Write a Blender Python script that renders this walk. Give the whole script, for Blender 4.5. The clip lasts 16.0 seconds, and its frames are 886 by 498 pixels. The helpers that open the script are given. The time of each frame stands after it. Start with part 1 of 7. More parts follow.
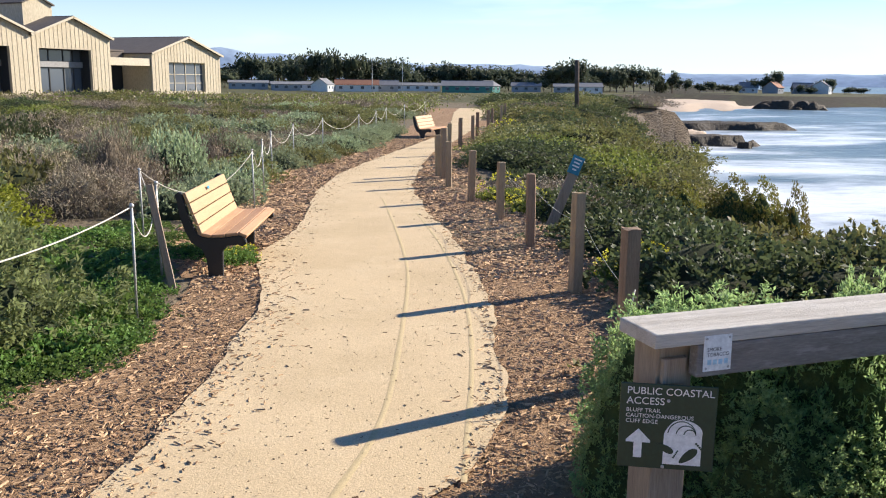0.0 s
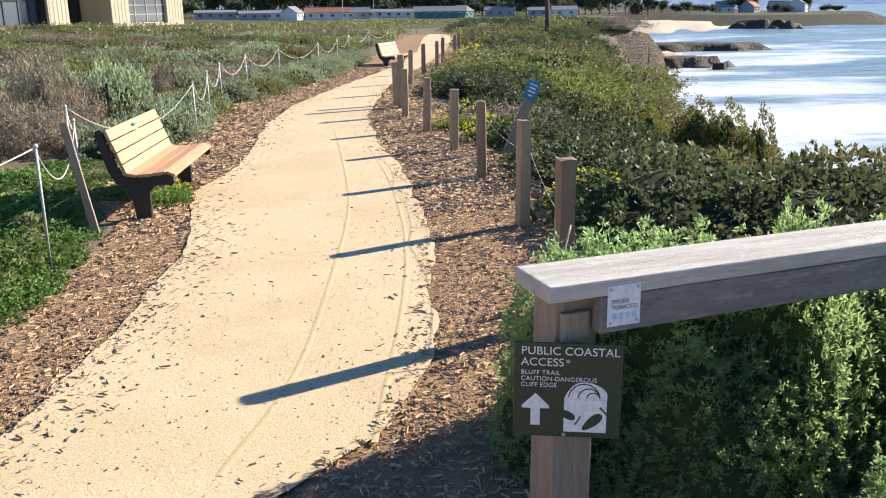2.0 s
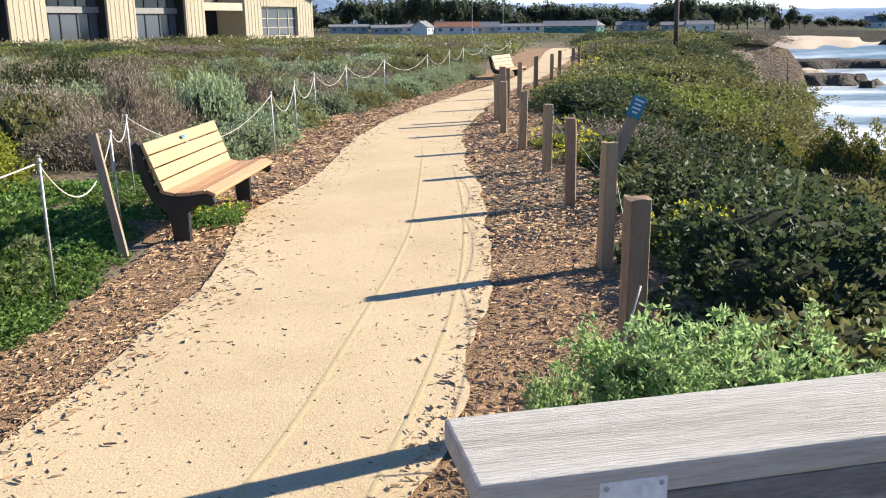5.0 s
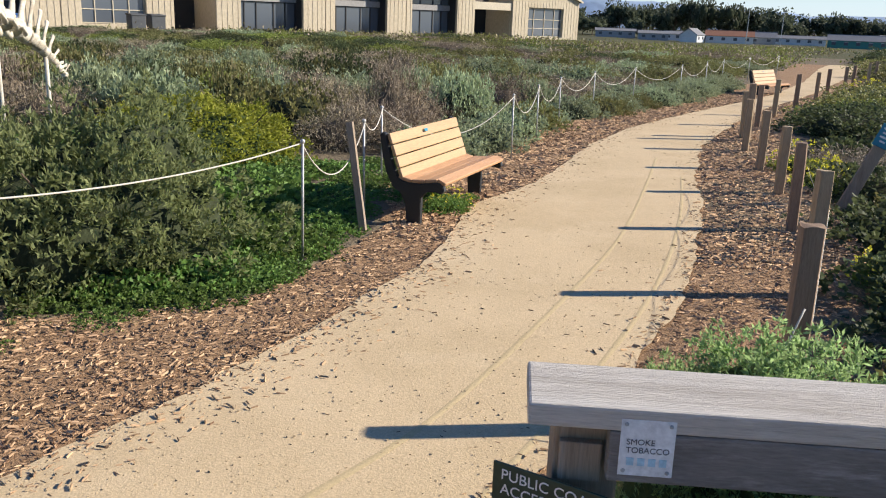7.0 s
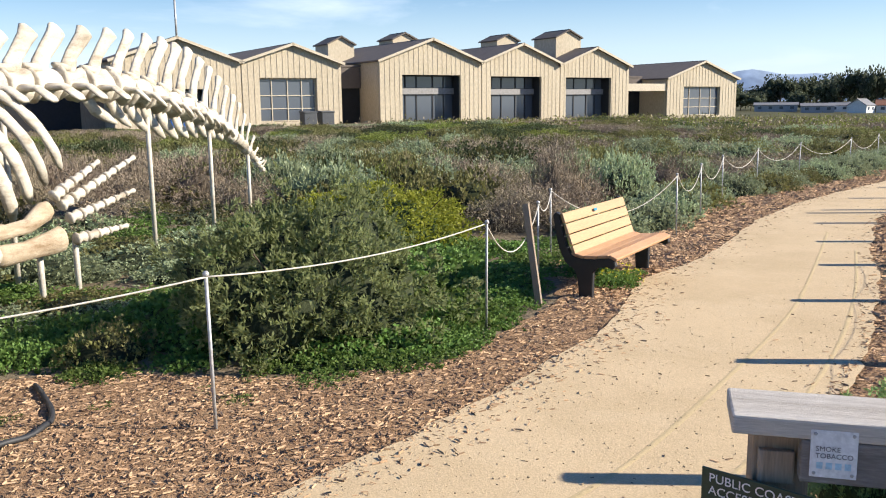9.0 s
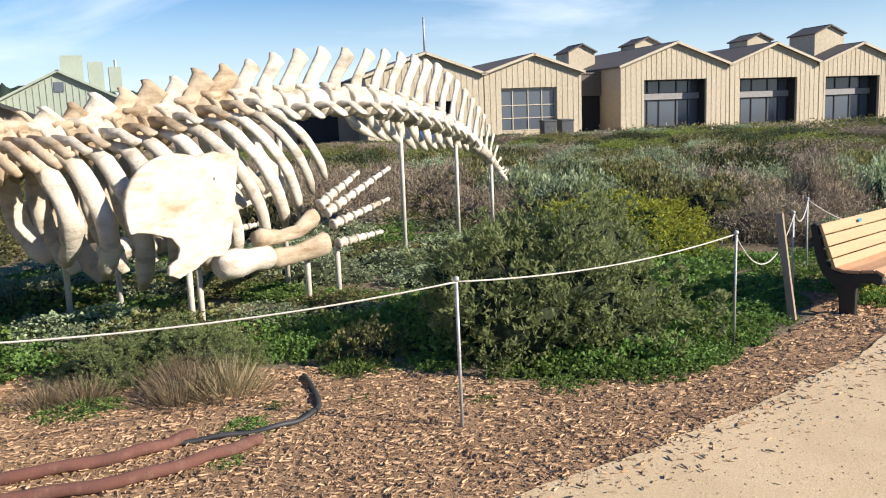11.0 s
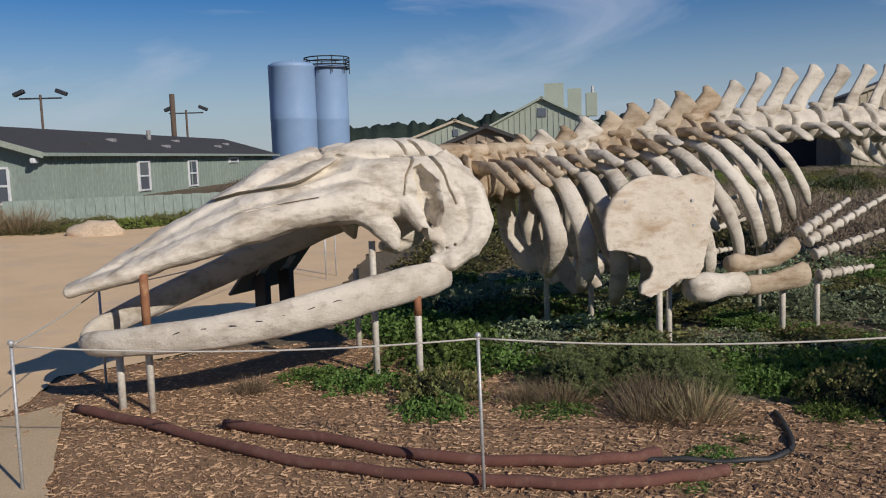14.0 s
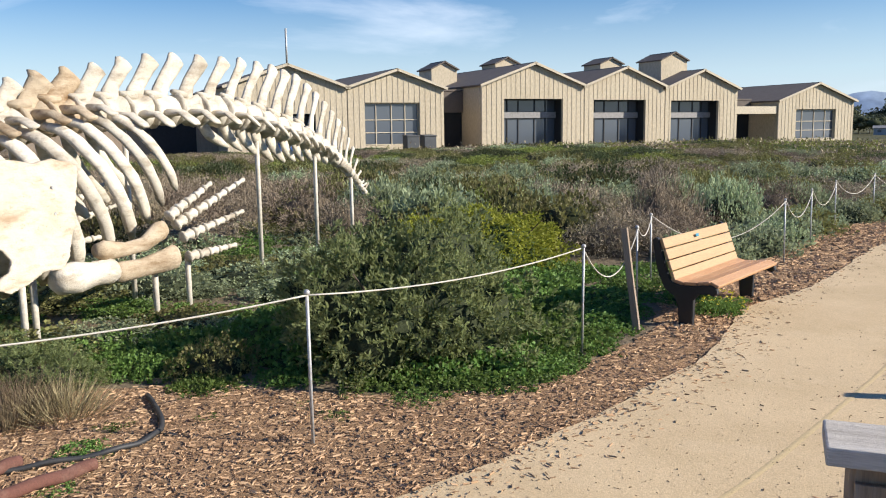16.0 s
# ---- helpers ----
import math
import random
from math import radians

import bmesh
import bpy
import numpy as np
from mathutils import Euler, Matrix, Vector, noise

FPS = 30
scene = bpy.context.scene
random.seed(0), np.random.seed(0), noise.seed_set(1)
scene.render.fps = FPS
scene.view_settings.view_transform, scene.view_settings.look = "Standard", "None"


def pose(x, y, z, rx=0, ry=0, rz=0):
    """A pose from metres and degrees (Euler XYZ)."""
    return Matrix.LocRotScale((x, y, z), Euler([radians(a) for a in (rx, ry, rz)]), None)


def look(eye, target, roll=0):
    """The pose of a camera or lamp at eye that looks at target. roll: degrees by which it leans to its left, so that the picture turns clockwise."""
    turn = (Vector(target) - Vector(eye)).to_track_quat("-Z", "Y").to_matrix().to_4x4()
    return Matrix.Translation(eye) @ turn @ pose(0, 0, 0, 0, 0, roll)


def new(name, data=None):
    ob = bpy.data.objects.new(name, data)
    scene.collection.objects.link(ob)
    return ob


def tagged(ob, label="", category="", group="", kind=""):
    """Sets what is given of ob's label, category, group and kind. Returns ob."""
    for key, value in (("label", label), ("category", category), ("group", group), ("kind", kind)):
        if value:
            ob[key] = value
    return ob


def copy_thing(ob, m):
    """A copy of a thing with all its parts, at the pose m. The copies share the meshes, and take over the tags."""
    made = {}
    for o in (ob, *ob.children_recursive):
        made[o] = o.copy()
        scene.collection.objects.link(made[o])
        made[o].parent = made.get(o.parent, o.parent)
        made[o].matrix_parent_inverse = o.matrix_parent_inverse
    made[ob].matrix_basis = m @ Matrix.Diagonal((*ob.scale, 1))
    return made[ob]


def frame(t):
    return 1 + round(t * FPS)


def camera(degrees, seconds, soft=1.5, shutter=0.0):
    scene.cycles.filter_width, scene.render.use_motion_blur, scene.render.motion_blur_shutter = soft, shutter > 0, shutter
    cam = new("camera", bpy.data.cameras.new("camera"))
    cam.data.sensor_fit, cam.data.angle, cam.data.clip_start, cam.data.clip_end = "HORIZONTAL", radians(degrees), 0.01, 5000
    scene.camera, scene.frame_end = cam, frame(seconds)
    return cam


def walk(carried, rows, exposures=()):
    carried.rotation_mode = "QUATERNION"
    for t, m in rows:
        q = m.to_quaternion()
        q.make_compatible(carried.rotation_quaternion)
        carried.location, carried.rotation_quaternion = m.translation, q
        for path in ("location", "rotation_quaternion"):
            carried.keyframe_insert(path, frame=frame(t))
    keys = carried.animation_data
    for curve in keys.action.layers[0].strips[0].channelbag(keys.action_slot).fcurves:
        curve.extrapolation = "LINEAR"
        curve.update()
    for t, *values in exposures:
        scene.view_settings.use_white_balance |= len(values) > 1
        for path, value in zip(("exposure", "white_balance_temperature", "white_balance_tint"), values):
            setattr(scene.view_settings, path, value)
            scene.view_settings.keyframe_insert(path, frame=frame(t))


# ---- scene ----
cam = camera(55.1, 16.0, 1.1)
PATH = [
    (0, (-0.483, -0.459, 1.827), (-0.113, 1.467, 1.437), 0.6),
    (0.5, (-0.506, -0.436, 1.812), (-0.106, 1.475, 1.376), 2.0),
    (1, (-0.45, -0.369, 1.781), (-0.002, 1.511, 1.264), 2.3),
    (1.5, (-0.203, -0.241, 1.757), (0.248, 1.623, 1.19), 0.7),
    (2, (-0.096, -0.142, 1.787), (0.315, 1.736, 1.236), -0.6),
    (2.5, (-0.114, 0.112, 1.776), (0.334, 1.992, 1.259), -0.4),
    (3, (-0.093, 0.29, 1.746), (0.396, 2.154, 1.211), 0.5),
    (3.2, (-0.041, 0.339, 1.733), (0.426, 2.207, 1.192), 0.2),
    (5.3, (0.608, 0.872, 1.682), (0.565, 2.804, 1.166), -0.6),
    (5.5, (0.662, 0.875, 1.695), (0.477, 2.796, 1.17), -0.8),
    (6, (0.716, 0.761, 1.721), (0.311, 2.644, 1.181), -1.1),
    (6.5, (0.757, 0.546, 1.732), (0.33, 2.417, 1.167), 1.0),
    (7, (0.794, 0.368, 1.774), (0.368, 2.252, 1.253), 2.1),
    (7.5, (0.846, 0.145, 1.79), (0.307, 2.026, 1.377), 0.3),
    (8, (0.817, -0.007, 1.819), (0.167, 1.847, 1.446), -0.6),
    (8.2, (0.767, -0.068, 1.818), (0.082, 1.777, 1.46), -0.5),
    (10.5, (0.788, -0.281, 1.839), (-0.272, 1.385, 1.521), -2.0),
    (11, (0.782, -0.316, 1.843), (-0.473, 1.211, 1.539), -2.2),
    (11.5, (0.782, -0.349, 1.846), (-0.686, 0.983, 1.582), -2.2),
    (12, (0.776, -0.409, 1.855), (-0.862, 0.716, 1.625), -1.6),
    (12.5, (0.749, -0.441, 1.849), (-1.014, 0.477, 1.637), -1.6),
    (13, (0.726, -0.446, 1.844), (-1.112, 0.315, 1.644), -1.9),
    (13.5, (0.748, -0.464, 1.85), (-1.129, 0.197, 1.65), -2.0),
    (14, (0.719, -0.435, 1.843), (-1.146, 0.254, 1.629), -1.9),
    (14.5, (0.72, -0.398, 1.846), (-1.046, 0.51, 1.608), -1.7),
    (15, (0.727, -0.314, 1.862), (-0.828, 0.916, 1.596), -1.5),
    (15.4, (0.766, -0.276, 1.833), (-0.578, 1.181, 1.57), -1.0),
    (15.5, (0.773, -0.277, 1.825), (-0.516, 1.23, 1.56), -0.9),
    (16, (0.822, -0.247, 1.827), (-0.173, 1.465, 1.548), -0.8),
]
walk(cam, [(t, look(eye, target, roll)) for t, eye, target, roll in PATH],
     [(0, 0.95, 6700, 10), (1.5, 1.22, 6700, 9), (3.2, 1.18, 6730, 8), (5.5, 1.02, 6700, 8), (6.5, 0.72, 6650, 9), (7, 0.70, 6700, 10), (8.2, 0.88, 6700, 10), (11, 0.78, 6650, 11), (11.5, 0.47, 6630, 11), (12, 0.15, 6550, 12), (12.5, -0.25, 6480, 13), (13.5, -0.48, 6480, 14), (14.0, -0.40, 6400, 14), (14.5, -0.33, 6120, 13), (15, -0.08, 5880, 10), (15.5, 0.34, 6180, 10), (16, 0.64, 6540, 10)])


# ---- world, sun, exposure ----
SUN_AZ, SUN_EL = radians(70), radians(26.7)
world = bpy.data.worlds.new("sky")
scene.world = world
world.use_nodes = True
wn, wl = world.node_tree.nodes, world.node_tree.links
wn.clear()
w_out = wn.new("ShaderNodeOutputWorld")
w_bg = wn.new("ShaderNodeBackground")
w_sky = wn.new("ShaderNodeTexSky")
w_sky.sky_type, w_sky.sun_disc = "NISHITA", False
w_sky.sun_elevation, w_sky.sun_rotation = SUN_EL, SUN_AZ
w_sky.air_density, w_sky.dust_density, w_sky.ozone_density = 1.0, 0.0, 3.0
w_co = wn.new("ShaderNodeTexCoord")
w_map = wn.new("ShaderNodeMapping")
w_map.inputs["Scale"].default_value = (1.0, 1.4, 5.0)
w_map.inputs["Rotation"].default_value = (0.05, 0.1, 0.7)
w_noise = wn.new("ShaderNodeTexNoise")
w_noise.inputs["Scale"].default_value, w_noise.inputs["Detail"].default_value = 1.6, 7.0
w_noise.inputs["Roughness"].default_value, w_noise.inputs["Distortion"].default_value = 0.55, 0.6
w_ramp = wn.new("ShaderNodeValToRGB")
w_ramp.color_ramp.elements[0].position, w_ramp.color_ramp.elements[1].position = 0.53, 0.84
w_mix = wn.new("ShaderNodeMixRGB")
w_mix.inputs["Color2"].default_value = (10.5, 11.2, 12.4, 1)
w_bg.inputs["Strength"].default_value = 0.078
wl.new(w_co.outputs["Generated"], w_map.inputs["Vector"])
wl.new(w_map.outputs["Vector"], w_noise.inputs["Vector"])
wl.new(w_noise.outputs["Fac"], w_ramp.inputs["Fac"])
wl.new(w_ramp.outputs["Color"], w_mix.inputs["Fac"])
w_hue = wn.new("ShaderNodeHueSaturation")
w_hue.inputs["Saturation"].default_value, w_hue.inputs["Hue"].default_value = 1.5, 0.515
wl.new(w_sky.outputs["Color"], w_hue.inputs["Color"])
wl.new(w_hue.outputs["Color"], w_mix.inputs["Color1"])
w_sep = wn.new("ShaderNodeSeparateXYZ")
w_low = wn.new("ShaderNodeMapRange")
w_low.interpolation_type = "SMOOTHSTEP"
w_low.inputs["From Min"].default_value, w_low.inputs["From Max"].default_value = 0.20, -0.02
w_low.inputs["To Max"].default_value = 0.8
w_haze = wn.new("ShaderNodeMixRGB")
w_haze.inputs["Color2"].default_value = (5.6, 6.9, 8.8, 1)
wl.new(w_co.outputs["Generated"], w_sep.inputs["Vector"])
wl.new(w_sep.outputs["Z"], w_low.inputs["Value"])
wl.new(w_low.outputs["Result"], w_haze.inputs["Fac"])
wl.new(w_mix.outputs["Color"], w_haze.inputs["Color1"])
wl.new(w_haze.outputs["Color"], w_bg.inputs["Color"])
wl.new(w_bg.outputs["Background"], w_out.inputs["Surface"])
sun = new("sun", bpy.data.lights.new("sun", "SUN"))
sun.data.energy, sun.data.angle, sun.data.color = 4.9, radians(0.53), (1.0, 0.935, 0.835)
sun_way = Vector((math.sin(SUN_AZ) * math.cos(SUN_EL), math.cos(SUN_AZ) * math.cos(SUN_EL), math.sin(SUN_EL)))
sun.matrix_world = look(sun_way * 60, (0, 0, 0))


# ---- materials ----
def material(name, base, rough=0.8, second=None, scale=6.0, grain=60.0, bump=0.3, dist=0.01, metal=0.0,
             island=0.0, obj_random=0.0, leafy=0.0, third=None, stretch=None, spec=0.5, third_scale=1.3, lo=0.42, hi=0.62, fine_mix=0.45):
    """Two scales of colour noise over the object's space, with relief."""
    m = bpy.data.materials.new(name)
    m.use_nodes = True
    n, l = m.node_tree.nodes, m.node_tree.links
    b = n["Principled BSDF"]
    b.inputs["Roughness"].default_value, b.inputs["Metallic"].default_value = rough, metal
    b.inputs["Specular IOR Level"].default_value = spec
    co = n.new("ShaderNodeTexCoord")
    src = co.outputs["Object"]
    if stretch:
        mp = n.new("ShaderNodeMapping")
        mp.inputs["Scale"].default_value = stretch
        l.new(src, mp.inputs["Vector"])
        src = mp.outputs["Vector"]

    def noise_node(s, detail=6.0, rgh=0.6):
        t = n.new("ShaderNodeTexNoise")
        t.inputs["Scale"].default_value, t.inputs["Detail"].default_value, t.inputs["Roughness"].default_value = s, detail, rgh
        l.new(src, t.inputs["Vector"])
        return t.outputs["Fac"]

    def ramp(fac, a, c):
        r = n.new("ShaderNodeMapRange")
        r.inputs["From Min"].default_value, r.inputs["From Max"].default_value = a, c
        l.new(fac, r.inputs["Value"])
        return r.outputs["Result"]

    def mix(fac, c1, c2, mode="MIX"):
        x = n.new("ShaderNodeMixRGB")
        x.blend_type = mode
        for key, v in (("Fac", fac), ("Color1", c1), ("Color2", c2)):
            if isinstance(v, (int, float)):
                x.inputs[key].default_value = v
            elif isinstance(v, tuple):
                x.inputs[key].default_value = (*v, 1)
            else:
                l.new(v, x.inputs[key])
        return x.outputs["Color"]

    second = second or tuple(c * 0.7 for c in base)
    fine = noise_node(grain, 5.0)
    col = mix(ramp(noise_node(scale), lo, hi), base, second)
    if third:
        col = mix(ramp(noise_node(scale * third_scale, 8.0, 0.7), 0.52, 0.68), col, third)
    col = mix(fine_mix, col, mix(ramp(fine, 0.3, 0.7), tuple(c * 0.55 for c in base), tuple(min(1, c * 1.3) for c in base)), "MIX")
    if island:
        g = n.new("ShaderNodeNewGeometry")
        hs = n.new("ShaderNodeHueSaturation")
        l.new(col, hs.inputs["Color"])
        r = n.new("ShaderNodeMapRange")
        r.inputs["To Min"].default_value, r.inputs["To Max"].default_value = 1 - island, 1 + island
        l.new(g.outputs["Random Per Island"], r.inputs["Value"])
        l.new(r.outputs["Result"], hs.inputs["Value"])
        col = hs.outputs["Color"]
    if obj_random:
        g = n.new("ShaderNodeObjectInfo")
        hs = n.new("ShaderNodeHueSaturation")
        l.new(col, hs.inputs["Color"])
        for key, amount in (("Value", obj_random), ("Hue", obj_random * 0.06)):
            r = n.new("ShaderNodeMapRange")
            mid = 1.0 if key == "Value" else 0.5
            r.inputs["To Min"].default_value, r.inputs["To Max"].default_value = mid - amount, mid + amount
            l.new(g.outputs["Random"], r.inputs["Value"])
            l.new(r.outputs["Result"], hs.inputs[key])
        col = hs.outputs["Color"]
    l.new(col, b.inputs["Base Color"])
    if bump:
        bp = n.new("ShaderNodeBump")
        bp.inputs["Strength"].default_value, bp.inputs["Distance"].default_value = bump, dist
        l.new(fine, bp.inputs["Height"])
        l.new(bp.outputs["Normal"], b.inputs["Normal"])
    if leafy:
        tr = n.new("ShaderNodeBsdfTranslucent")
        l.new(mix(0.5, col, tuple(min(1, c * 1.5) for c in base)), tr.inputs["Color"])
        ms = n.new("ShaderNodeMixShader")
        ms.inputs["Fac"].default_value = leafy
        l.new(b.outputs["BSDF"], ms.inputs[1])
        l.new(tr.outputs["BSDF"], ms.inputs[2])
        l.new(ms.outputs["Shader"], n["Material Output"].inputs["Surface"])
    return m


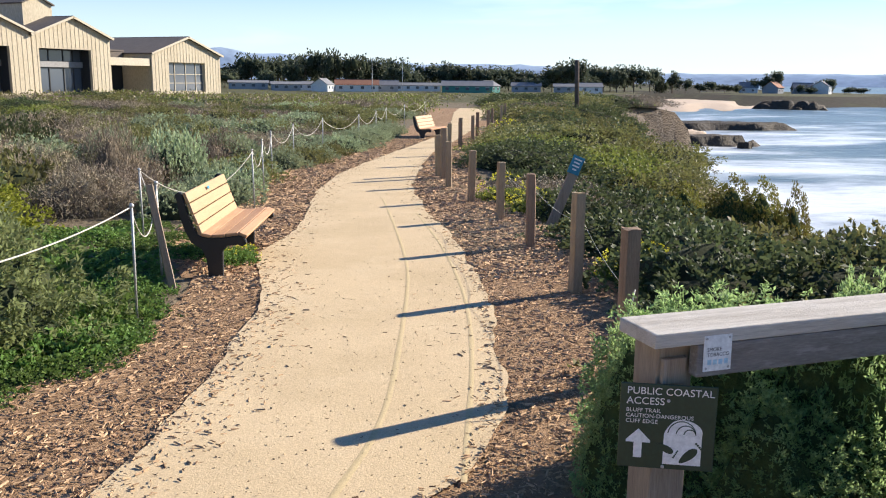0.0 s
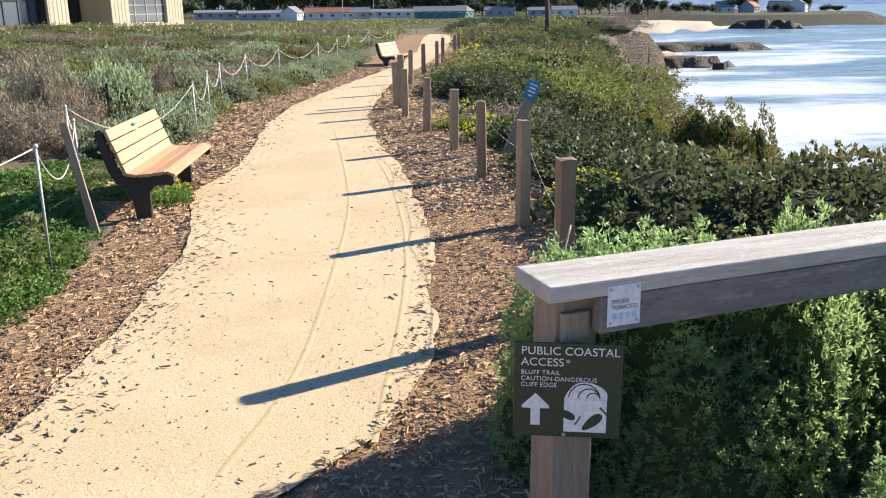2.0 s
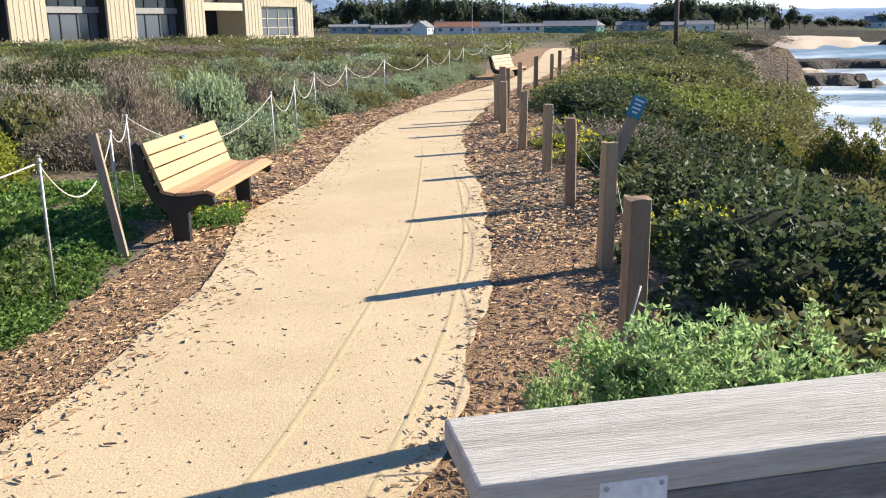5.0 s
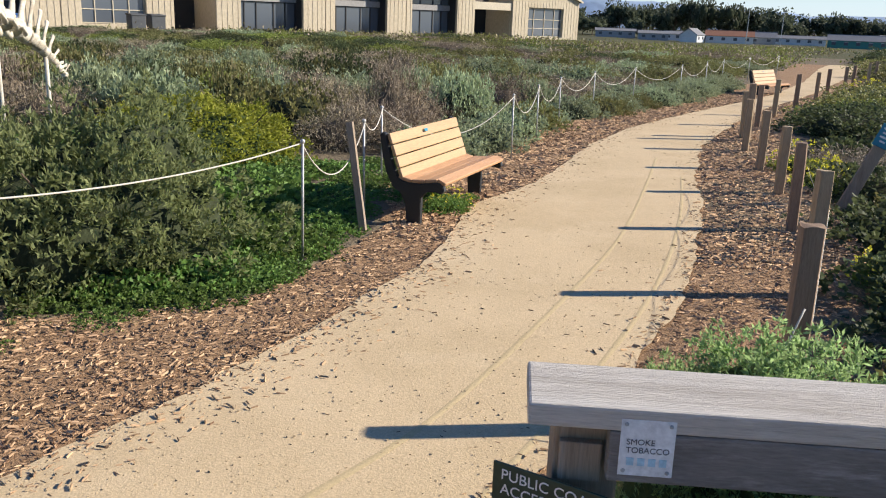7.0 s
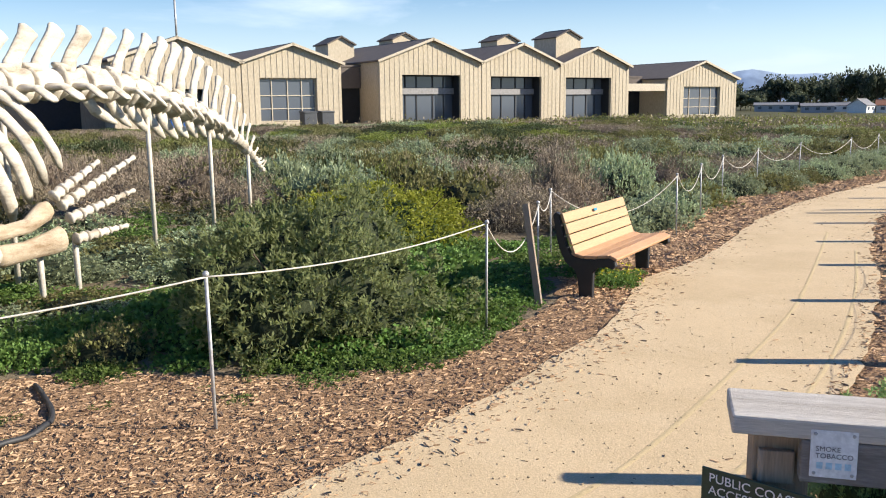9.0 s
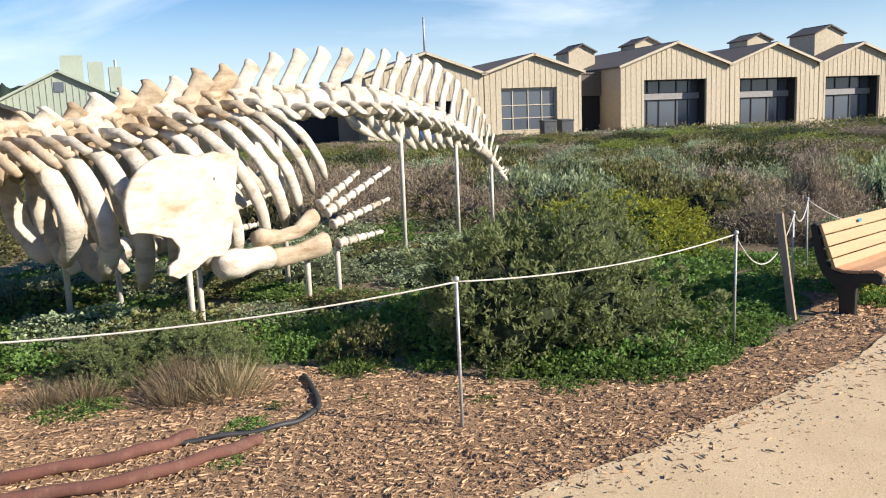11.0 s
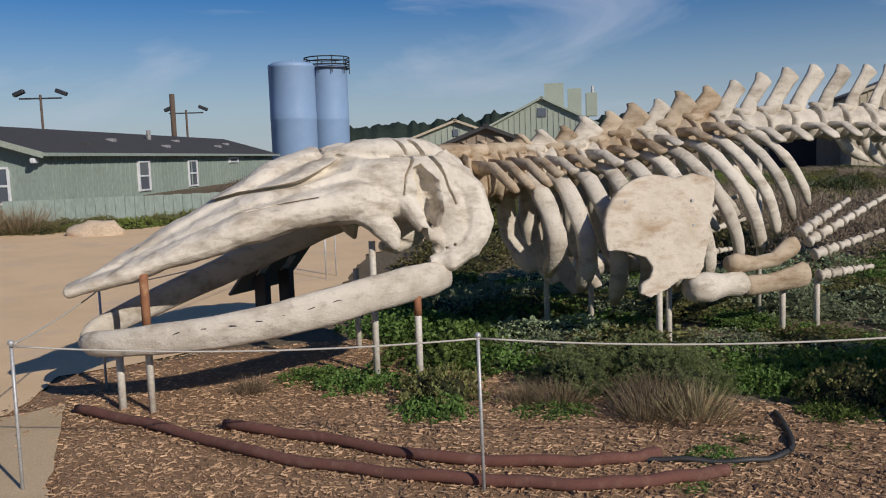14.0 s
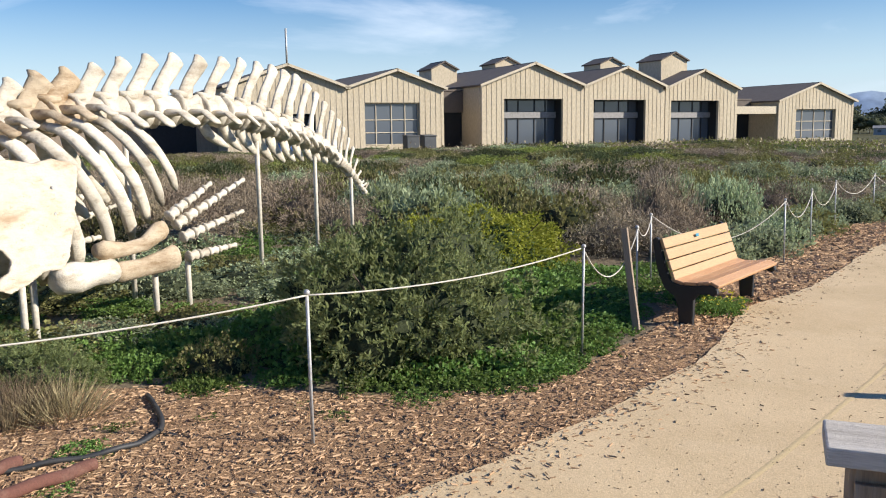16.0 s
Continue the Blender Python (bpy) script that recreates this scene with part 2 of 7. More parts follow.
M = dict(
    sand=material("packed_sand", (0.63, 0.478, 0.29), 0.95, (0.52, 0.388, 0.225), 0.8, 90, 0.5, 0.006, third=(0.64, 0.50, 0.315), spec=0.2, fine_mix=0.4),
    # Brighter than the sand: sunlight thrown back is put into this colour.
    granite=material("packed_tan_sunlit_granite", (0.86, 0.605, 0.35), 0.95, (0.78, 0.54, 0.305), 0.8, 90, 0.4, 0.005, third=(0.70, 0.52, 0.36), spec=0.2, fine_mix=0.3),
    track=material("pressed_sand", (0.55, 0.425, 0.238), 0.95, (0.59, 0.455, 0.26), 2.5, 90, 0.4, 0.004, spec=0.2, fine_mix=0.3),
    soil=material("heath_soil", (0.20, 0.155, 0.10), 0.95, (0.13, 0.105, 0.06), 0.35, 12, 0.8, 0.05, third=(0.17, 0.14, 0.09), spec=0.2),
    far_heath=material("far_heath_cover", (0.105, 0.10, 0.05), 0.95, (0.075, 0.08, 0.038), 0.05, 0.8, 0.8, 0.3, third=(0.14, 0.12, 0.075), spec=0.1),
    mulch=material("mulch_bed", (0.36, 0.225, 0.125), 0.95, (0.24, 0.142, 0.076), 3.0, 70, 0.9, 0.02, third=(0.27, 0.16, 0.09), spec=0.2),
    chip=material("wood_chip", (0.52, 0.34, 0.195), 0.9, (0.35, 0.21, 0.122), 2.0, 70, 0.2, 0.003, island=0.55, spec=0.2),
    debris=material("path_debris", (0.17, 0.10, 0.06), 0.9, island=0.5, spec=0.2),
    pebble=material("path_pebble", (0.45, 0.34, 0.21), 0.9, island=0.4, spec=0.2),
    post=material("pressure_treated_post", (0.36, 0.255, 0.165), 0.9, (0.25, 0.17, 0.105), 3.0, 40, 0.5, 0.004, stretch=(6, 6, 0.6), third=(0.33, 0.25, 0.17), obj_random=0.25, spec=0.2),
    grey_wood=material("weathered_grey_timber", (0.58, 0.53, 0.46), 0.9, (0.36, 0.31, 0.255), 2.2, 34, 0.9, 0.006, stretch=(0.5, 7, 7), third=(0.66, 0.62, 0.56), spec=0.2),
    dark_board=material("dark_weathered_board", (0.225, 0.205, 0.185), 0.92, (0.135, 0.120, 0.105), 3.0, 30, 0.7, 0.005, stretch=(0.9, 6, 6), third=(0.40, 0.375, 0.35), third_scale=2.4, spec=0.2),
    grey_post=material("weathered_post_timber", (0.33, 0.26, 0.19), 0.9, (0.24, 0.18, 0.13), 2.0, 30, 0.6, 0.004, stretch=(9, 9, 0.6), third=(0.40, 0.34, 0.28), spec=0.2),
    tan_slat=material("tan_bench_slat", (0.485, 0.305, 0.152), 0.6, (0.41, 0.25, 0.122), 2.0, 25, 0.15, 0.002, stretch=(9, 0.6, 9)),
    tan_seat=material("worn_bench_seat", (0.54, 0.305, 0.155), 0.6, (0.46, 0.235, 0.11), 1.5, 25, 0.2, 0.002, stretch=(9, 0.6, 9), third=(0.66, 0.45, 0.26)),
    black_iron=material("black_recycled_frame", (0.012, 0.013, 0.016), 0.55, (0.018, 0.019, 0.022), 4, 50, 0.15, 0.002),
    steel=material("galvanised_steel", (0.50, 0.50, 0.48), 0.5, (0.36, 0.35, 0.33), 8, 60, 0.1, 0.001, metal=0.4),
    rope=material("white_nylon_rope", (0.60, 0.56, 0.48), 0.9, (0.48, 0.44, 0.36), 30, 200, 0.6, 0.003),
    pole=material("cream_painted_pole", (0.60, 0.56, 0.47), 0.55, (0.48, 0.42, 0.33), 3, 40, 0.15, 0.002, third=(0.38, 0.27, 0.17)),
    rust=material("rusted_steel", (0.30, 0.13, 0.06), 0.85, (0.20, 0.08, 0.035), 8, 60, 0.4, 0.002, third=(0.42, 0.25, 0.12)),
    hose_red=material("red_fire_hose", (0.165, 0.068, 0.048), 0.9, (0.11, 0.05, 0.036), 6, 120, 0.5, 0.004, third=(0.24, 0.14, 0.10)),
    hose_black=material("black_hose", (0.025, 0.026, 0.028), 0.6, (0.05, 0.048, 0.045), 6, 80, 0.2, 0.002),
    siding=material("tan_board_siding", (0.55, 0.47, 0.34), 0.85, (0.49, 0.41, 0.29), 0.6, 12, 0.2, 0.01, stretch=(1, 1, 0.3), spec=0.3),
    siding_trim=material("pale_trim_board", (0.58, 0.50, 0.37), 0.8, (0.52, 0.45, 0.33), 0.6, 12, 0.1, 0.01),
    green_siding=material("grey_green_siding", (0.28, 0.335, 0.285), 0.8, (0.235, 0.285, 0.24), 0.8, 14, 0.2, 0.01, stretch=(1, 1, 0.3), spec=0.3),
    pale_green=material("pale_green_siding", (0.36, 0.40, 0.32), 0.8, (0.31, 0.35, 0.28), 0.8, 14, 0.2, 0.01),
    shingle=material("brown_shingle_roof", (0.15, 0.125, 0.105), 0.9, (0.12, 0.10, 0.085), 1.5, 20, 0.5, 0.02),
    dark_shingle=material("charcoal_shingle_roof", (0.060, 0.057, 0.055), 0.9, (0.045, 0.043, 0.042), 1.5, 20, 0.5, 0.02),
    dark_frame=material("dark_window_frame", (0.03, 0.032, 0.035), 0.5),
    white_frame=material("white_window_frame", (0.75, 0.76, 0.75), 0.5),
    grey_panel=material("grey_spandrel_panel", (0.30, 0.29, 0.28), 0.6),
    # Near black puts the shade of rooms and recesses into the colour.
    inside=material("recess_shade_black", (0.02, 0.021, 0.023), 0.9),
    tank=material("pale_blue_tank", (0.25, 0.37, 0.54), 0.55, (0.22, 0.335, 0.50), 0.4, 8, 0.0, fine_mix=0.06),
    sign_green=material("dark_green_sign", (0.014, 0.045, 0.028), 0.4, (0.012, 0.038, 0.024), 5, 60, 0.05, 0.001),
    sign_white=material("white_sign_paint", (0.80, 0.81, 0.80), 0.5, (0.74, 0.75, 0.74), 20, 60, 0.0),
    sign_blue=material("blue_sign", (0.02, 0.22, 0.33), 0.4, (0.02, 0.19, 0.29), 8, 60, 0.0),
    sign_text=material("grey_sign_text", (0.10, 0.11, 0.12), 0.6),
    sign_cyan=material("faded_cyan_text", (0.45, 0.68, 0.80), 0.6),
    panel_dark=material("dark_panel_back", (0.085, 0.092, 0.082), 0.6, (0.07, 0.075, 0.068), 3, 40, 0.1, 0.002),
    boulder=material("tan_boulder", (0.60, 0.47, 0.33), 0.95, (0.46, 0.35, 0.23), 2, 20, 0.6, 0.02),
    cliff=material("mudstone_cliff", (0.135, 0.098, 0.066), 0.95, (0.085, 0.062, 0.042), 0.25, 2.5, 0.9, 0.4, third=(0.19, 0.145, 0.10), stretch=(1, 1, 3)),
    shelf=material("wet_rock_shelf", (0.075, 0.058, 0.042), 0.8, (0.05, 0.04, 0.03), 0.25, 1.5, 0.9, 0.5, third=(0.11, 0.085, 0.06), spec=0.2),
    headland=material("dark_headland_rock", (0.050, 0.042, 0.030), 0.95, (0.036, 0.036, 0.022), 0.06, 0.8, 0.8, 0.4, third=(0.07, 0.08, 0.035), spec=0.1),
    beach=material("beach_sand", (0.55, 0.42, 0.30), 0.95, (0.47, 0.35, 0.25), 0.05, 2.0, 0.2, 0.05),
    twig=material("dry_twig", (0.13, 0.095, 0.065), 0.9, (0.09, 0.065, 0.045), 4, 40, 0.2, 0.003),
    bark=material("grey_bark", (0.16, 0.12, 0.09), 0.95, (0.11, 0.08, 0.06), 3, 30, 0.5, 0.01),
    # Inner cores are coloured dark to put shade between the leaves.
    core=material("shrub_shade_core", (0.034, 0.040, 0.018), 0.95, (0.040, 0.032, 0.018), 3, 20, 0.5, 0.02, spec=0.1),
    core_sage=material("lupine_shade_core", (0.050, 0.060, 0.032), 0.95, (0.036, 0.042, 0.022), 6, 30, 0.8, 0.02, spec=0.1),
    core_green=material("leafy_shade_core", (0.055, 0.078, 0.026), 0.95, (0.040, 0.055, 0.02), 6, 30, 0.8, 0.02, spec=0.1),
    core_dry=material("dry_shrub_shade_core", (0.15, 0.120, 0.085), 0.95, (0.10, 0.08, 0.055), 3, 20, 0.5, 0.02, spec=0.1),
    # Distance haze is mixed into the ridge colour itself.
    mountain=material("haze_blue_far_ridge", (0.33, 0.42, 0.54), 1.0, (0.30, 0.39, 0.51), 0.002, 0.02, 0.0, spec=0.0),
    forest_far=material("far_wooded_hill", (0.05, 0.07, 0.055), 1.0, (0.035, 0.05, 0.04), 0.03, 0.3, 0.6, 2.0, spec=0.0),
    house_white=material("white_house_wall", (0.68, 0.68, 0.66), 0.8, (0.60, 0.60, 0.58), 0.4, 6, 0.0),
    house_teal=material("teal_house_wall", (0.06, 0.24, 0.20), 0.8, (0.05, 0.2, 0.17), 0.4, 6, 0.0),
    house_grey=material("grey_house_wall", (0.33, 0.35, 0.37), 0.8, (0.28, 0.3, 0.32), 0.4, 6, 0.0),
    house_roof=material("grey_house_roof", (0.22, 0.22, 0.225), 0.9, (0.18, 0.18, 0.185), 0.5, 6, 0.2, 0.02),
    roof_red=material("red_tile_roof", (0.36, 0.16, 0.09), 0.9, (0.30, 0.13, 0.075), 0.5, 6, 0.2, 0.02),
    bin_blue=material("blue_plastic", (0.02, 0.12, 0.42), 0.5),
    bin_grey=material("dark_grey_bin", (0.07, 0.075, 0.08), 0.6, (0.05, 0.055, 0.06)),
    wood_pole=material("utility_pole_wood", (0.12, 0.085, 0.06), 0.95),
    yellow=material("yellow_petal", (0.80, 0.70, 0.06), 0.7, (0.72, 0.62, 0.05), 10, 50, 0.0, leafy=0.25, island=0.2),
)


def bone_material(name, pale, tan, stain, amount):
    """Weathered bone: bleached ground, tan patches, streaks and pits along the grain, porous relief."""
    m = bpy.data.materials.new(name)
    m.use_nodes = True
    n, l = m.node_tree.nodes, m.node_tree.links
    b = n["Principled BSDF"]
    b.inputs["Roughness"].default_value, b.inputs["Specular IOR Level"].default_value = 0.82, 0.22
    co = n.new("ShaderNodeTexCoord")
    info = n.new("ShaderNodeObjectInfo")
    shift = n.new("ShaderNodeVectorMath")
    shift.operation = "ADD"
    l.new(co.outputs["Object"], shift.inputs[0])
    l.new(info.outputs["Random"], shift.inputs[1])

    def layer(scale, detail, lo, hi, stretch=(1, 1, 1), top=1.0):
        mp, t, r = n.new("ShaderNodeMapping"), n.new("ShaderNodeTexNoise"), n.new("ShaderNodeMapRange")
        mp.inputs["Scale"].default_value = stretch
        t.inputs["Scale"].default_value, t.inputs["Detail"].default_value, t.inputs["Roughness"].default_value = scale, detail, 0.65
        r.inputs["From Min"].default_value, r.inputs["From Max"].default_value, r.inputs["To Max"].default_value = lo, hi, top
        l.new(shift.outputs["Vector"], mp.inputs["Vector"])
        l.new(mp.outputs["Vector"], t.inputs["Vector"])
        l.new(t.outputs["Fac"], r.inputs["Value"])
        return r.outputs["Result"], t.outputs["Fac"]

    def over(col, fac, colour):
        x = n.new("ShaderNodeMixRGB")
        x.inputs["Color2"].default_value = (*colour, 1)
        l.new(fac, x.inputs["Fac"])
        if isinstance(col, tuple):
            x.inputs["Color1"].default_value = (*col, 1)
        else:
            l.new(col, x.inputs["Color1"])
        return x.outputs["Color"]

    col = over(pale, layer(2.6, 8, 0.48, 0.70)[0], tan)
    col = over(col, layer(5.0, 8, 0.54 - amount * 0.08, 0.70, (1.4, 0.5, 1.4), 0.55 + 0.4 * amount)[0], stain)
    streak, grain = layer(13.0, 6, 0.58, 0.74, (1.0, 0.6, 1.0), 0.5)
    col = over(col, streak, tuple(c * 0.62 for c in stain))
    pit, fine = layer(75.0, 3, 0.64, 0.74, (1, 0.6, 1), 0.6)
    col = over(col, pit, tuple(c * 0.5 for c in stain))
    hs, rv = n.new("ShaderNodeHueSaturation"), n.new("ShaderNodeMapRange")
    rv.inputs["To Min"].default_value, rv.inputs["To Max"].default_value = 0.86, 1.10
    l.new(info.outputs["Random"], rv.inputs["Value"])
    l.new(rv.outputs["Result"], hs.inputs["Value"])
    l.new(col, hs.inputs["Color"])
    l.new(hs.outputs["Color"], b.inputs["Base Color"])
    b1, b2 = n.new("ShaderNodeBump"), n.new("ShaderNodeBump")
    b1.inputs["Strength"].default_value, b1.inputs["Distance"].default_value = 0.5, 0.03
    b2.inputs["Strength"].default_value, b2.inputs["Distance"].default_value = 0.45, 0.006
    l.new(grain, b1.inputs["Height"])
    l.new(fine, b2.inputs["Height"])
    l.new(b1.outputs["Normal"], b2.inputs["Normal"])
    l.new(b2.outputs["Normal"], b.inputs["Normal"])
    return m


M["bone"] = bone_material("sun_bleached_bone", (0.64, 0.58, 0.475), (0.47, 0.41, 0.32), (0.25, 0.195, 0.13), 0.6)
M["bone_blade"] = bone_material("stained_blade_bone", (0.58, 0.505, 0.395), (0.47, 0.39, 0.28), (0.31, 0.20, 0.105), 0.5)
# Dark colour for the shade inside bone slits.
M["slit_shade"] = material("bone_slit_shade", (0.10, 0.085, 0.07), 0.9)
M["bone_brown"] = bone_material("brown_stained_bone", (0.50, 0.405, 0.285), (0.36, 0.26, 0.155), (0.20, 0.12, 0.055), 0.9)


def leaf(name, base, second, **kw):
    return material(name, base, kw.pop("rough", 0.6), second, kw.pop("scale", 4.0), 14.0, 0.0, island=kw.pop("island", 0.38), obj_random=kw.pop("obj_random", 0.30),
                    leafy=kw.pop("leafy", 0.32), spec=kw.pop("spec", 0.25), **kw)


M.update(
    leaf_sage=leaf("blue_green_leaf", (0.255, 0.300, 0.125), (0.180, 0.222, 0.092), leafy=0.45),
    leaf_bright=leaf("yellow_green_leaf", (0.345, 0.385, 0.052), (0.26, 0.30, 0.044)),
    leaf_cover=leaf("clover_green_leaf", (0.135, 0.215, 0.050), (0.098, 0.160, 0.042)),
    leaf_rail=leaf("lupine_green_leaf", (0.265, 0.355, 0.145), (0.19, 0.27, 0.105), leafy=0.60),
    leaf_dark=leaf("dark_waxy_leaf", (0.085, 0.105, 0.045), (0.060, 0.076, 0.034), rough=0.6, spec=0.18),
    leaf_grey=leaf("grey_sage_leaf", (0.305, 0.355, 0.205), (0.22, 0.265, 0.145)),
    leaf_olive=leaf("dull_olive_leaf", (0.185, 0.185, 0.064), (0.180, 0.145, 0.076)),
    leaf_dry=leaf("grey_brown_twigs", (0.30, 0.240, 0.168), (0.225, 0.172, 0.115), leafy=0.05),
    leaf_lime=leaf("lime_iceplant_leaf", (0.225, 0.265, 0.060), (0.165, 0.205, 0.048)),
    leaf_red=leaf("reddish_iceplant_leaf", (0.165, 0.130, 0.040), (0.210, 0.090, 0.035)),
    leaf_mound=leaf("iceplant_finger_leaf", (0.190, 0.185, 0.040), (0.200, 0.095, 0.035)),
    leaf_straw=leaf("straw_grass_blade", (0.30, 0.235, 0.14), (0.21, 0.17, 0.085), leafy=0.1),
    # Lightened and greyed so the leaf colour carries distance haze.
    leaf_tree=leaf("dark_hazed_tree_leaf", (0.085, 0.100, 0.062), (0.062, 0.076, 0.048)),
)


def glass(name, tint):
    m = bpy.data.materials.new(name)
    m.use_nodes = True
    b = m.node_tree.nodes["Principled BSDF"]
    b.inputs["Base Color"].default_value = (*tint, 1)
    b.inputs["Roughness"].default_value, b.inputs["IOR"].default_value = 0.06, 1.5
    b.inputs["Specular IOR Level"].default_value = 0.8
    return m


# Grey-blue base adds reflected sky to the glass colour.
M["glass"] = glass("dark_sky_tinted_glass", (0.10, 0.115, 0.135))


# ---- mesh helpers ----
def finish(ob, mat, smooth=False):
    for mm in (mat if isinstance(mat, (list, tuple)) else [mat]):
        ob.data.materials.append(mm)
    if smooth:
        ob.data.polygons.foreach_set("use_smooth", [True] * len(ob.data.polygons))
    return ob


def link(name, bm, mat, smooth=False):
    me = bpy.data.meshes.new(name)
    bm.normal_update()
    bm.to_mesh(me)
    bm.free()
    return finish(new(name, me), mat, smooth)


def part(name, bm, mat, parent, label="", smooth=False):
    ob = link(name, bm, mat, smooth)
    ob.parent = parent
    return tagged(ob, label)


def thing(name, label, category, m=None, group="", kind=""):
    ob = new(name)
    ob.empty_display_size = 0.1
    if m is not None:
        ob.matrix_world = m
    return tagged(ob, label, category, group, kind)


def from_arrays(name, verts, faces, mat, smooth=False, mat_index=None):
    """A mesh from numpy arrays: verts (n, 3) and faces (m, k) of one size k, or a list of such arrays."""
    me = bpy.data.meshes.new(name)
    groups = faces if isinstance(faces, list) else [faces]
    loops = np.concatenate([f.ravel() for f in groups]).astype(np.int32)
    sizes = np.concatenate([np.full(len(f), f.shape[1], np.int32) for f in groups])
    starts = np.concatenate([[0], np.cumsum(sizes)[:-1]]).astype(np.int32)
    me.vertices.add(len(verts))
    me.vertices.foreach_set("co", np.asarray(verts, np.float32).ravel())
    me.loops.add(len(loops))
    me.loops.foreach_set("vertex_index", loops)
    me.polygons.add(len(sizes))
    me.polygons.foreach_set("loop_start", starts)
    me.polygons.foreach_set("loop_total", sizes)
    if mat_index is not None:
        me.polygons.foreach_set("material_index", np.asarray(mat_index, np.int32))
    me.update(calc_edges=True)
    me.validate()
    return finish(new(name, me), mat, smooth)


def box(bm, size, at=(0, 0, 0), turn=None, bevel=0.0):
    """Adds a box centred at a point, with its edges rounded, to a bmesh."""
    m = Matrix.Translation(at) @ (turn.to_4x4() if turn is not None else Matrix.Identity(4)) @ Matrix.Diagonal((*size, 1))
    made = bmesh.ops.create_cube(bm, size=1, matrix=m)
    if bevel:
        edges = list({e for v in made["verts"] for e in v.link_edges})
        bmesh.ops.bevel(bm, geom=edges, offset=bevel, segments=2, affect="EDGES", profile=0.5)
    return bm


def boxed(size, at=(0, 0, 0), turn=None, bevel=0.0):
    return box(bmesh.new(), size, at, turn, bevel)


def loft(bm, points, radii, segs=10, flat=None, twist_ref=(0, 0, 1), rough=0.0, seed=0.0, caps=True):
    """Adds a closed tube through points. radii: one number or (a, b) a point; b runs along twist_ref, a across it."""
    pts = [Vector(p) for p in points]
    rings = []
    ref = Vector(twist_ref)
    for i, p in enumerate(pts):
        d = (pts[min(i + 1, len(pts) - 1)] - pts[max(i - 1, 0)]).normalized()
        side = d.cross(ref)
        if side.length < 1e-4:
            side = d.cross(Vector((1, 0.01, 0)))
        side.normalize()
        upv = side.cross(d).normalized()
        r = radii[i] if isinstance(radii, (list, tuple)) else radii
        a, b = r if isinstance(r, tuple) else (r, r)
        ring = []
        for k in range(segs):
            an = 2 * math.pi * k / segs
            q = p + side * (a * math.cos(an)) + upv * (b * math.sin(an))
            if rough:
                q += (q - p) * rough * noise.noise(q * 9 + Vector((seed, 0, 0))) * 1.6
            ring.append(bm.verts.new(q))
        rings.append(ring)
    for r0, r1 in zip(rings, rings[1:]):
        for k in range(segs):
            bm.faces.new((r0[k], r0[(k + 1) % segs], r1[(k + 1) % segs], r1[k]))
    if caps:
        bm.faces.new(rings[0][::-1])
        bm.faces.new(rings[-1])
    return bm


def curve_points(points, n, cyclic=False):
    """n points along a smooth line through the given ones (Catmull-Rom)."""
    p = [np.array(q, float) for q in points]
    ext = [2 * p[0] - p[1]] + p + [2 * p[-1] - p[-2]]
    out = []
    for i in range(n):
        u = i / (n - 1) * (len(p) - 1)
        k = min(int(u), len(p) - 2)
        f = u - k
        a, b, c, d = ext[k], ext[k + 1], ext[k + 2], ext[k + 3]
        out.append(0.5 * (2 * b + (c - a) * f + (2 * a - 5 * b + 4 * c - d) * f * f + (3 * b - a - 3 * c + d) * f ** 3))
    return out


def text_part(name, words, size, mat, parent, m, label="", spacing=1.0, thick=0.0006):
    cu = bpy.data.curves.new(name, "FONT")
    cu.body, cu.size, cu.extrude, cu.space_character = words, size, thick, spacing
    tmp = bpy.data.objects.new("lettering", cu)
    scene.collection.objects.link(tmp)
    me = bpy.data.meshes.new_from_object(tmp.evaluated_get(bpy.context.evaluated_depsgraph_get()))
    bpy.data.objects.remove(tmp)
    ob = finish(new(name, me), mat)
    ob.parent, ob.matrix_basis = parent, m
    return tagged(ob, label)


def step(a, b, v):
    u = np.clip((np.asarray(v, float) - a) / (b - a), 0, 1)
    return u * u * (3 - 2 * u)


# ---- ground, path, sea ----
RIM_Y = [-80, -10, 3, 7, 12, 18, 30, 45, 58, 60.5, 63, 68, 74, 90, 150, 230, 300, 420, 600, 3000]
RIM_X = [14, 9, 7.5, 7.6, 9.2, 11.0, 14.6, 19.6, 23.6, 25.0, 30.5, 31.0, 27, 35, 62, 97, 132, 190, 300, 1900]
SEA = -7.0


def rim(y):
    return np.interp(y, RIM_Y, RIM_X)


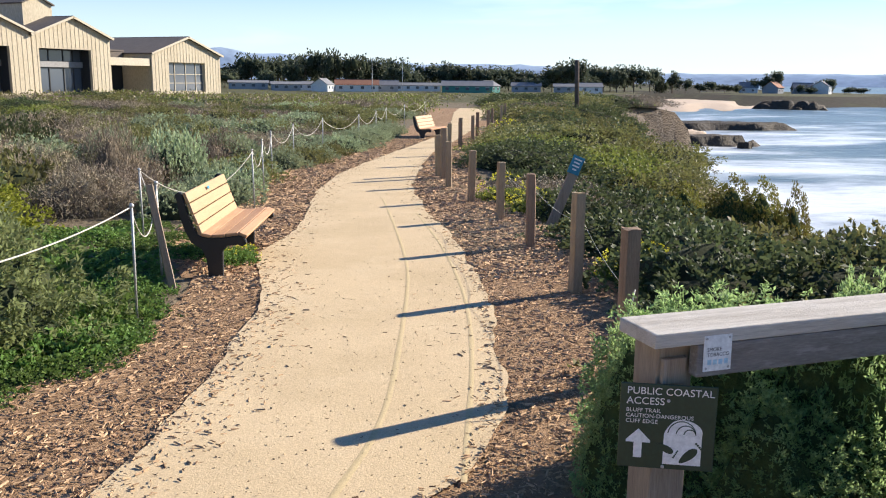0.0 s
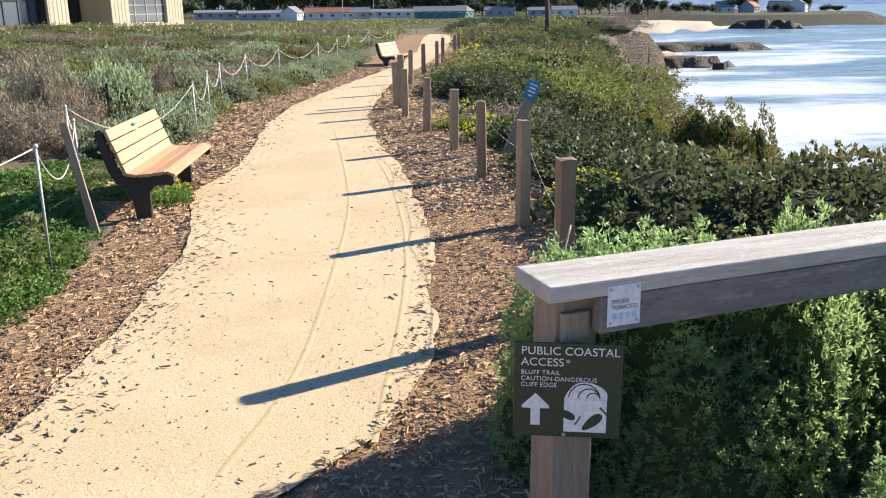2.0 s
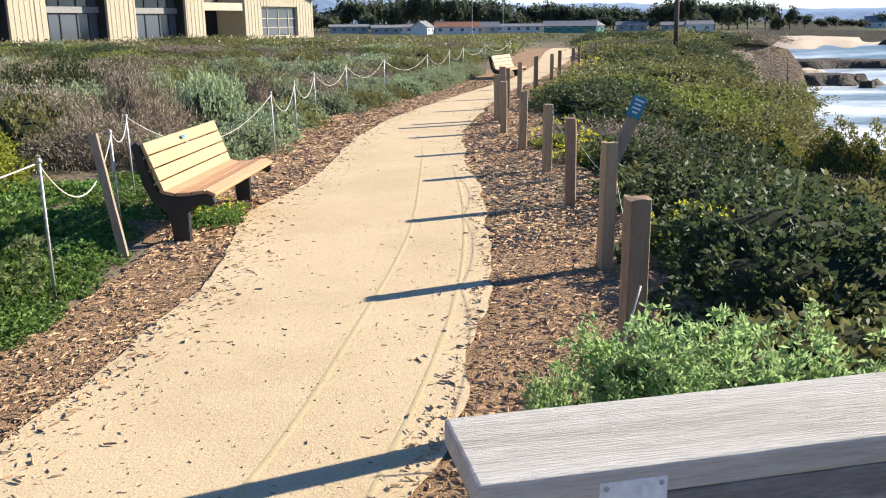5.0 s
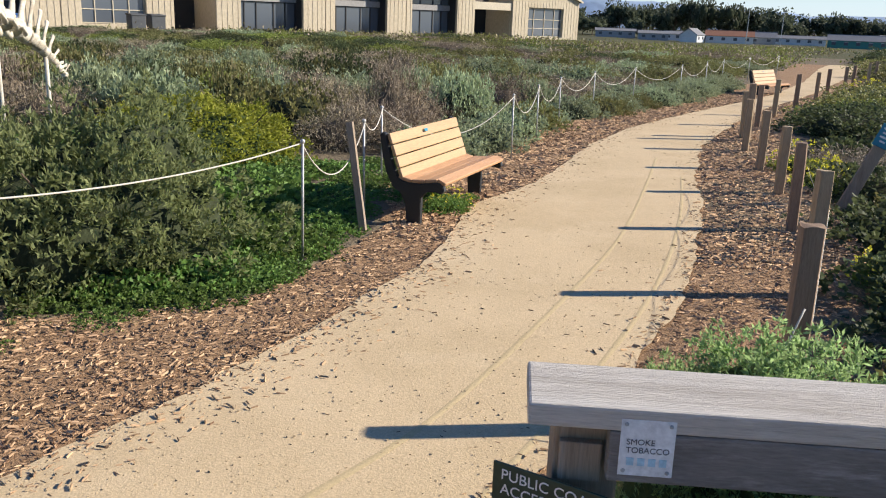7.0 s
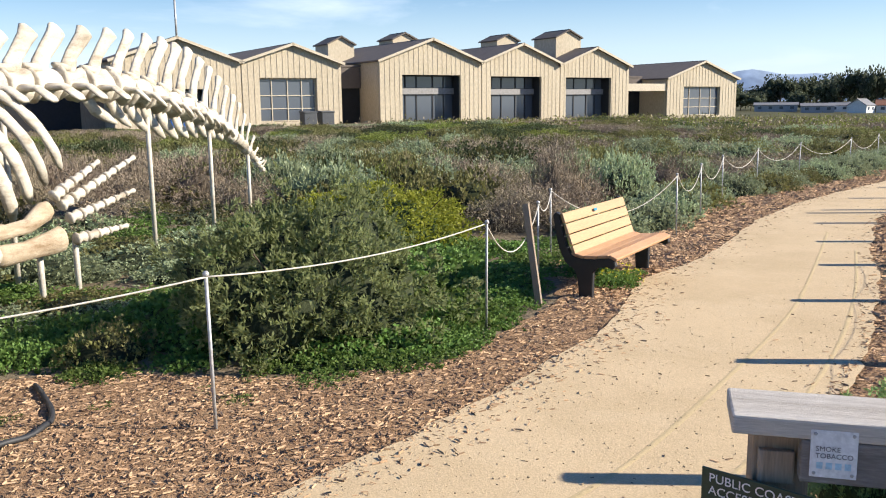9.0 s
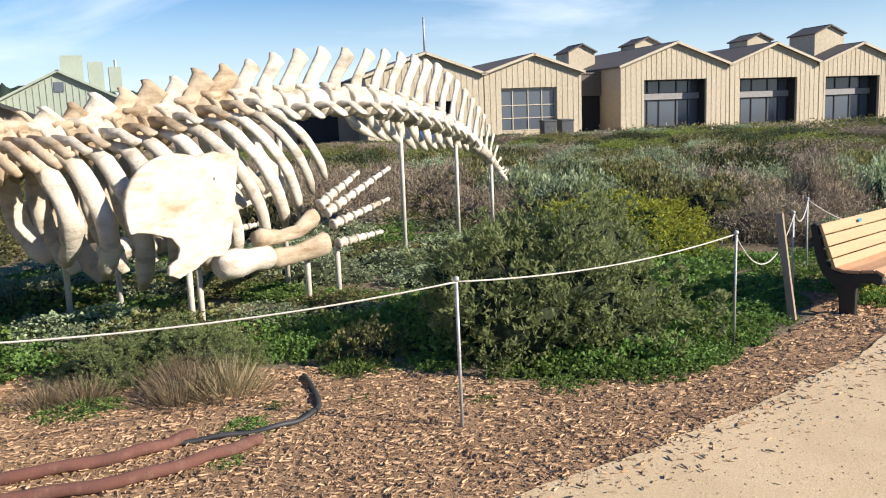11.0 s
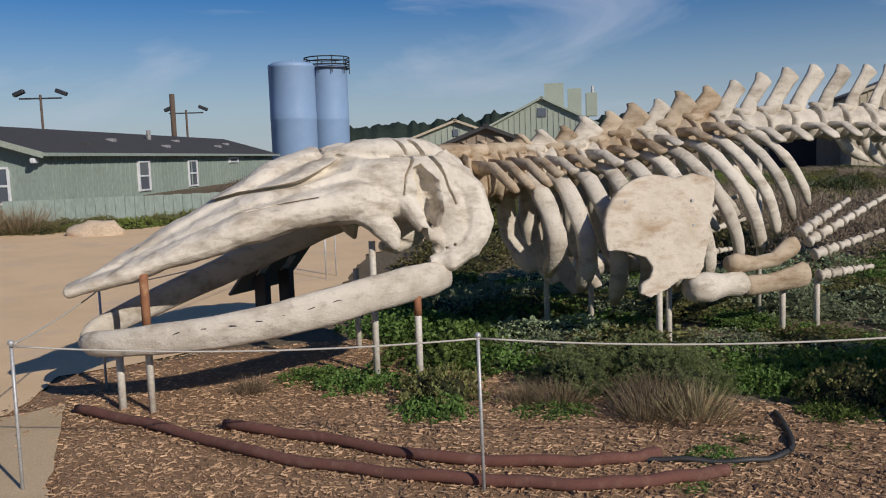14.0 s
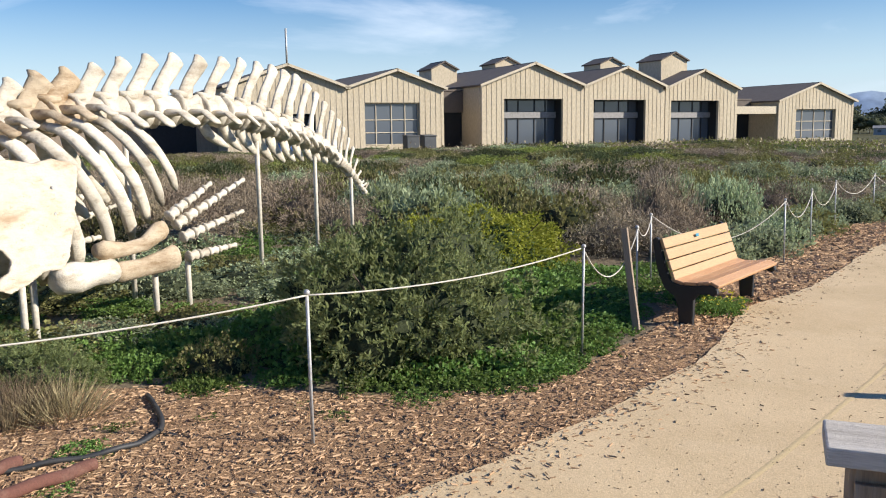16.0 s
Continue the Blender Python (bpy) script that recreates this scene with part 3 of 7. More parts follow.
def ground_z(x, y):
    x, y = np.asarray(x, float), np.asarray(y, float)
    rise = 0.45 * step(18, 55, np.hypot(x, y)) * step(2, -14, x)
    back = 0.35 * step(-17, -30, x) * step(30, 10, y)
    edge = np.abs(x - rim(y) + 2 + 1.2 * np.sin(y * 0.35) + 0.5 * np.sin(y * 1.1))
    inland = rim(y) + 1.3 * np.sin(y * 0.35) + 0.6 * np.sin(y * 1.1 + 1) - x
    slope = -1.5 * step(6.0, 0.0, inland) * step(4.0, 12.0, y) * step(54.0, 42.0, y) - 0.5 * step(3.0, 0.0, inland)
    drop = (SEA - 2.5) * step(0.2, -3.0 - 0.02 * np.abs(y), inland)
    hu, hv = x * math.cos(0.576) - y * math.sin(0.576), x * math.sin(0.576) + y * math.cos(0.576)
    head = 1 - np.hypot((hu + 4) / 58, (hv - 480) / 125)
    drop = np.maximum(drop, np.where(head > -0.3, (SEA - 2.5) * (1 - step(-0.02, 0.06, head)), -99))
    far = -2.6 * step(75, 270, np.hypot(x, y))
    return np.where(drop < -0.01, np.minimum(drop, far) + slope, rise + back + slope + far)


gx = np.concatenate([[-4000, -2000, -1000, -500, -250, -140, -90], np.arange(-64, -16, 1.6), np.arange(-16, 17, 0.45), np.arange(17, 44, 1.2), [46, 50, 56, 64, 74, 86, 100, 118, 140, 165, 190, 215, 240, 265, 290, 315, 340, 365, 390, 415, 440, 470, 520, 700, 1200, 2200, 4000]])
gy = np.concatenate([[-3000, -800, -200, -80, -40, -20, -12], np.arange(-8, 34, 0.45), np.arange(34, 80, 1.2), [83, 88, 95, 105, 118, 135, 155, 180, 205, 230, 255, 280, 310, 340, 370, 400, 430, 450, 462, 474, 486, 500, 520, 545, 570, 600, 700, 1000, 1800, 3000, 4500]])
GX, GY = np.meshgrid(gx, gy)
GZ = ground_z(GX, GY)
nx, ny = len(gx), len(gy)
ii = np.arange(nx * ny).reshape(ny, nx)
quads = np.stack([ii[:-1, :-1], ii[:-1, 1:], ii[1:, 1:], ii[1:, :-1]], -1).reshape(-1, 4)
gv = np.stack([GX, GY, GZ], -1).reshape(-1, 3)
zf = gv[quads][:, :, 2]
steep = (zf.max(1) - zf.min(1) > 0.8) | (zf.mean(1) < -3.6)
green = (~steep) & (gv[quads][:, :, 1].mean(1) > 70)
ground = tagged(from_arrays("ground", gv, quads, [M["soil"], M["cliff"], M["far_heath"], M["headland"]], True, np.where(steep & (gv[quads][:, :, 1].mean(1) > 260), 3, steep.astype(int) + 2 * green)), "brown heath soil falling to mudstone sea cliffs", "ground", kind="structure")

# the sea, with swell and foam by the rocks
sea_m = bpy.data.materials.new("sea_water")
sea_m.use_nodes = True
sn, sl = sea_m.node_tree.nodes, sea_m.node_tree.links
sb = sn["Principled BSDF"]
sb.inputs["Roughness"].default_value, sb.inputs["IOR"].default_value, sb.inputs["Specular IOR Level"].default_value = 0.28, 1.33, 0.22
s_co = sn.new("ShaderNodeTexCoord")
s_map = sn.new("ShaderNodeMapping")
s_map.inputs["Rotation"].default_value, s_map.inputs["Scale"].default_value = (0, 0, 0.5), (0.6, 1.3, 1)
s_foam = sn.new("ShaderNodeTexNoise")
s_foam.inputs["Scale"].default_value, s_foam.inputs["Detail"].default_value, s_foam.inputs["Roughness"].default_value = 0.05, 12, 0.68
s_grad = sn.new("ShaderNodeAttribute")
s_grad.attribute_name = "shore"
s_add = sn.new("ShaderNodeMath")
s_add.operation = "ADD"
s_rng = sn.new("ShaderNodeMapRange")
s_rng.inputs["From Min"].default_value, s_rng.inputs["From Max"].default_value = 0.57, 0.74
s_mix = sn.new("ShaderNodeMixRGB")
s_mix.inputs["Color1"].default_value, s_mix.inputs["Color2"].default_value = (0.125, 0.165, 0.175, 1), (0.84, 0.86, 0.87, 1)
s_wave = sn.new("ShaderNodeTexNoise")
s_wave.inputs["Scale"].default_value, s_wave.inputs["Detail"].default_value = 0.35, 8
s_bump = sn.new("ShaderNodeBump")
s_bump.inputs["Strength"].default_value, s_bump.inputs["Distance"].default_value = 0.7, 0.7
sl.new(s_co.outputs["Object"], s_map.inputs["Vector"])
sl.new(s_map.outputs["Vector"], s_foam.inputs["Vector"])
sl.new(s_map.outputs["Vector"], s_wave.inputs["Vector"])
sl.new(s_foam.outputs["Fac"], s_add.inputs[0])
sl.new(s_grad.outputs["Fac"], s_add.inputs[1])
sl.new(s_add.outputs["Value"], s_rng.inputs["Value"])
sl.new(s_rng.outputs["Result"], s_mix.inputs["Fac"])
sl.new(s_mix.outputs["Color"], sb.inputs["Base Color"])
sl.new(s_wave.outputs["Fac"], s_bump.inputs["Height"])
sl.new(s_bump.outputs["Normal"], sb.inputs["Normal"])
sx = np.concatenate([np.linspace(5, 260, 90), np.linspace(280, 700, 22), [900, 1500, 2500, 4500]])
sy = np.concatenate([[-3000, -500, -100], np.linspace(-40, 330, 120), np.linspace(345, 700, 20), [900, 1500, 2500, 4500]])
SX, SY = np.meshgrid(sx, sy)
off = SX - rim(SY)
SZ = SEA + 0.25 * np.sin(SX * 0.09 + SY * 0.045) * step(500, 200, SX)
ii = np.arange(SX.size).reshape(SX.shape)
squads = np.stack([ii[:-1, :-1], ii[:-1, 1:], ii[1:, 1:], ii[1:, :-1]], -1).reshape(-1, 4)
water = tagged(from_arrays("water", np.stack([SX, SY, SZ], -1).reshape(-1, 3), squads, sea_m, True), "blue-grey ocean with white surf near the rocks", "sea", kind="structure")
shore = 0.12 * step(60, 8, off) * step(260, 30, SY) + 0.10 * step(14, 3, off) * step(90, 30, SY) + 0.07 * step(190, 60, off) * step(330, 120, SY) + 0.04 * step(26, 8, off) * step(34, 16, SY)
attr = water.data.attributes.new("shore", "FLOAT", "POINT")
attr.data.foreach_set("value", shore.ravel().astype(np.float32))


def sheet(name, loop, z, mat, label, category, wobble=0.05, seed=0, fine=0.12):
    """A thin ground layer within a smooth closed outline, its edge ragged."""
    rnd = np.random.RandomState(seed)
    pts = []
    for p, q in zip(loop, loop[1:] + loop[:1]):
        n = max(1, int(math.dist(p, q) / (fine if max(abs(p[0]), abs(p[1])) < 18 else 0.6)))
        for k in range(n):
            u = k / n
            x, y = p[0] + (q[0] - p[0]) * u, p[1] + (q[1] - p[1]) * u
            w = wobble * (noise.noise((x * 1.1, y * 1.1, seed)) * 2.4 + noise.noise((x * 4, y * 4, seed + 5)) * 1.4 + rnd.normal() * 0.12)
            pts.append((x + w, y + w * 0.6))
    bm = bmesh.new()
    vs = [bm.verts.new((x, y, float(ground_z(x, y)) + z)) for x, y in pts]
    es = [bm.edges.new((a, b)) for a, b in zip(vs, vs[1:] + vs[:1])]
    bmesh.ops.triangle_fill(bm, use_beauty=True, use_dissolve=False, edges=es)
    bmesh.ops.recalc_face_normals(bm, faces=bm.faces)
    for f in bm.faces:
        if f.normal.z < 0:
            f.normal_flip()
    return tagged(link(name, bm, mat), label, category, kind="structure")


LEFT = [(11.2, 55), (9.4, 48), (6.5, 34.5), (4.4, 26.6), (2.45, 21.3), (1.55, 18.8), (0.62, 16.1), (0.1, 13.6), (-0.12, 11.5), (-0.3, 9.9), (-0.72, 8.6), (-0.76, 7.8), (-0.68, 7.0), (-0.68, 6.2), (-0.85, 5.4), (-1.0, 4.5), (-1.17, 3.8), (-1.35, 3.2), (-1.8, 1.8), (-2.6, 0.2), (-3.5, -0.75), (-4.6, -1.0), (-5.7, -0.98), (-6.4, -1.0)]
RIGHT = [(0.0, -4), (-0.6, -1), (-0.8, 1.4), (-0.52, 2.45), (-0.05, 2.78), (0.38, 3.15), (0.68, 3.75), (0.86, 4.5), (1.06, 5.5), (1.28, 6.8), (1.5, 9.2), (1.55, 12.2), (1.78, 14.2), (2.3, 16.6), (2.65, 18.2), (3.44, 21.2), (4.7, 24.8), (6.2, 29.5), (8.6, 38), (11.3, 48.3), (13.0, 55)]
PLAZA = [(-7.4, -1.1), (-7.9, 0.2), (-8.8, 1.2), (-10.5, 2.1), (-12.6, 2.9), (-15.2, 3.9), (-17.8, 6.6), (-21, 9.6), (-24, 6), (-23.5, -4), (-24.5, -9), (-20, -16), (-6, -14), (0, -9)]
plaza = sheet("plaza", PLAZA[:13] + [(-5.2, -7.5), (-5.3, -3.0), (-6.3, -1.4)], 0.022, M["granite"], "packed orange-tan granite forecourt beside the skeleton, sunlit brightness in its colour", "forecourt", 0.03, 5)
path = sheet("path", LEFT + [(-5.6, -3.0), (-5.5, -7.5), (-6.0, -14), (0, -9)] + RIGHT, 0.026, M["sand"], "pale tan packed sand footpath with faint wheel tracks", "path", 0.03, 3)
MULCH_L = [(9.3, 55), (5.0, 34.5), (1.6, 22.2), (-0.3, 17.2), (-1.0, 15), (-1.05, 12), (-1.7, 10.4), (-1.9, 9.0), (-1.3, 7.6), (-1.35, 6.3), (-1.5, 5.2), (-2.0, 4.75), (-2.6, 4.35), (-3.6, 4.1), (-4.9, 3.2), (-6.4, 2.6), (-7.6, 1.8), (-7.9, 0.2), (-7.4, -1.2)]
mulch_a = sheet("mulch_bed", MULCH_L + [(-5.8, -1.6), (-4.6, -1.7), (-3.3, -1.1), (-2.3, 0.1), (-1.5, 1.8), (-0.9, 3.4), (-0.4, 4.6), (-0.2, 6), (-0.3, 8.2), (0.1, 10), (0.3, 12), (0.9, 16), (2.7, 21), (4.7, 26.4), (6.8, 34.3), (11.4, 54.8)], 0.008, M["mulch"], "brown wood chip mulch beside the sand path", "mulch", 0.10, 9)
mulch_b = sheet("mulch_bed", [(-0.4, -3), (-1.0, 1.4), (-0.72, 2.5), (-0.2, 2.9), (0.2, 3.15), (0.9, 5.3), (1.2, 7), (1.3, 12), (2.2, 17.3), (3.3, 21.6), (6.0, 29.8), (8.4, 38.3), (9.6, 38), (7.4, 29), (5.0, 21.6), (3.6, 17.3), (2.9, 13), (2.8, 9), (2.6, 6), (2.0, 3.6), (1.9, 2.0), (2.2, -3)], 0.008, M["mulch"], "brown wood chip mulch below the timber posts", "mulch", 0.10, 11)



def wheel_track(name, pts, width):
    c = curve_points(pts, 60)
    V, F = [], []
    for k, p in enumerate(c):
        q, o = c[min(k + 1, 59)], c[max(k - 1, 0)]
        t = np.array([q[0] - o[0], q[1] - o[1]])
        t /= np.linalg.norm(t)
        w = width * (1 + 0.3 * noise.noise((p[0] * 3, p[1] * 3, 1)))
        for s in (-1, -0.4, 0.4, 1):
            V.append((p[0] - t[1] * w * s / 2, p[1] + t[0] * w * s / 2, 0.0285 if abs(s) < 0.5 else 0.0270))
    for k in range(59):
        for j in range(3):
            F.append((k * 4 + j, k * 4 + j + 1, (k + 1) * 4 + j + 1, (k + 1) * 4 + j))
    return tagged(from_arrays(name, np.array(V), np.array(F), M["track"], True), "faint darker wheel track pressed into the sand", "track", kind="structure")


wheel_track("wheel_track", [(-0.33, 2.93), (0.0, 3.8), (0.29, 5.13), (0.69, 7.46), (0.9, 10.0), (1.05, 12.5)], 0.035)
wheel_track("wheel_track", [(0.30, 3.05), (0.71, 4.71), (0.98, 6.11), (1.16, 7.61), (1.27, 9.15), (1.34, 11.0)], 0.032)


# ---- rail with the access sign ----
RAIL_AT, RAIL_TURN = (0.618, 1.985, -0.018), 8.4
rail = thing("timber_rail", "weathered grey timber rail on square posts with a flat top board", "rail", pose(*RAIL_AT, 0, 0, RAIL_TURN))
part("top_board", boxed((3.6, 0.215, 0.048), (1.80, 0, 1.060), None, 0.006), M["grey_wood"], rail)
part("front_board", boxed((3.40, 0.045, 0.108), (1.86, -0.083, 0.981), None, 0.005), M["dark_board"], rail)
for k in range(3):
    part("post", boxed((0.135, 0.135, 1.033), (0.125 + 1.60 * k, 0.030, 0.517), None, 0.006), M["grey_post"], rail)
part("side_board", boxed((0.085, 0.022, 0.085), (0.112, -0.050, 0.94), None, 0.003), M["grey_post"], rail)
sign = thing("access_sign", "dark green metal sign with white lettering on the rail post", "sign", pose(0.565, 1.964, 0.608, 0, 0, -19.0))
part("plate", boxed((0.300, 0.006, 0.285), (0.150, -0.012, 0.1425), None, 0.0025), M["sign_green"], sign)
flat = lambda x, z: pose(x, -0.0158, z, 90, 0, 0)
text_part("lettering", "PUBLIC COASTAL\nACCESS", 0.0335, M["sign_white"], sign, flat(0.020, 0.250), "white lettering", 1.02)
text_part("lettering", "BLUFF TRAIL\nCAUTION-DANGEROUS\nCLIFF EDGE", 0.0185, M["sign_white"], sign, flat(0.020, 0.190), "white lettering", 1.06)


def plate_shape(points, thick=0.001):
    bm = bmesh.new()
    f = bm.faces.new([bm.verts.new((x, 0, z)) for x, z in points])
    made = bmesh.ops.extrude_face_region(bm, geom=[f])
    bmesh.ops.translate(bm, verts=[v for v in made["geom"] if isinstance(v, bmesh.types.BMVert)], vec=(0, -thick, 0))
    bmesh.ops.recalc_face_normals(bm, faces=bm.faces)
    return bm


def on_sign(ob, parent, x, z, y=-0.0152):
    ob.matrix_basis = pose(x, y, z)
    return ob


arrow = [(-0.013, 0), (0.013, 0), (0.013, 0.052), (0.038, 0.052), (0.038, 0.060), (0, 0.098), (-0.038, 0.060), (-0.038, 0.052), (-0.013, 0.052)]
on_sign(part("arrow", plate_shape(arrow), M["sign_white"], sign, "white upward arrow"), sign, 0.062, 0.035)
on_sign(part("emblem", plate_shape([(0, 0), (0.118, 0), (0.118, 0.100), (0, 0.100)]), M["sign_white"], sign, "white emblem panel"), sign, 0.142, 0.018)
crest = [(0.118 * (0.5 + 0.5 * math.cos(a)) + 0.004 * math.sin(3 * a), 0.052 * math.sin(a)) for a in np.linspace(0, math.pi, 16)]
on_sign(part("emblem", plate_shape(crest), M["sign_white"], sign, "white wave crest emblem"), sign, 0.142, 0.1185)
for k, (r, dx) in enumerate(((0.045, 0.055), (0.032, 0.068), (0.020, 0.080))):
    arc = [(dx + r * math.cos(a), r * 1.05 * math.sin(a)) for a in np.linspace(0.1, math.pi - 0.1, 12)]
    arc += [(dx + (r - 0.003) * math.cos(a), (r - 0.003) * 1.05 * math.sin(a)) for a in np.linspace(math.pi - 0.1, 0.1, 12)]
    on_sign(part("wave_line", plate_shape(arc), M["sign_green"], sign), sign, 0.142, 0.120, -0.0165)
for cx, cz, an, s in ((0.232, 0.050, 0.75, 1.0), (0.160, 0.072, -0.5, 0.8)):
    foot = [((0.036 * s * math.cos(a)) * math.cos(an) - (0.014 + 0.004 * math.cos(a)) * s * math.sin(a) * math.sin(an), (0.036 * s * math.cos(a)) * math.sin(an) + (0.014 + 0.004 * math.cos(a)) * s * math.sin(a) * math.cos(an)) for a in np.linspace(0, 2 * math.pi, 18)[:-1]]
    on_sign(part("footprint", plate_shape(foot), M["sign_green"], sign), sign, cx - 0.012, cz, -0.0165)
    for k in range(5):
        u = -0.016 + 0.008 * k
        tx, tz = 0.047 * s * math.cos(an) - u * s * math.sin(an), 0.047 * s * math.sin(an) + u * s * math.cos(an)
        toe = [(tx + 0.0038 * s * math.cos(a), tz + 0.0038 * s * math.sin(a)) for a in np.linspace(0, 2 * math.pi, 9)[:-1]]
        on_sign(part("toe_print", plate_shape(toe), M["sign_green"], sign), sign, cx - 0.012, cz, -0.0165)
for bx, bz in ((0.150, 0.232), (0.143, 0.008)):
    bm = bmesh.new()
    bmesh.ops.create_uvsphere(bm, u_segments=10, v_segments=6, radius=0.006, matrix=pose(bx, -0.016, bz) @ Matrix.Diagonal((1, 0.6, 1, 1)))
    part("bolt", bm, M["steel"], sign, "", True)

notice = thing("smoke_notice", "small white metal notice screwed to the grey rail", "sign", pose(RAIL_AT[0] + 0.194, RAIL_AT[1] - 0.0815, 0.928, -1, 0, RAIL_TURN))
bm = boxed((0.105, 0.003, 0.118), (0.0525, 0, 0.059), None, 0.001)
part("plate", bm, M["sign_white"], notice)
text_part("lettering", "SMOKE\nTOBACCO", 0.0172, M["sign_text"], notice, pose(0.012, -0.0022, 0.066, 90, 0, 0), "grey lettering", 1.0, 0.0003)
for k in range(4):
    part("faded_bar", boxed((0.014, 0.0008, 0.016), (0.022 + 0.021 * k, -0.002, 0.030)), M["sign_cyan"], notice, "pale cyan faded lettering bar")
for bx in (0.010, 0.095):
    for bz in (0.010, 0.108):
        bm = bmesh.new()
        bmesh.ops.create_uvsphere(bm, u_segments=8, v_segments=5, radius=0.0045, matrix=pose(bx, -0.002, bz) @ Matrix.Diagonal((1, 0.5, 1, 1)))
        part("screw", bm, M["steel"], notice, "", True)


# ---- timber posts along the seaward edge ----
def timber_post(name, at, height, width, lean=(0, 0), turn=0.0, label="", round_top=False, depth=None, mat="post"):
    depth = depth or width
    bm = bmesh.new()
    n = 7
    loft(bm, [(0, 0, height * k / (n - 1)) for k in range(n)], [(width / 2 * 1.12, depth / 2 * 1.12)] * (n - 1) + [(width / 2 * 1.08, depth / 2 * 1.08)], 14, None, (0, 1, 0), 0.06, at[1])
    top = max(v.co.z for v in bm.verts)
    for v in bm.verts:  # squared section with worn corners
        a = math.atan2(v.co.y, v.co.x)
        k = min(1 / max(abs(math.cos(a)), 1e-3), 1 / max(abs(math.sin(a)), 1e-3), 1.28) / 1.12
        v.co.x, v.co.y = v.co.x * k, v.co.y * k
        if v.co.z > top - 1e-4:
            v.co.z += 0.012 * noise.noise(v.co * 20)
    ob = link(name, bm, M[mat])
    ob.matrix_world = pose(at[0], at[1], float(ground_z(*at)), lean[0], lean[1], turn)
    return tagged(ob, label, "post", "timber posts beside the path")


POSTS = [(1.56, 4.23, 0.97, 0.105, (0, 0)), (2.03, 6.45, 0.89, 0.105, (0, 0)), (2.23, 8.50, 0.84, 0.10, (0, -1)), (2.37, 10.40, 0.79, 0.105, (1, 0)), (2.36, 12.1, 0.79, 0.105, (0, 1)),
         (2.36, 13.9, 0.80, 0.105, (0, 0)), (2.50, 15.6, 0.80, 0.11, (0, -2)), (2.95, 17.6, 0.80, 0.105, (0, 0)), (3.55, 19.9, 0.80, 0.105, (0, 1)), (4.4, 22.6, 0.82, 0.105, (0, 0)), (5.2, 24.6, 0.80, 0.105, (0, 0)),
         (5.95, 27.2, 0.80, 0.105, (0, 0)), (6.9, 29.6, 0.80, 0.105, (0, 0)), (7.6, 31.8, 0.80, 0.105, (0, 0)), (8.7, 34.6, 0.82, 0.105, (0, 0)), (9.6, 37.4, 0.80, 0.105, (0, 0))]
for k, (x, y, h, w, lean) in enumerate(POSTS):
    timber_post("timber_post", (x, y), h, w, lean, 8 * math.sin(k * 2.3), "brown weathered timber post standing in the mulch")
timber_post("timber_post", (2.52, 15.2), 0.95, 0.11, (0, 0), 4, "thick brown timber post at the path bend")
# low white cord between the posts


def rope_between(bm, a, b, sag, r=0.006, n=14):
    a, b = Vector(a), Vector(b)
    pts = [a.lerp(b, k / (n - 1)) - Vector((0, 0, sag * 4 * (k / (n - 1)) * (1 - k / (n - 1)))) for k in range(n)]
    return loft(bm, pts, r, 6)


for k, (p, q) in enumerate(((POSTS[0], POSTS[1]), (POSTS[1], POSTS[2]), (POSTS[2], POSTS[3]))):
    tagged(link("cord", rope_between(bmesh.new(), (p[0] + 0.06, p[1], 0.62 - 0.1 * (k == 0)), (q[0] + 0.06, q[1], 0.62), 0.05, 0.0018), M["rope"], True), "thin white cord strung between timber posts", "cord", "cords between the posts")
tagged(link("cord", rope_between(bmesh.new(), (1.56, 4.13, 0.62), (1.28, 3.78, 0.02), 0.0, 0.005), M["rope"], True), "thin white guy cord from post to mulch", "cord", "cords between the posts")

blue = thing("warning_sign", "leaning blue sign with pale lettering on a grey board post", "sign", pose(2.95, 10.09, -0.17, 0, 0, 0))
blue_tilt = Matrix.Rotation(radians(22), 3, "Y")
part("post", boxed((0.13, 0.05, 0.95), (0.15, 0.0, 0.42), blue_tilt, 0.006), M["grey_post"], blue)
plate = part("plate", boxed((0.165, 0.006, 0.24), (0.335, -0.036, 0.93), blue_tilt, 0.003), M["sign_blue"], blue)
for k, w in enumerate((0.11, 0.085, 0.10, 0.06)):
    part("lettering_bar", boxed((w, 0.002, 0.020), (0.335 + (0.075 - 0.045 * k) * 0.37, -0.0405, 0.93 + (0.075 - 0.045 * k) * 0.93), blue_tilt), M["sign_white"], blue, "pale unreadable lettering bar")


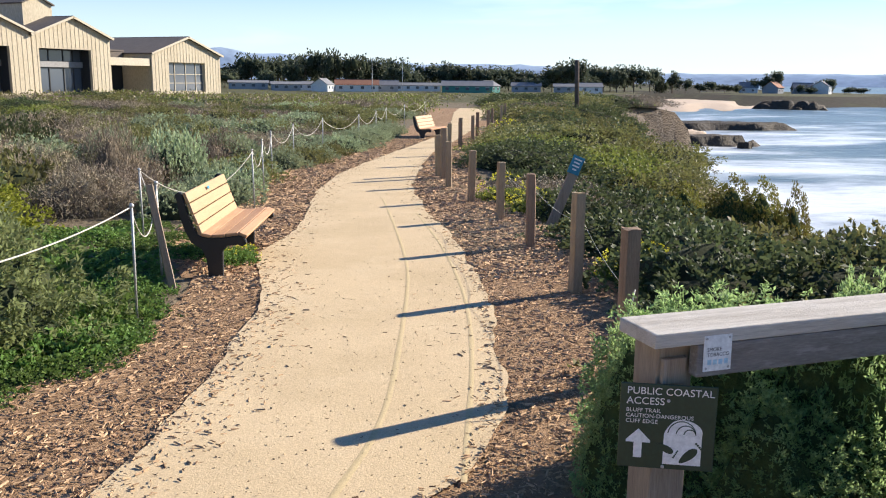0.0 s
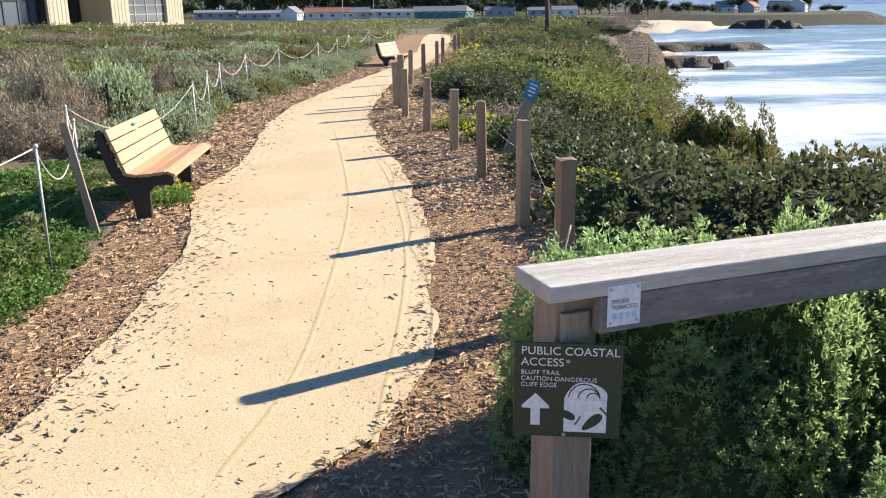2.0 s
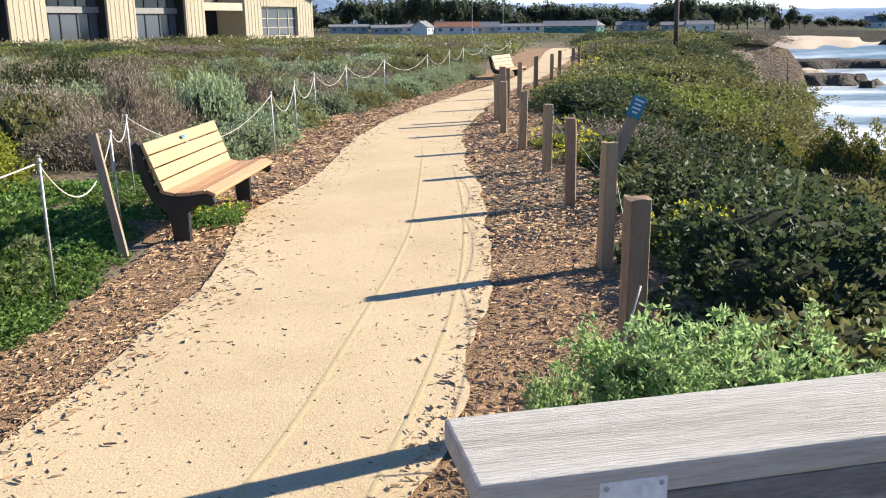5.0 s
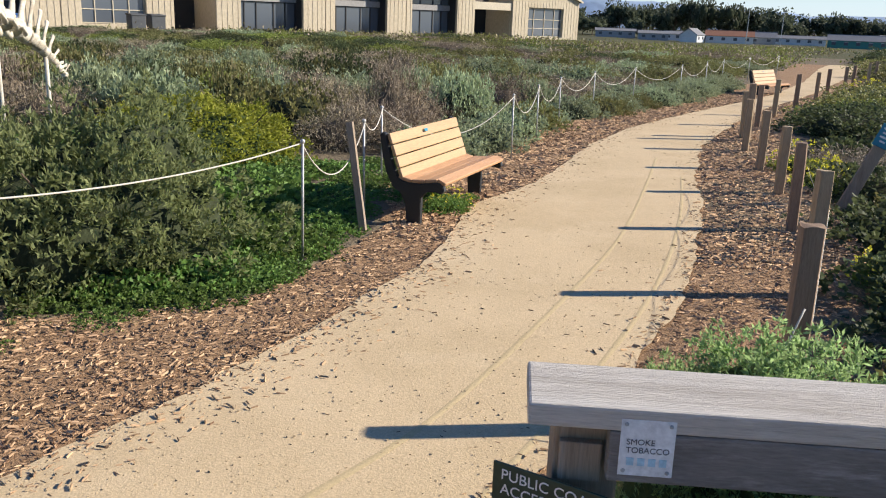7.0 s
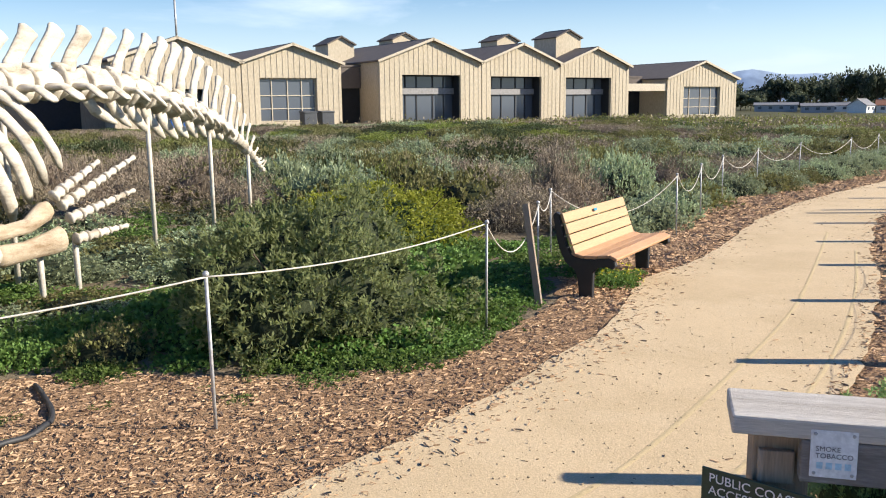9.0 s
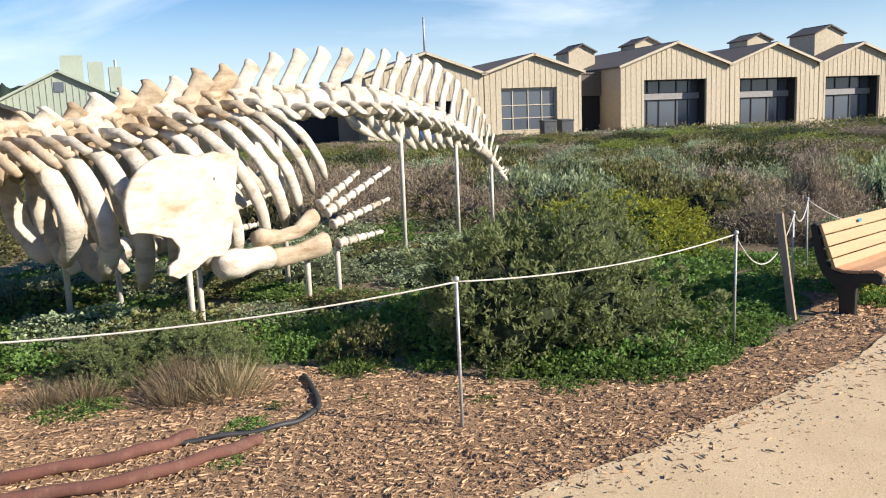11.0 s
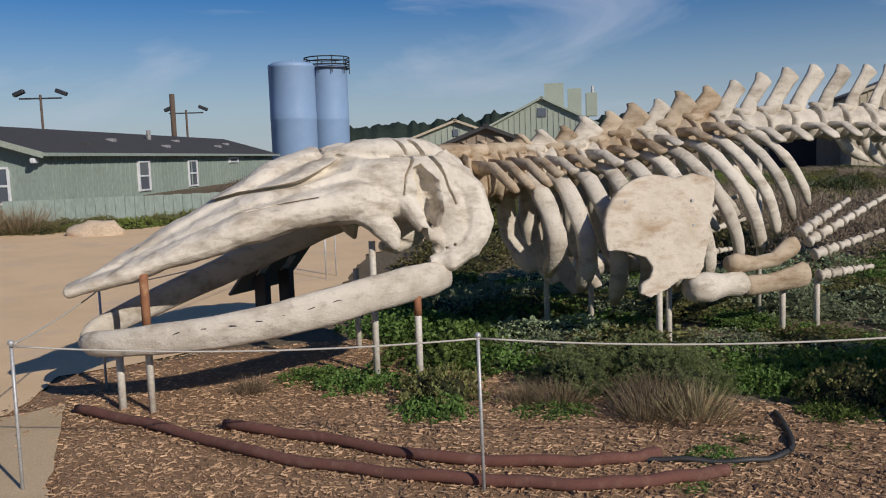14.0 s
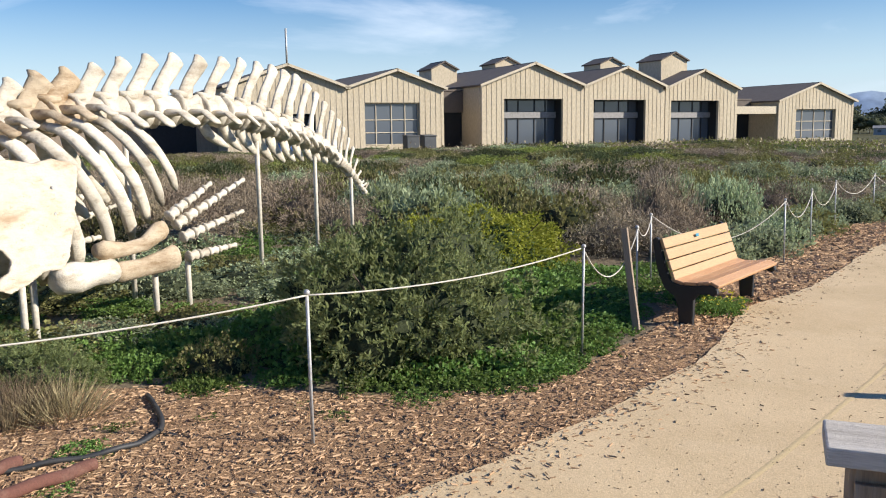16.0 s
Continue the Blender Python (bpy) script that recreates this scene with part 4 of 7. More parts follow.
# ---- bench ----
def bench(m, label):
    b = thing("park_bench", label, "bench", m, "benches by the path")
    prof = [(0.0, 0.775), (0.03, 0.800), (0.055, 0.79), (0.085, 0.68), (0.13, 0.52), (0.18, 0.415), (0.25, 0.375), (0.40, 0.375), (0.52, 0.395), (0.58, 0.40), (0.62, 0.375), (0.63, 0.33), (0.60, 0.30), (0.55, 0.315), (0.46, 0.305), (0.41, 0.25), (0.405, 0.0), (0.275, 0.0), (0.26, 0.18), (0.22, 0.27), (0.13, 0.33), (0.07, 0.45), (0.03, 0.60)]
    for v in (0.0, 1.59):
        bm = bmesh.new()
        f = bm.faces.new([bm.verts.new((x, v, z)) for x, z in prof])
        ex = bmesh.ops.extrude_face_region(bm, geom=[f])
        bmesh.ops.translate(bm, verts=[q for q in ex["geom"] if isinstance(q, bmesh.types.BMVert)], vec=(0, 0.06, 0))
        bmesh.ops.recalc_face_normals(bm, faces=bm.faces)
        bmesh.ops.bevel(bm, geom=[e for e in bm.edges if abs(e.verts[0].co.y - e.verts[1].co.y) < 1e-5], offset=0.006, segments=2, affect="EDGES")
        part("end_frame", bm, M["black_iron"], b, "black moulded end frame")
    turn = Matrix.Rotation(radians(-20), 3, "Y")
    for k in range(4):
        d = 0.055 + 0.108 * k
        at = (0.075 + d * 0.34, 0.825, 0.795 - d * 0.94)
        part("back_slat", boxed((0.032, 1.62, 0.100), at, turn, 0.008), M["tan_slat"], b)
    for k, (x, z, tilt, w) in enumerate(((0.245, 0.400, 12, 0.125), (0.372, 0.392, -3, 0.125), (0.495, 0.406, -7, 0.115), (0.597, 0.402, 24, 0.085))):
        part("seat_slat", boxed((w, 1.62, 0.032), (x, 0.825, z), Matrix.Rotation(radians(tilt), 3, "Y"), 0.008), M["tan_seat"], b)
    bm = boxed((0.002, 0.075, 0.028), (0.128, 0.75, 0.755), turn)
    part("plaque", bm, M["sign_blue"], b, "small blue-green plaque")
    return b


bench_near = bench(pose(-1.44, 7.545, 0.0, 0, 0, -8.7), "tan slatted park bench with black moulded end frames")
bench_far = copy_thing(bench_near, pose(3.65, 26.4, float(ground_z(3.65, 26.4)) - 0.10, 0, 0, -28))


# ---- rope fence on thin steel stakes ----
STAKES = [(-12.7, 2.5, 0.87), (-6.78, -0.70, 0.87), (-4.56, -1.11, 0.88), (-3.45, 1.30, 0.88), (-2.262, 3.506, 0.91), (-1.597, 6.148, 0.885), (-1.60, 7.62, 0.88), (-2.05, 9.6, 0.80), (-0.86, 11.63, 0.85), (-0.76, 13.5, 0.86), (-0.64, 15.7, 0.86), (-0.2, 18.2, 0.86), (0.55, 20.9, 0.86), (1.7, 23.6, 0.86), (2.5, 26.4, 0.86), (3.2, 29.6, 0.86), (4.4, 33.4, 0.86), (6.0, 38, 0.86)]
SAGS = [0.10, 0.02, 0.05, 0.05, 0.07, 0.34, 0.14, 0.40, 0.30, 0.30, 0.28, 0.3, 0.3, 0.3, 0.3, 0.3, 0.3]
for x, y, h in STAKES:
    z0 = float(ground_z(x, y))
    st = thing("rope_stake", "thin galvanised steel stake holding the rope", "stake", pose(x, y, z0, 0.6 * math.sin(x * 7), 0.8 * math.cos(y * 3), 0), "rope stakes")
    part("rod", loft(bmesh.new(), [(0, 0, -0.05), (0, 0, 0.4), (0, 0, h)], 0.0105, 8), M["steel"], st, "", True)
    bm = bmesh.new()
    bmesh.ops.create_uvsphere(bm, u_segments=10, v_segments=7, radius=0.019, matrix=pose(0, 0, h))
    part("cap", bm, M["steel"], st, "", True)
for (a, b, s) in zip(STAKES, STAKES[1:], SAGS):
    za, zb = float(ground_z(a[0], a[1])), float(ground_z(b[0], b[1]))
    tagged(link("rope", rope_between(bmesh.new(), (a[0], a[1], za + a[2] - 0.015), (b[0], b[1], zb + b[2] - 0.015), s, 0.0055, 18), M["rope"], True), "off-white rope strung between thin stakes", "rope", "fence ropes")
FAR_STAKES = [(-12.17, 2.38), (-12.46, 2.61)]
for x, y in FAR_STAKES:
    st = thing("rope_stake", "thin dark steel stake on the forecourt side of the skeleton", "stake", pose(x, y, 0.0), "rope stakes")
    part("rod", loft(bmesh.new(), [(0, 0, -0.05), (0, 0, 0.4), (0, 0, 0.80)], 0.010, 8), M["steel"], st, "", True)
    part("cap", loft(bmesh.new(), [(0, 0, 0.79), (0, 0, 0.81), (0, 0, 0.825)], [0.016, 0.018, 0.008], 8), M["steel"], st, "", True)
tagged(link("rope", rope_between(bmesh.new(), (*FAR_STAKES[0], 0.78), (*FAR_STAKES[1], 0.78), 0.06, 0.005, 12), M["rope"], True), "off-white rope strung between thin stakes", "rope", "fence ropes")
timber_post("leaning_post", (-1.45, 7.14), 0.93, 0.065, (-8, -9), 10, "slim grey leaning wooden post beside the bench", mat="grey_post")


# ---- whale skeleton ----
whale = thing("whale_skeleton", "sun-bleached whale skeleton on steel poles behind a rope", "whale skeleton", pose(-6.6, 0, 0))
BX = -6.6


def axis_x(y):
    return -(0.2 * (y - 7.3) if y > 7.3 else 0.0)


CEN_Y = [2.5, 3.0, 3.4, 3.8, 4.15, 4.6, 5.0, 5.5, 6.1, 6.6, 7.4, 8.0, 8.6, 9.2, 9.9, 10.6, 11.0, 11.35]
CEN_Z = [1.63, 1.68, 1.70, 1.75, 1.82, 1.90, 1.985, 2.03, 2.055, 2.085, 2.06, 1.98, 1.87, 1.76, 1.56, 1.28, 1.05, 0.80]
TIP_Y = [2.5, 3.0, 3.6, 4.2, 4.8, 5.4, 6.0, 6.5, 7.0, 7.8, 8.6, 9.2, 9.8, 10.15, 10.6, 11.0, 11.35]
TIP_Z = [1.85, 1.93, 2.06, 2.22, 2.34, 2.45, 2.60, 2.66, 2.67, 2.70, 2.66, 2.58, 2.36, 2.17, 1.90, 1.52, 0.95]


def vertebra(y, size, gap, kind):
    """One vertebra at y along the axis: body, neural spine, side processes, and a chevron in the tail."""
    z = float(np.interp(y, CEN_Y, CEN_Z))
    z2 = float(np.interp(y + 0.1, CEN_Y, CEN_Z))
    ahead = Vector((axis_x(y + 0.1) - axis_x(y), 0.1, z2 - z)).normalized()
    c = Vector((axis_x(y), y, z))
    upv = Vector((0, 0, 1)) - ahead * ahead.z
    upv.normalize()
    side = ahead.cross(upv)
    bm = bmesh.new()
    r, ln = size * 0.5, gap * 0.93
    size *= 1 + 0.14 * math.sin(y * 37)
    loft(bm, [c + ahead * (ln * u) for u in (-0.47, -0.42, -0.2, 0.15, 0.40, 0.46)], [r * 0.86, r * 1.06, r * 0.80, r * 0.80, r * 1.06, r * 0.86], 16, None, upv, 0.13, y)
    tip_y = y + (0.05 if kind == "neck" else float(np.interp(y, [3, 5, 6.5, 8, 10.4], [0.06, 0.16, 0.30, 0.40, 0.18])))
    tip = Vector((axis_x(tip_y), tip_y, float(np.interp(tip_y, TIP_Y, TIP_Z))))
    base = c + upv * r * 0.5 + ahead * (-0.10 * size)
    wide = size * float(np.interp(y, [3, 5, 6.5, 8, 10.5], [0.30, 0.34, 0.31, 0.26, 0.24]))
    mid = base.lerp(tip, 0.45) + ahead * (-0.10 * size)
    loft(bm, [base - upv * r * 0.2, base.lerp(mid, 0.6), mid, base.lerp(tip, 0.8), tip - (tip - mid).normalized() * 0.02, tip], [(size * 0.17, wide * 1.25), (size * 0.13, wide * 1.0), (size * 0.10, wide * 0.84), (size * 0.11, wide * 0.92), (size * 0.16, wide * 1.12), (size * 0.10, wide * 0.8)], 10, None, ahead, 0.15, y + 3)
    nub = c + upv * r * 1.0 - ahead * size * 0.28
    loft(bm, [nub + ahead * size * 0.30, nub, nub - ahead * size * 0.26 + upv * size * 0.10], [(size * 0.22, size * 0.13), (size * 0.24, size * 0.15), (size * 0.12, size * 0.07)], 8, None, upv, 0.1, y)
    if kind != "tail_end":
        long = {"neck": 0.8, "chest": 0.62, "loin": 0.85, "tail": float(np.interp(y, [7, 9.6], [0.8, 0.2]))}[kind]
        for s in (-1, 1):
            q = c + upv * r * (0.35 if kind in ("chest", "neck") else -0.15)
            sweep = ahead * (0.12 * size)
            loft(bm, [q + side * s * r * 0.5, q + side * s * (r + size * long * 0.4) + sweep, q + side * s * (r + size * long * 0.85) + sweep * 2 - upv * size * (0.22 if kind == "chest" else 0.30), q + side * s * (r + size * long) + sweep * 2.3 - upv * size * (0.20 if kind == "chest" else 0.40)],
                 [(gap * 0.26, size * 0.15), (gap * 0.20, size * 0.10), (gap * 0.27, size * 0.085), (gap * 0.15, size * 0.05)], 10, None, upv, 0.10, y)
    if 7.0 < y < 10.2:
        g = size * float(np.interp(y, [7, 8.2, 10.2], [1.25, 1.15, 0.35]))
        q = c - upv * r * 0.8 - ahead * size * 0.35
        loft(bm, [q, q - upv * g * 0.32 + ahead * g * 0.30, q - upv * g * 0.55 + ahead * g * 0.75, q - upv * g * 0.72 + ahead * g * 1.15], [(0.04, size * 0.24), (0.05, size * 0.23), (0.045, size * 0.18), (0.016, size * 0.06)], 10, None, ahead, 0.10, y)
    stained = kind == "neck" or (kind == "chest" and y < 5.3 and int(y * 10) % 4 != 1)
    part("vertebra", bm, M["bone_brown"] if stained else M["bone"], whale, "brown-stained vertebra" if stained else "", True)


y_at = 2.55
while y_at < 11.35:
    gap = float(np.interp(y_at, [2.5, 3.0, 3.4, 4.0, 5.5, 6.5, 8.0, 9.0, 9.8, 10.5, 11.2], [0.17, 0.20, 0.23, 0.26, 0.31, 0.36, 0.36, 0.32, 0.25, 0.17, 0.09]))
    kind = "neck" if y_at < 3.1 else "chest" if y_at < 5.5 else "loin" if y_at < 7.1 else "tail" if y_at < 10.2 else "tail_end"
    vertebra(y_at, float(np.interp(y_at, [2.5, 3.2, 4.5, 6.0, 8.0, 9.4, 10.4, 11.3], [0.54, 0.42, 0.36, 0.35, 0.35, 0.31, 0.20, 0.08])), gap, kind)
    y_at += gap


def rib(y, s, span, drop, back, thick, hook):
    """A rib from the spine at y, bowing out by span, its end lower by drop and further aft by back."""
    z = float(np.interp(y, CEN_Y, CEN_Z))
    pts = [(s * 0.16, y, z - 0.04), (s * span * 0.62, y + back * 0.10, z - 0.10 * drop), (s * span * 0.95, y + back * 0.36, z - 0.36 * drop), (s * span * 1.0, y + back * 0.68, z - 0.68 * drop), (s * (span - hook), y + back * 1.0, z - drop)]
    c = curve_points(pts, 13)
    rad = [(thick * w, thick * 0.62 * w) for w in np.interp(np.linspace(0, 1, 13), [0, 0.08, 0.3, 0.75, 0.95, 1], [0.75, 0.9, 1.0, 1.05, 1.1, 0.55])]
    part("rib", loft(bmesh.new(), c, rad, 10, None, (s, 0, 0.2), 0.15, y), M["bone_brown"] if int(y * 40) % 5 == 0 else M["bone"], whale, "", True)


for k in range(11):
    u = k / 10
    yk = 3.05 + 2.55 * u
    for s in (1, -1):
        rib(yk, s, float(np.interp(u, [0, 0.25, 0.7, 1], [0.48, 0.66, 0.66, 0.46])), float(np.interp(u, [0, 0.2, 0.45, 0.75, 1], [0.98, 1.32, 1.32, 1.12, 0.80])), float(np.interp(u, [0, 0.3, 0.6, 1], [0.22, 0.34, 0.66, 0.60])), float(np.interp(u, [0, 0.3, 1], [0.098, 0.086, 0.055])), float(np.interp(u, [0, 0.4, 1], [0.30, 0.22, 0.08])))


bone_lumps = bpy.data.textures.new("bone_lumps", "CLOUDS")
bone_lumps.noise_scale, bone_lumps.noise_depth = 0.30, 3


def organic(ob, voxel, lump):
    """Fuses overlapping solids into one worn, lumpy skin."""
    rm = ob.modifiers.new("fuse", "REMESH")
    rm.mode, rm.voxel_size, rm.use_smooth_shade = "VOXEL", voxel, True
    dm = ob.modifiers.new("lumps", "DISPLACE")
    dm.texture, dm.strength, dm.mid_level, dm.texture_coords = bone_lumps, lump, 0.5, "LOCAL"


def shoulder(s):
    """The fan-shaped shoulder blade and the flipper bones on one side (s = 1 or -1)."""
    ox = s * 0.98
    tilt = 0.14 * s
    at = lambda y, z, d=0.0: Vector((ox - tilt * (z - 1.0) * 2.2 + d, y, z))
    rim_arc = [(4.02 - 0.60 * math.cos(a), 1.06 + 0.57 * math.sin(a)) for a in np.linspace(radians(-8), radians(112), 14)]
    fan = rim_arc + [(4.45, 1.625), (4.62, 1.59), (4.68, 1.55), (4.66, 1.46), (4.57, 1.24), (4.47, 0.98), (4.38, 0.78), (4.28, 0.69), (4.10, 0.70), (3.95, 0.62), (3.77, 0.57), (3.67, 0.61), (3.70, 0.68), (3.80, 0.74), (3.85, 0.82), (3.79, 0.91), (3.62, 0.97), (3.49, 0.99)]
    bm = bmesh.new()
    bm.faces.new([bm.verts.new(at(y, z)) for y, z in fan])
    bmesh.ops.triangulate(bm, faces=bm.faces, ngon_method="EAR_CLIP")
    ex = bmesh.ops.extrude_face_region(bm, geom=bm.faces[:])
    bmesh.ops.translate(bm, verts=[v for v in ex["geom"] if isinstance(v, bmesh.types.BMVert)], vec=(-0.05 * s, 0, 0))
    bmesh.ops.recalc_face_normals(bm, faces=bm.faces)
    blade = part("shoulder_blade", bm, M["bone_blade"], whale, "broad fan-shaped shoulder blade", True)
    organic(blade, 0.016, 0.045)
    for hy, hz in ((3.68, 1.40), (4.38, 1.38), (4.34, 1.16)):
        part("bolt_hole", loft(bmesh.new(), [at(hy, hz, -0.02 * s), at(hy, hz, 0.012 * s)], 0.014, 8), M["steel"], whale)
    bx = lambda y, z: (ox + 0.02 * s, y, z)
    part("arm_bone", loft(bmesh.new(), [bx(4.22, 0.60), bx(4.28, 0.60), bx(4.44, 0.59), bx(4.62, 0.595), bx(4.78, 0.60), bx(4.84, 0.60)], [0.08, 0.125, 0.135, 0.105, 0.125, 0.10], 14, None, (0, 0, 1), 0.12, 1), M["bone"], whale, "stout pale upper flipper bone", True)
    part("arm_bone", loft(bmesh.new(), [bx(4.84, 0.575), bx(4.92, 0.57), bx(5.15, 0.575), bx(5.42, 0.60), bx(5.56, 0.625), bx(5.60, 0.63)], [(0.07, 0.09), (0.075, 0.10), (0.06, 0.085), (0.07, 0.105), (0.075, 0.125), (0.05, 0.10)], 12, None, (0, 0, 1), 0.10, 2), M["bone_brown"], whale, "brown-stained lower flipper bone", True)
    part("arm_bone", loft(bmesh.new(), [bx(4.66, 0.80), bx(4.74, 0.795), bx(4.98, 0.775), bx(5.20, 0.80), bx(5.40, 0.90), bx(5.46, 0.93)], [(0.06, 0.06), (0.07, 0.095), (0.055, 0.065), (0.06, 0.07), (0.07, 0.10), (0.05, 0.075)], 12, None, (0, 0, 1), 0.10, 3), M["bone_brown"], whale, "brown-stained lower flipper bone", True)
    for (y0, z0, y1, z1, cnt) in ((5.50, 1.02, 6.10, 1.32, 5), (5.58, 0.93, 6.58, 1.33, 7), (5.66, 0.80, 6.55, 0.99, 6), (5.72, 0.60, 6.42, 0.64, 5)):
        for k in range(cnt):
            a, b = (k + 0.04) / cnt, (k + 0.94) / cnt
            p = [bx(y0 + (y1 - y0) * v, z0 + (z1 - z0) * v) for v in (a, a + 0.12 / cnt, (a + b) / 2, b - 0.12 / cnt, b)]
            th = 0.062 * (1 - 0.62 * k / cnt)
            part("finger_bone", loft(bmesh.new(), p, [th * 0.8, th * 1.05, th * 0.62, th * 0.95, th * 0.7], 8, None, (0, 0, 1), 0.08, k), M["bone"], whale, "", True)


shoulder(1)
shoulder(-1)

# skull: a long arched beak widening into the braincase, fused by a voxel remesh
bm = bmesh.new()
loft(bm, [(0, -0.98, 0.97), (0, -0.6, 1.09), (0, -0.15, 1.27), (0, 0.35, 1.47), (0, 0.85, 1.64), (0, 1.3, 1.72), (0, 1.7, 1.72)], [(0.10, 0.025), (0.20, 0.055), (0.29, 0.095), (0.38, 0.13), (0.46, 0.17), (0.52, 0.22), (0.50, 0.22)], 20, None, (0, 0, 1))
for s in (-1, 1):
    loft(bm, [(s * 0.30, 1.3, 1.62), (s * 0.52, 1.65, 1.60), (s * 0.58, 2.0, 1.58), (s * 0.50, 2.3, 1.56)], [(0.22, 0.24), (0.16, 0.26), (0.14, 0.28), (0.14, 0.22)], 14, None, (0, 0, 1))
spine_top = [(-1.00, 0.985), (-0.6, 1.16), (-0.2, 1.36), (0.25, 1.58), (0.7, 1.80), (1.1, 1.93)]
for s in (-1, 1):
    loft(bm, [(s * 0.06, y, z - 0.03) for y, z in spine_top], [(0.05, 0.030), (0.09, 0.05), (0.11, 0.06), (0.12, 0.07), (0.13, 0.08), (0.12, 0.08)], 12, None, (0, 0, 1))
    loft(bm, [(s * 0.10, -1.02, 0.94), (s * 0.20, -0.6, 1.05), (s * 0.30, -0.15, 1.19), (s * 0.38, 0.35, 1.34), (s * 0.44, 0.85, 1.46), (s * 0.50, 1.30, 1.52), (s * 0.50, 1.60, 1.50)], [(0.06, 0.035), (0.12, 0.065), (0.15, 0.10), (0.17, 0.13), (0.18, 0.15), (0.20, 0.18), (0.16, 0.16)], 14, None, (0, 0, 1))
    # cheek and eye socket
    loft(bm, [(s * 0.50, 1.25, 1.50), (s * 0.62, 1.45, 1.36), (s * 0.66, 1.55, 1.22), (s * 0.66, 1.60, 1.12)], [(0.12, 0.14), (0.10, 0.12), (0.07, 0.09), (0.03, 0.04)], 10, None, (0, 1, 0))
    loft(bm, [(s * 0.46, 1.55, 1.70), (s * 0.66, 1.75, 1.42), (s * 0.72, 1.86, 1.24), (s * 0.70, 1.98, 1.16), (s * 0.66, 1.92, 1.08)], [(0.12, 0.10), (0.09, 0.08), (0.08, 0.08), (0.07, 0.07), (0.03, 0.03)], 10, None, (0, 1, 0))
    loft(bm, [(s * 0.42, 1.88, 1.64), (s * 0.60, 2.10, 1.44), (s * 0.68, 2.15, 1.22), (s * 0.70, 2.10, 1.06)], [(0.22, 0.27), (0.17, 0.23), (0.13, 0.19), (0.10, 0.16)], 14, None, (0, 1, 0))
    # rear process down to the jaw joint
    loft(bm, [(s * 0.40, 2.05, 1.78), (s * 0.60, 2.28, 1.52), (s * 0.72, 2.33, 1.30), (s * 0.74, 2.22, 1.10), (s * 0.74, 2.02, 1.00), (s * 0.72, 1.86, 1.00)], [(0.20, 0.18), (0.16, 0.16), (0.13, 0.15), (0.12, 0.13), (0.11, 0.09), (0.05, 0.05)], 12, None, (0, 1, 0))
    loft(bm, [(s * 0.12, 1.15, 1.88), (s * 0.30, 1.55, 1.93), (s * 0.38, 1.95, 1.90), (s * 0.42, 2.2, 1.78)], [(0.10, 0.08), (0.13, 0.10), (0.12, 0.10), (0.08, 0.10)], 12, None, (0, 0, 1))
loft(bm, [(0, 0.9, 1.70), (0, 1.3, 1.76), (0, 1.7, 1.78), (0, 2.05, 1.74), (0, 2.32, 1.62), (0, 2.45, 1.58)], [(0.28, 0.14), (0.36, 0.20), (0.44, 0.26), (0.46, 0.28), (0.34, 0.24), (0.14, 0.12)], 18, None, (0, 0, 1))
loft(bm, [(0, -0.4, 1.14), (0, 0.3, 1.40), (0, 0.9, 1.56), (0, 1.5, 1.55)], [(0.16, 0.05), (0.30, 0.06), (0.38, 0.10), (0.42, 0.16)], 12, None, (0, 0, 1))
for v in bm.verts:  # the head is turned a little out of the body's line
    v.co.y = max(v.co.y, 0.9 - (0.9 - v.co.y) * 0.935)
    v.co.x += 0.14 * max(0.0, 2.3 - v.co.y)
bmesh.ops.recalc_face_normals(bm, faces=bm.faces)
skull = part("skull", bm, M["bone"], whale, "long arched weathered skull with a beak", True)
organic(skull, 0.015, 0.06)
cutters = []
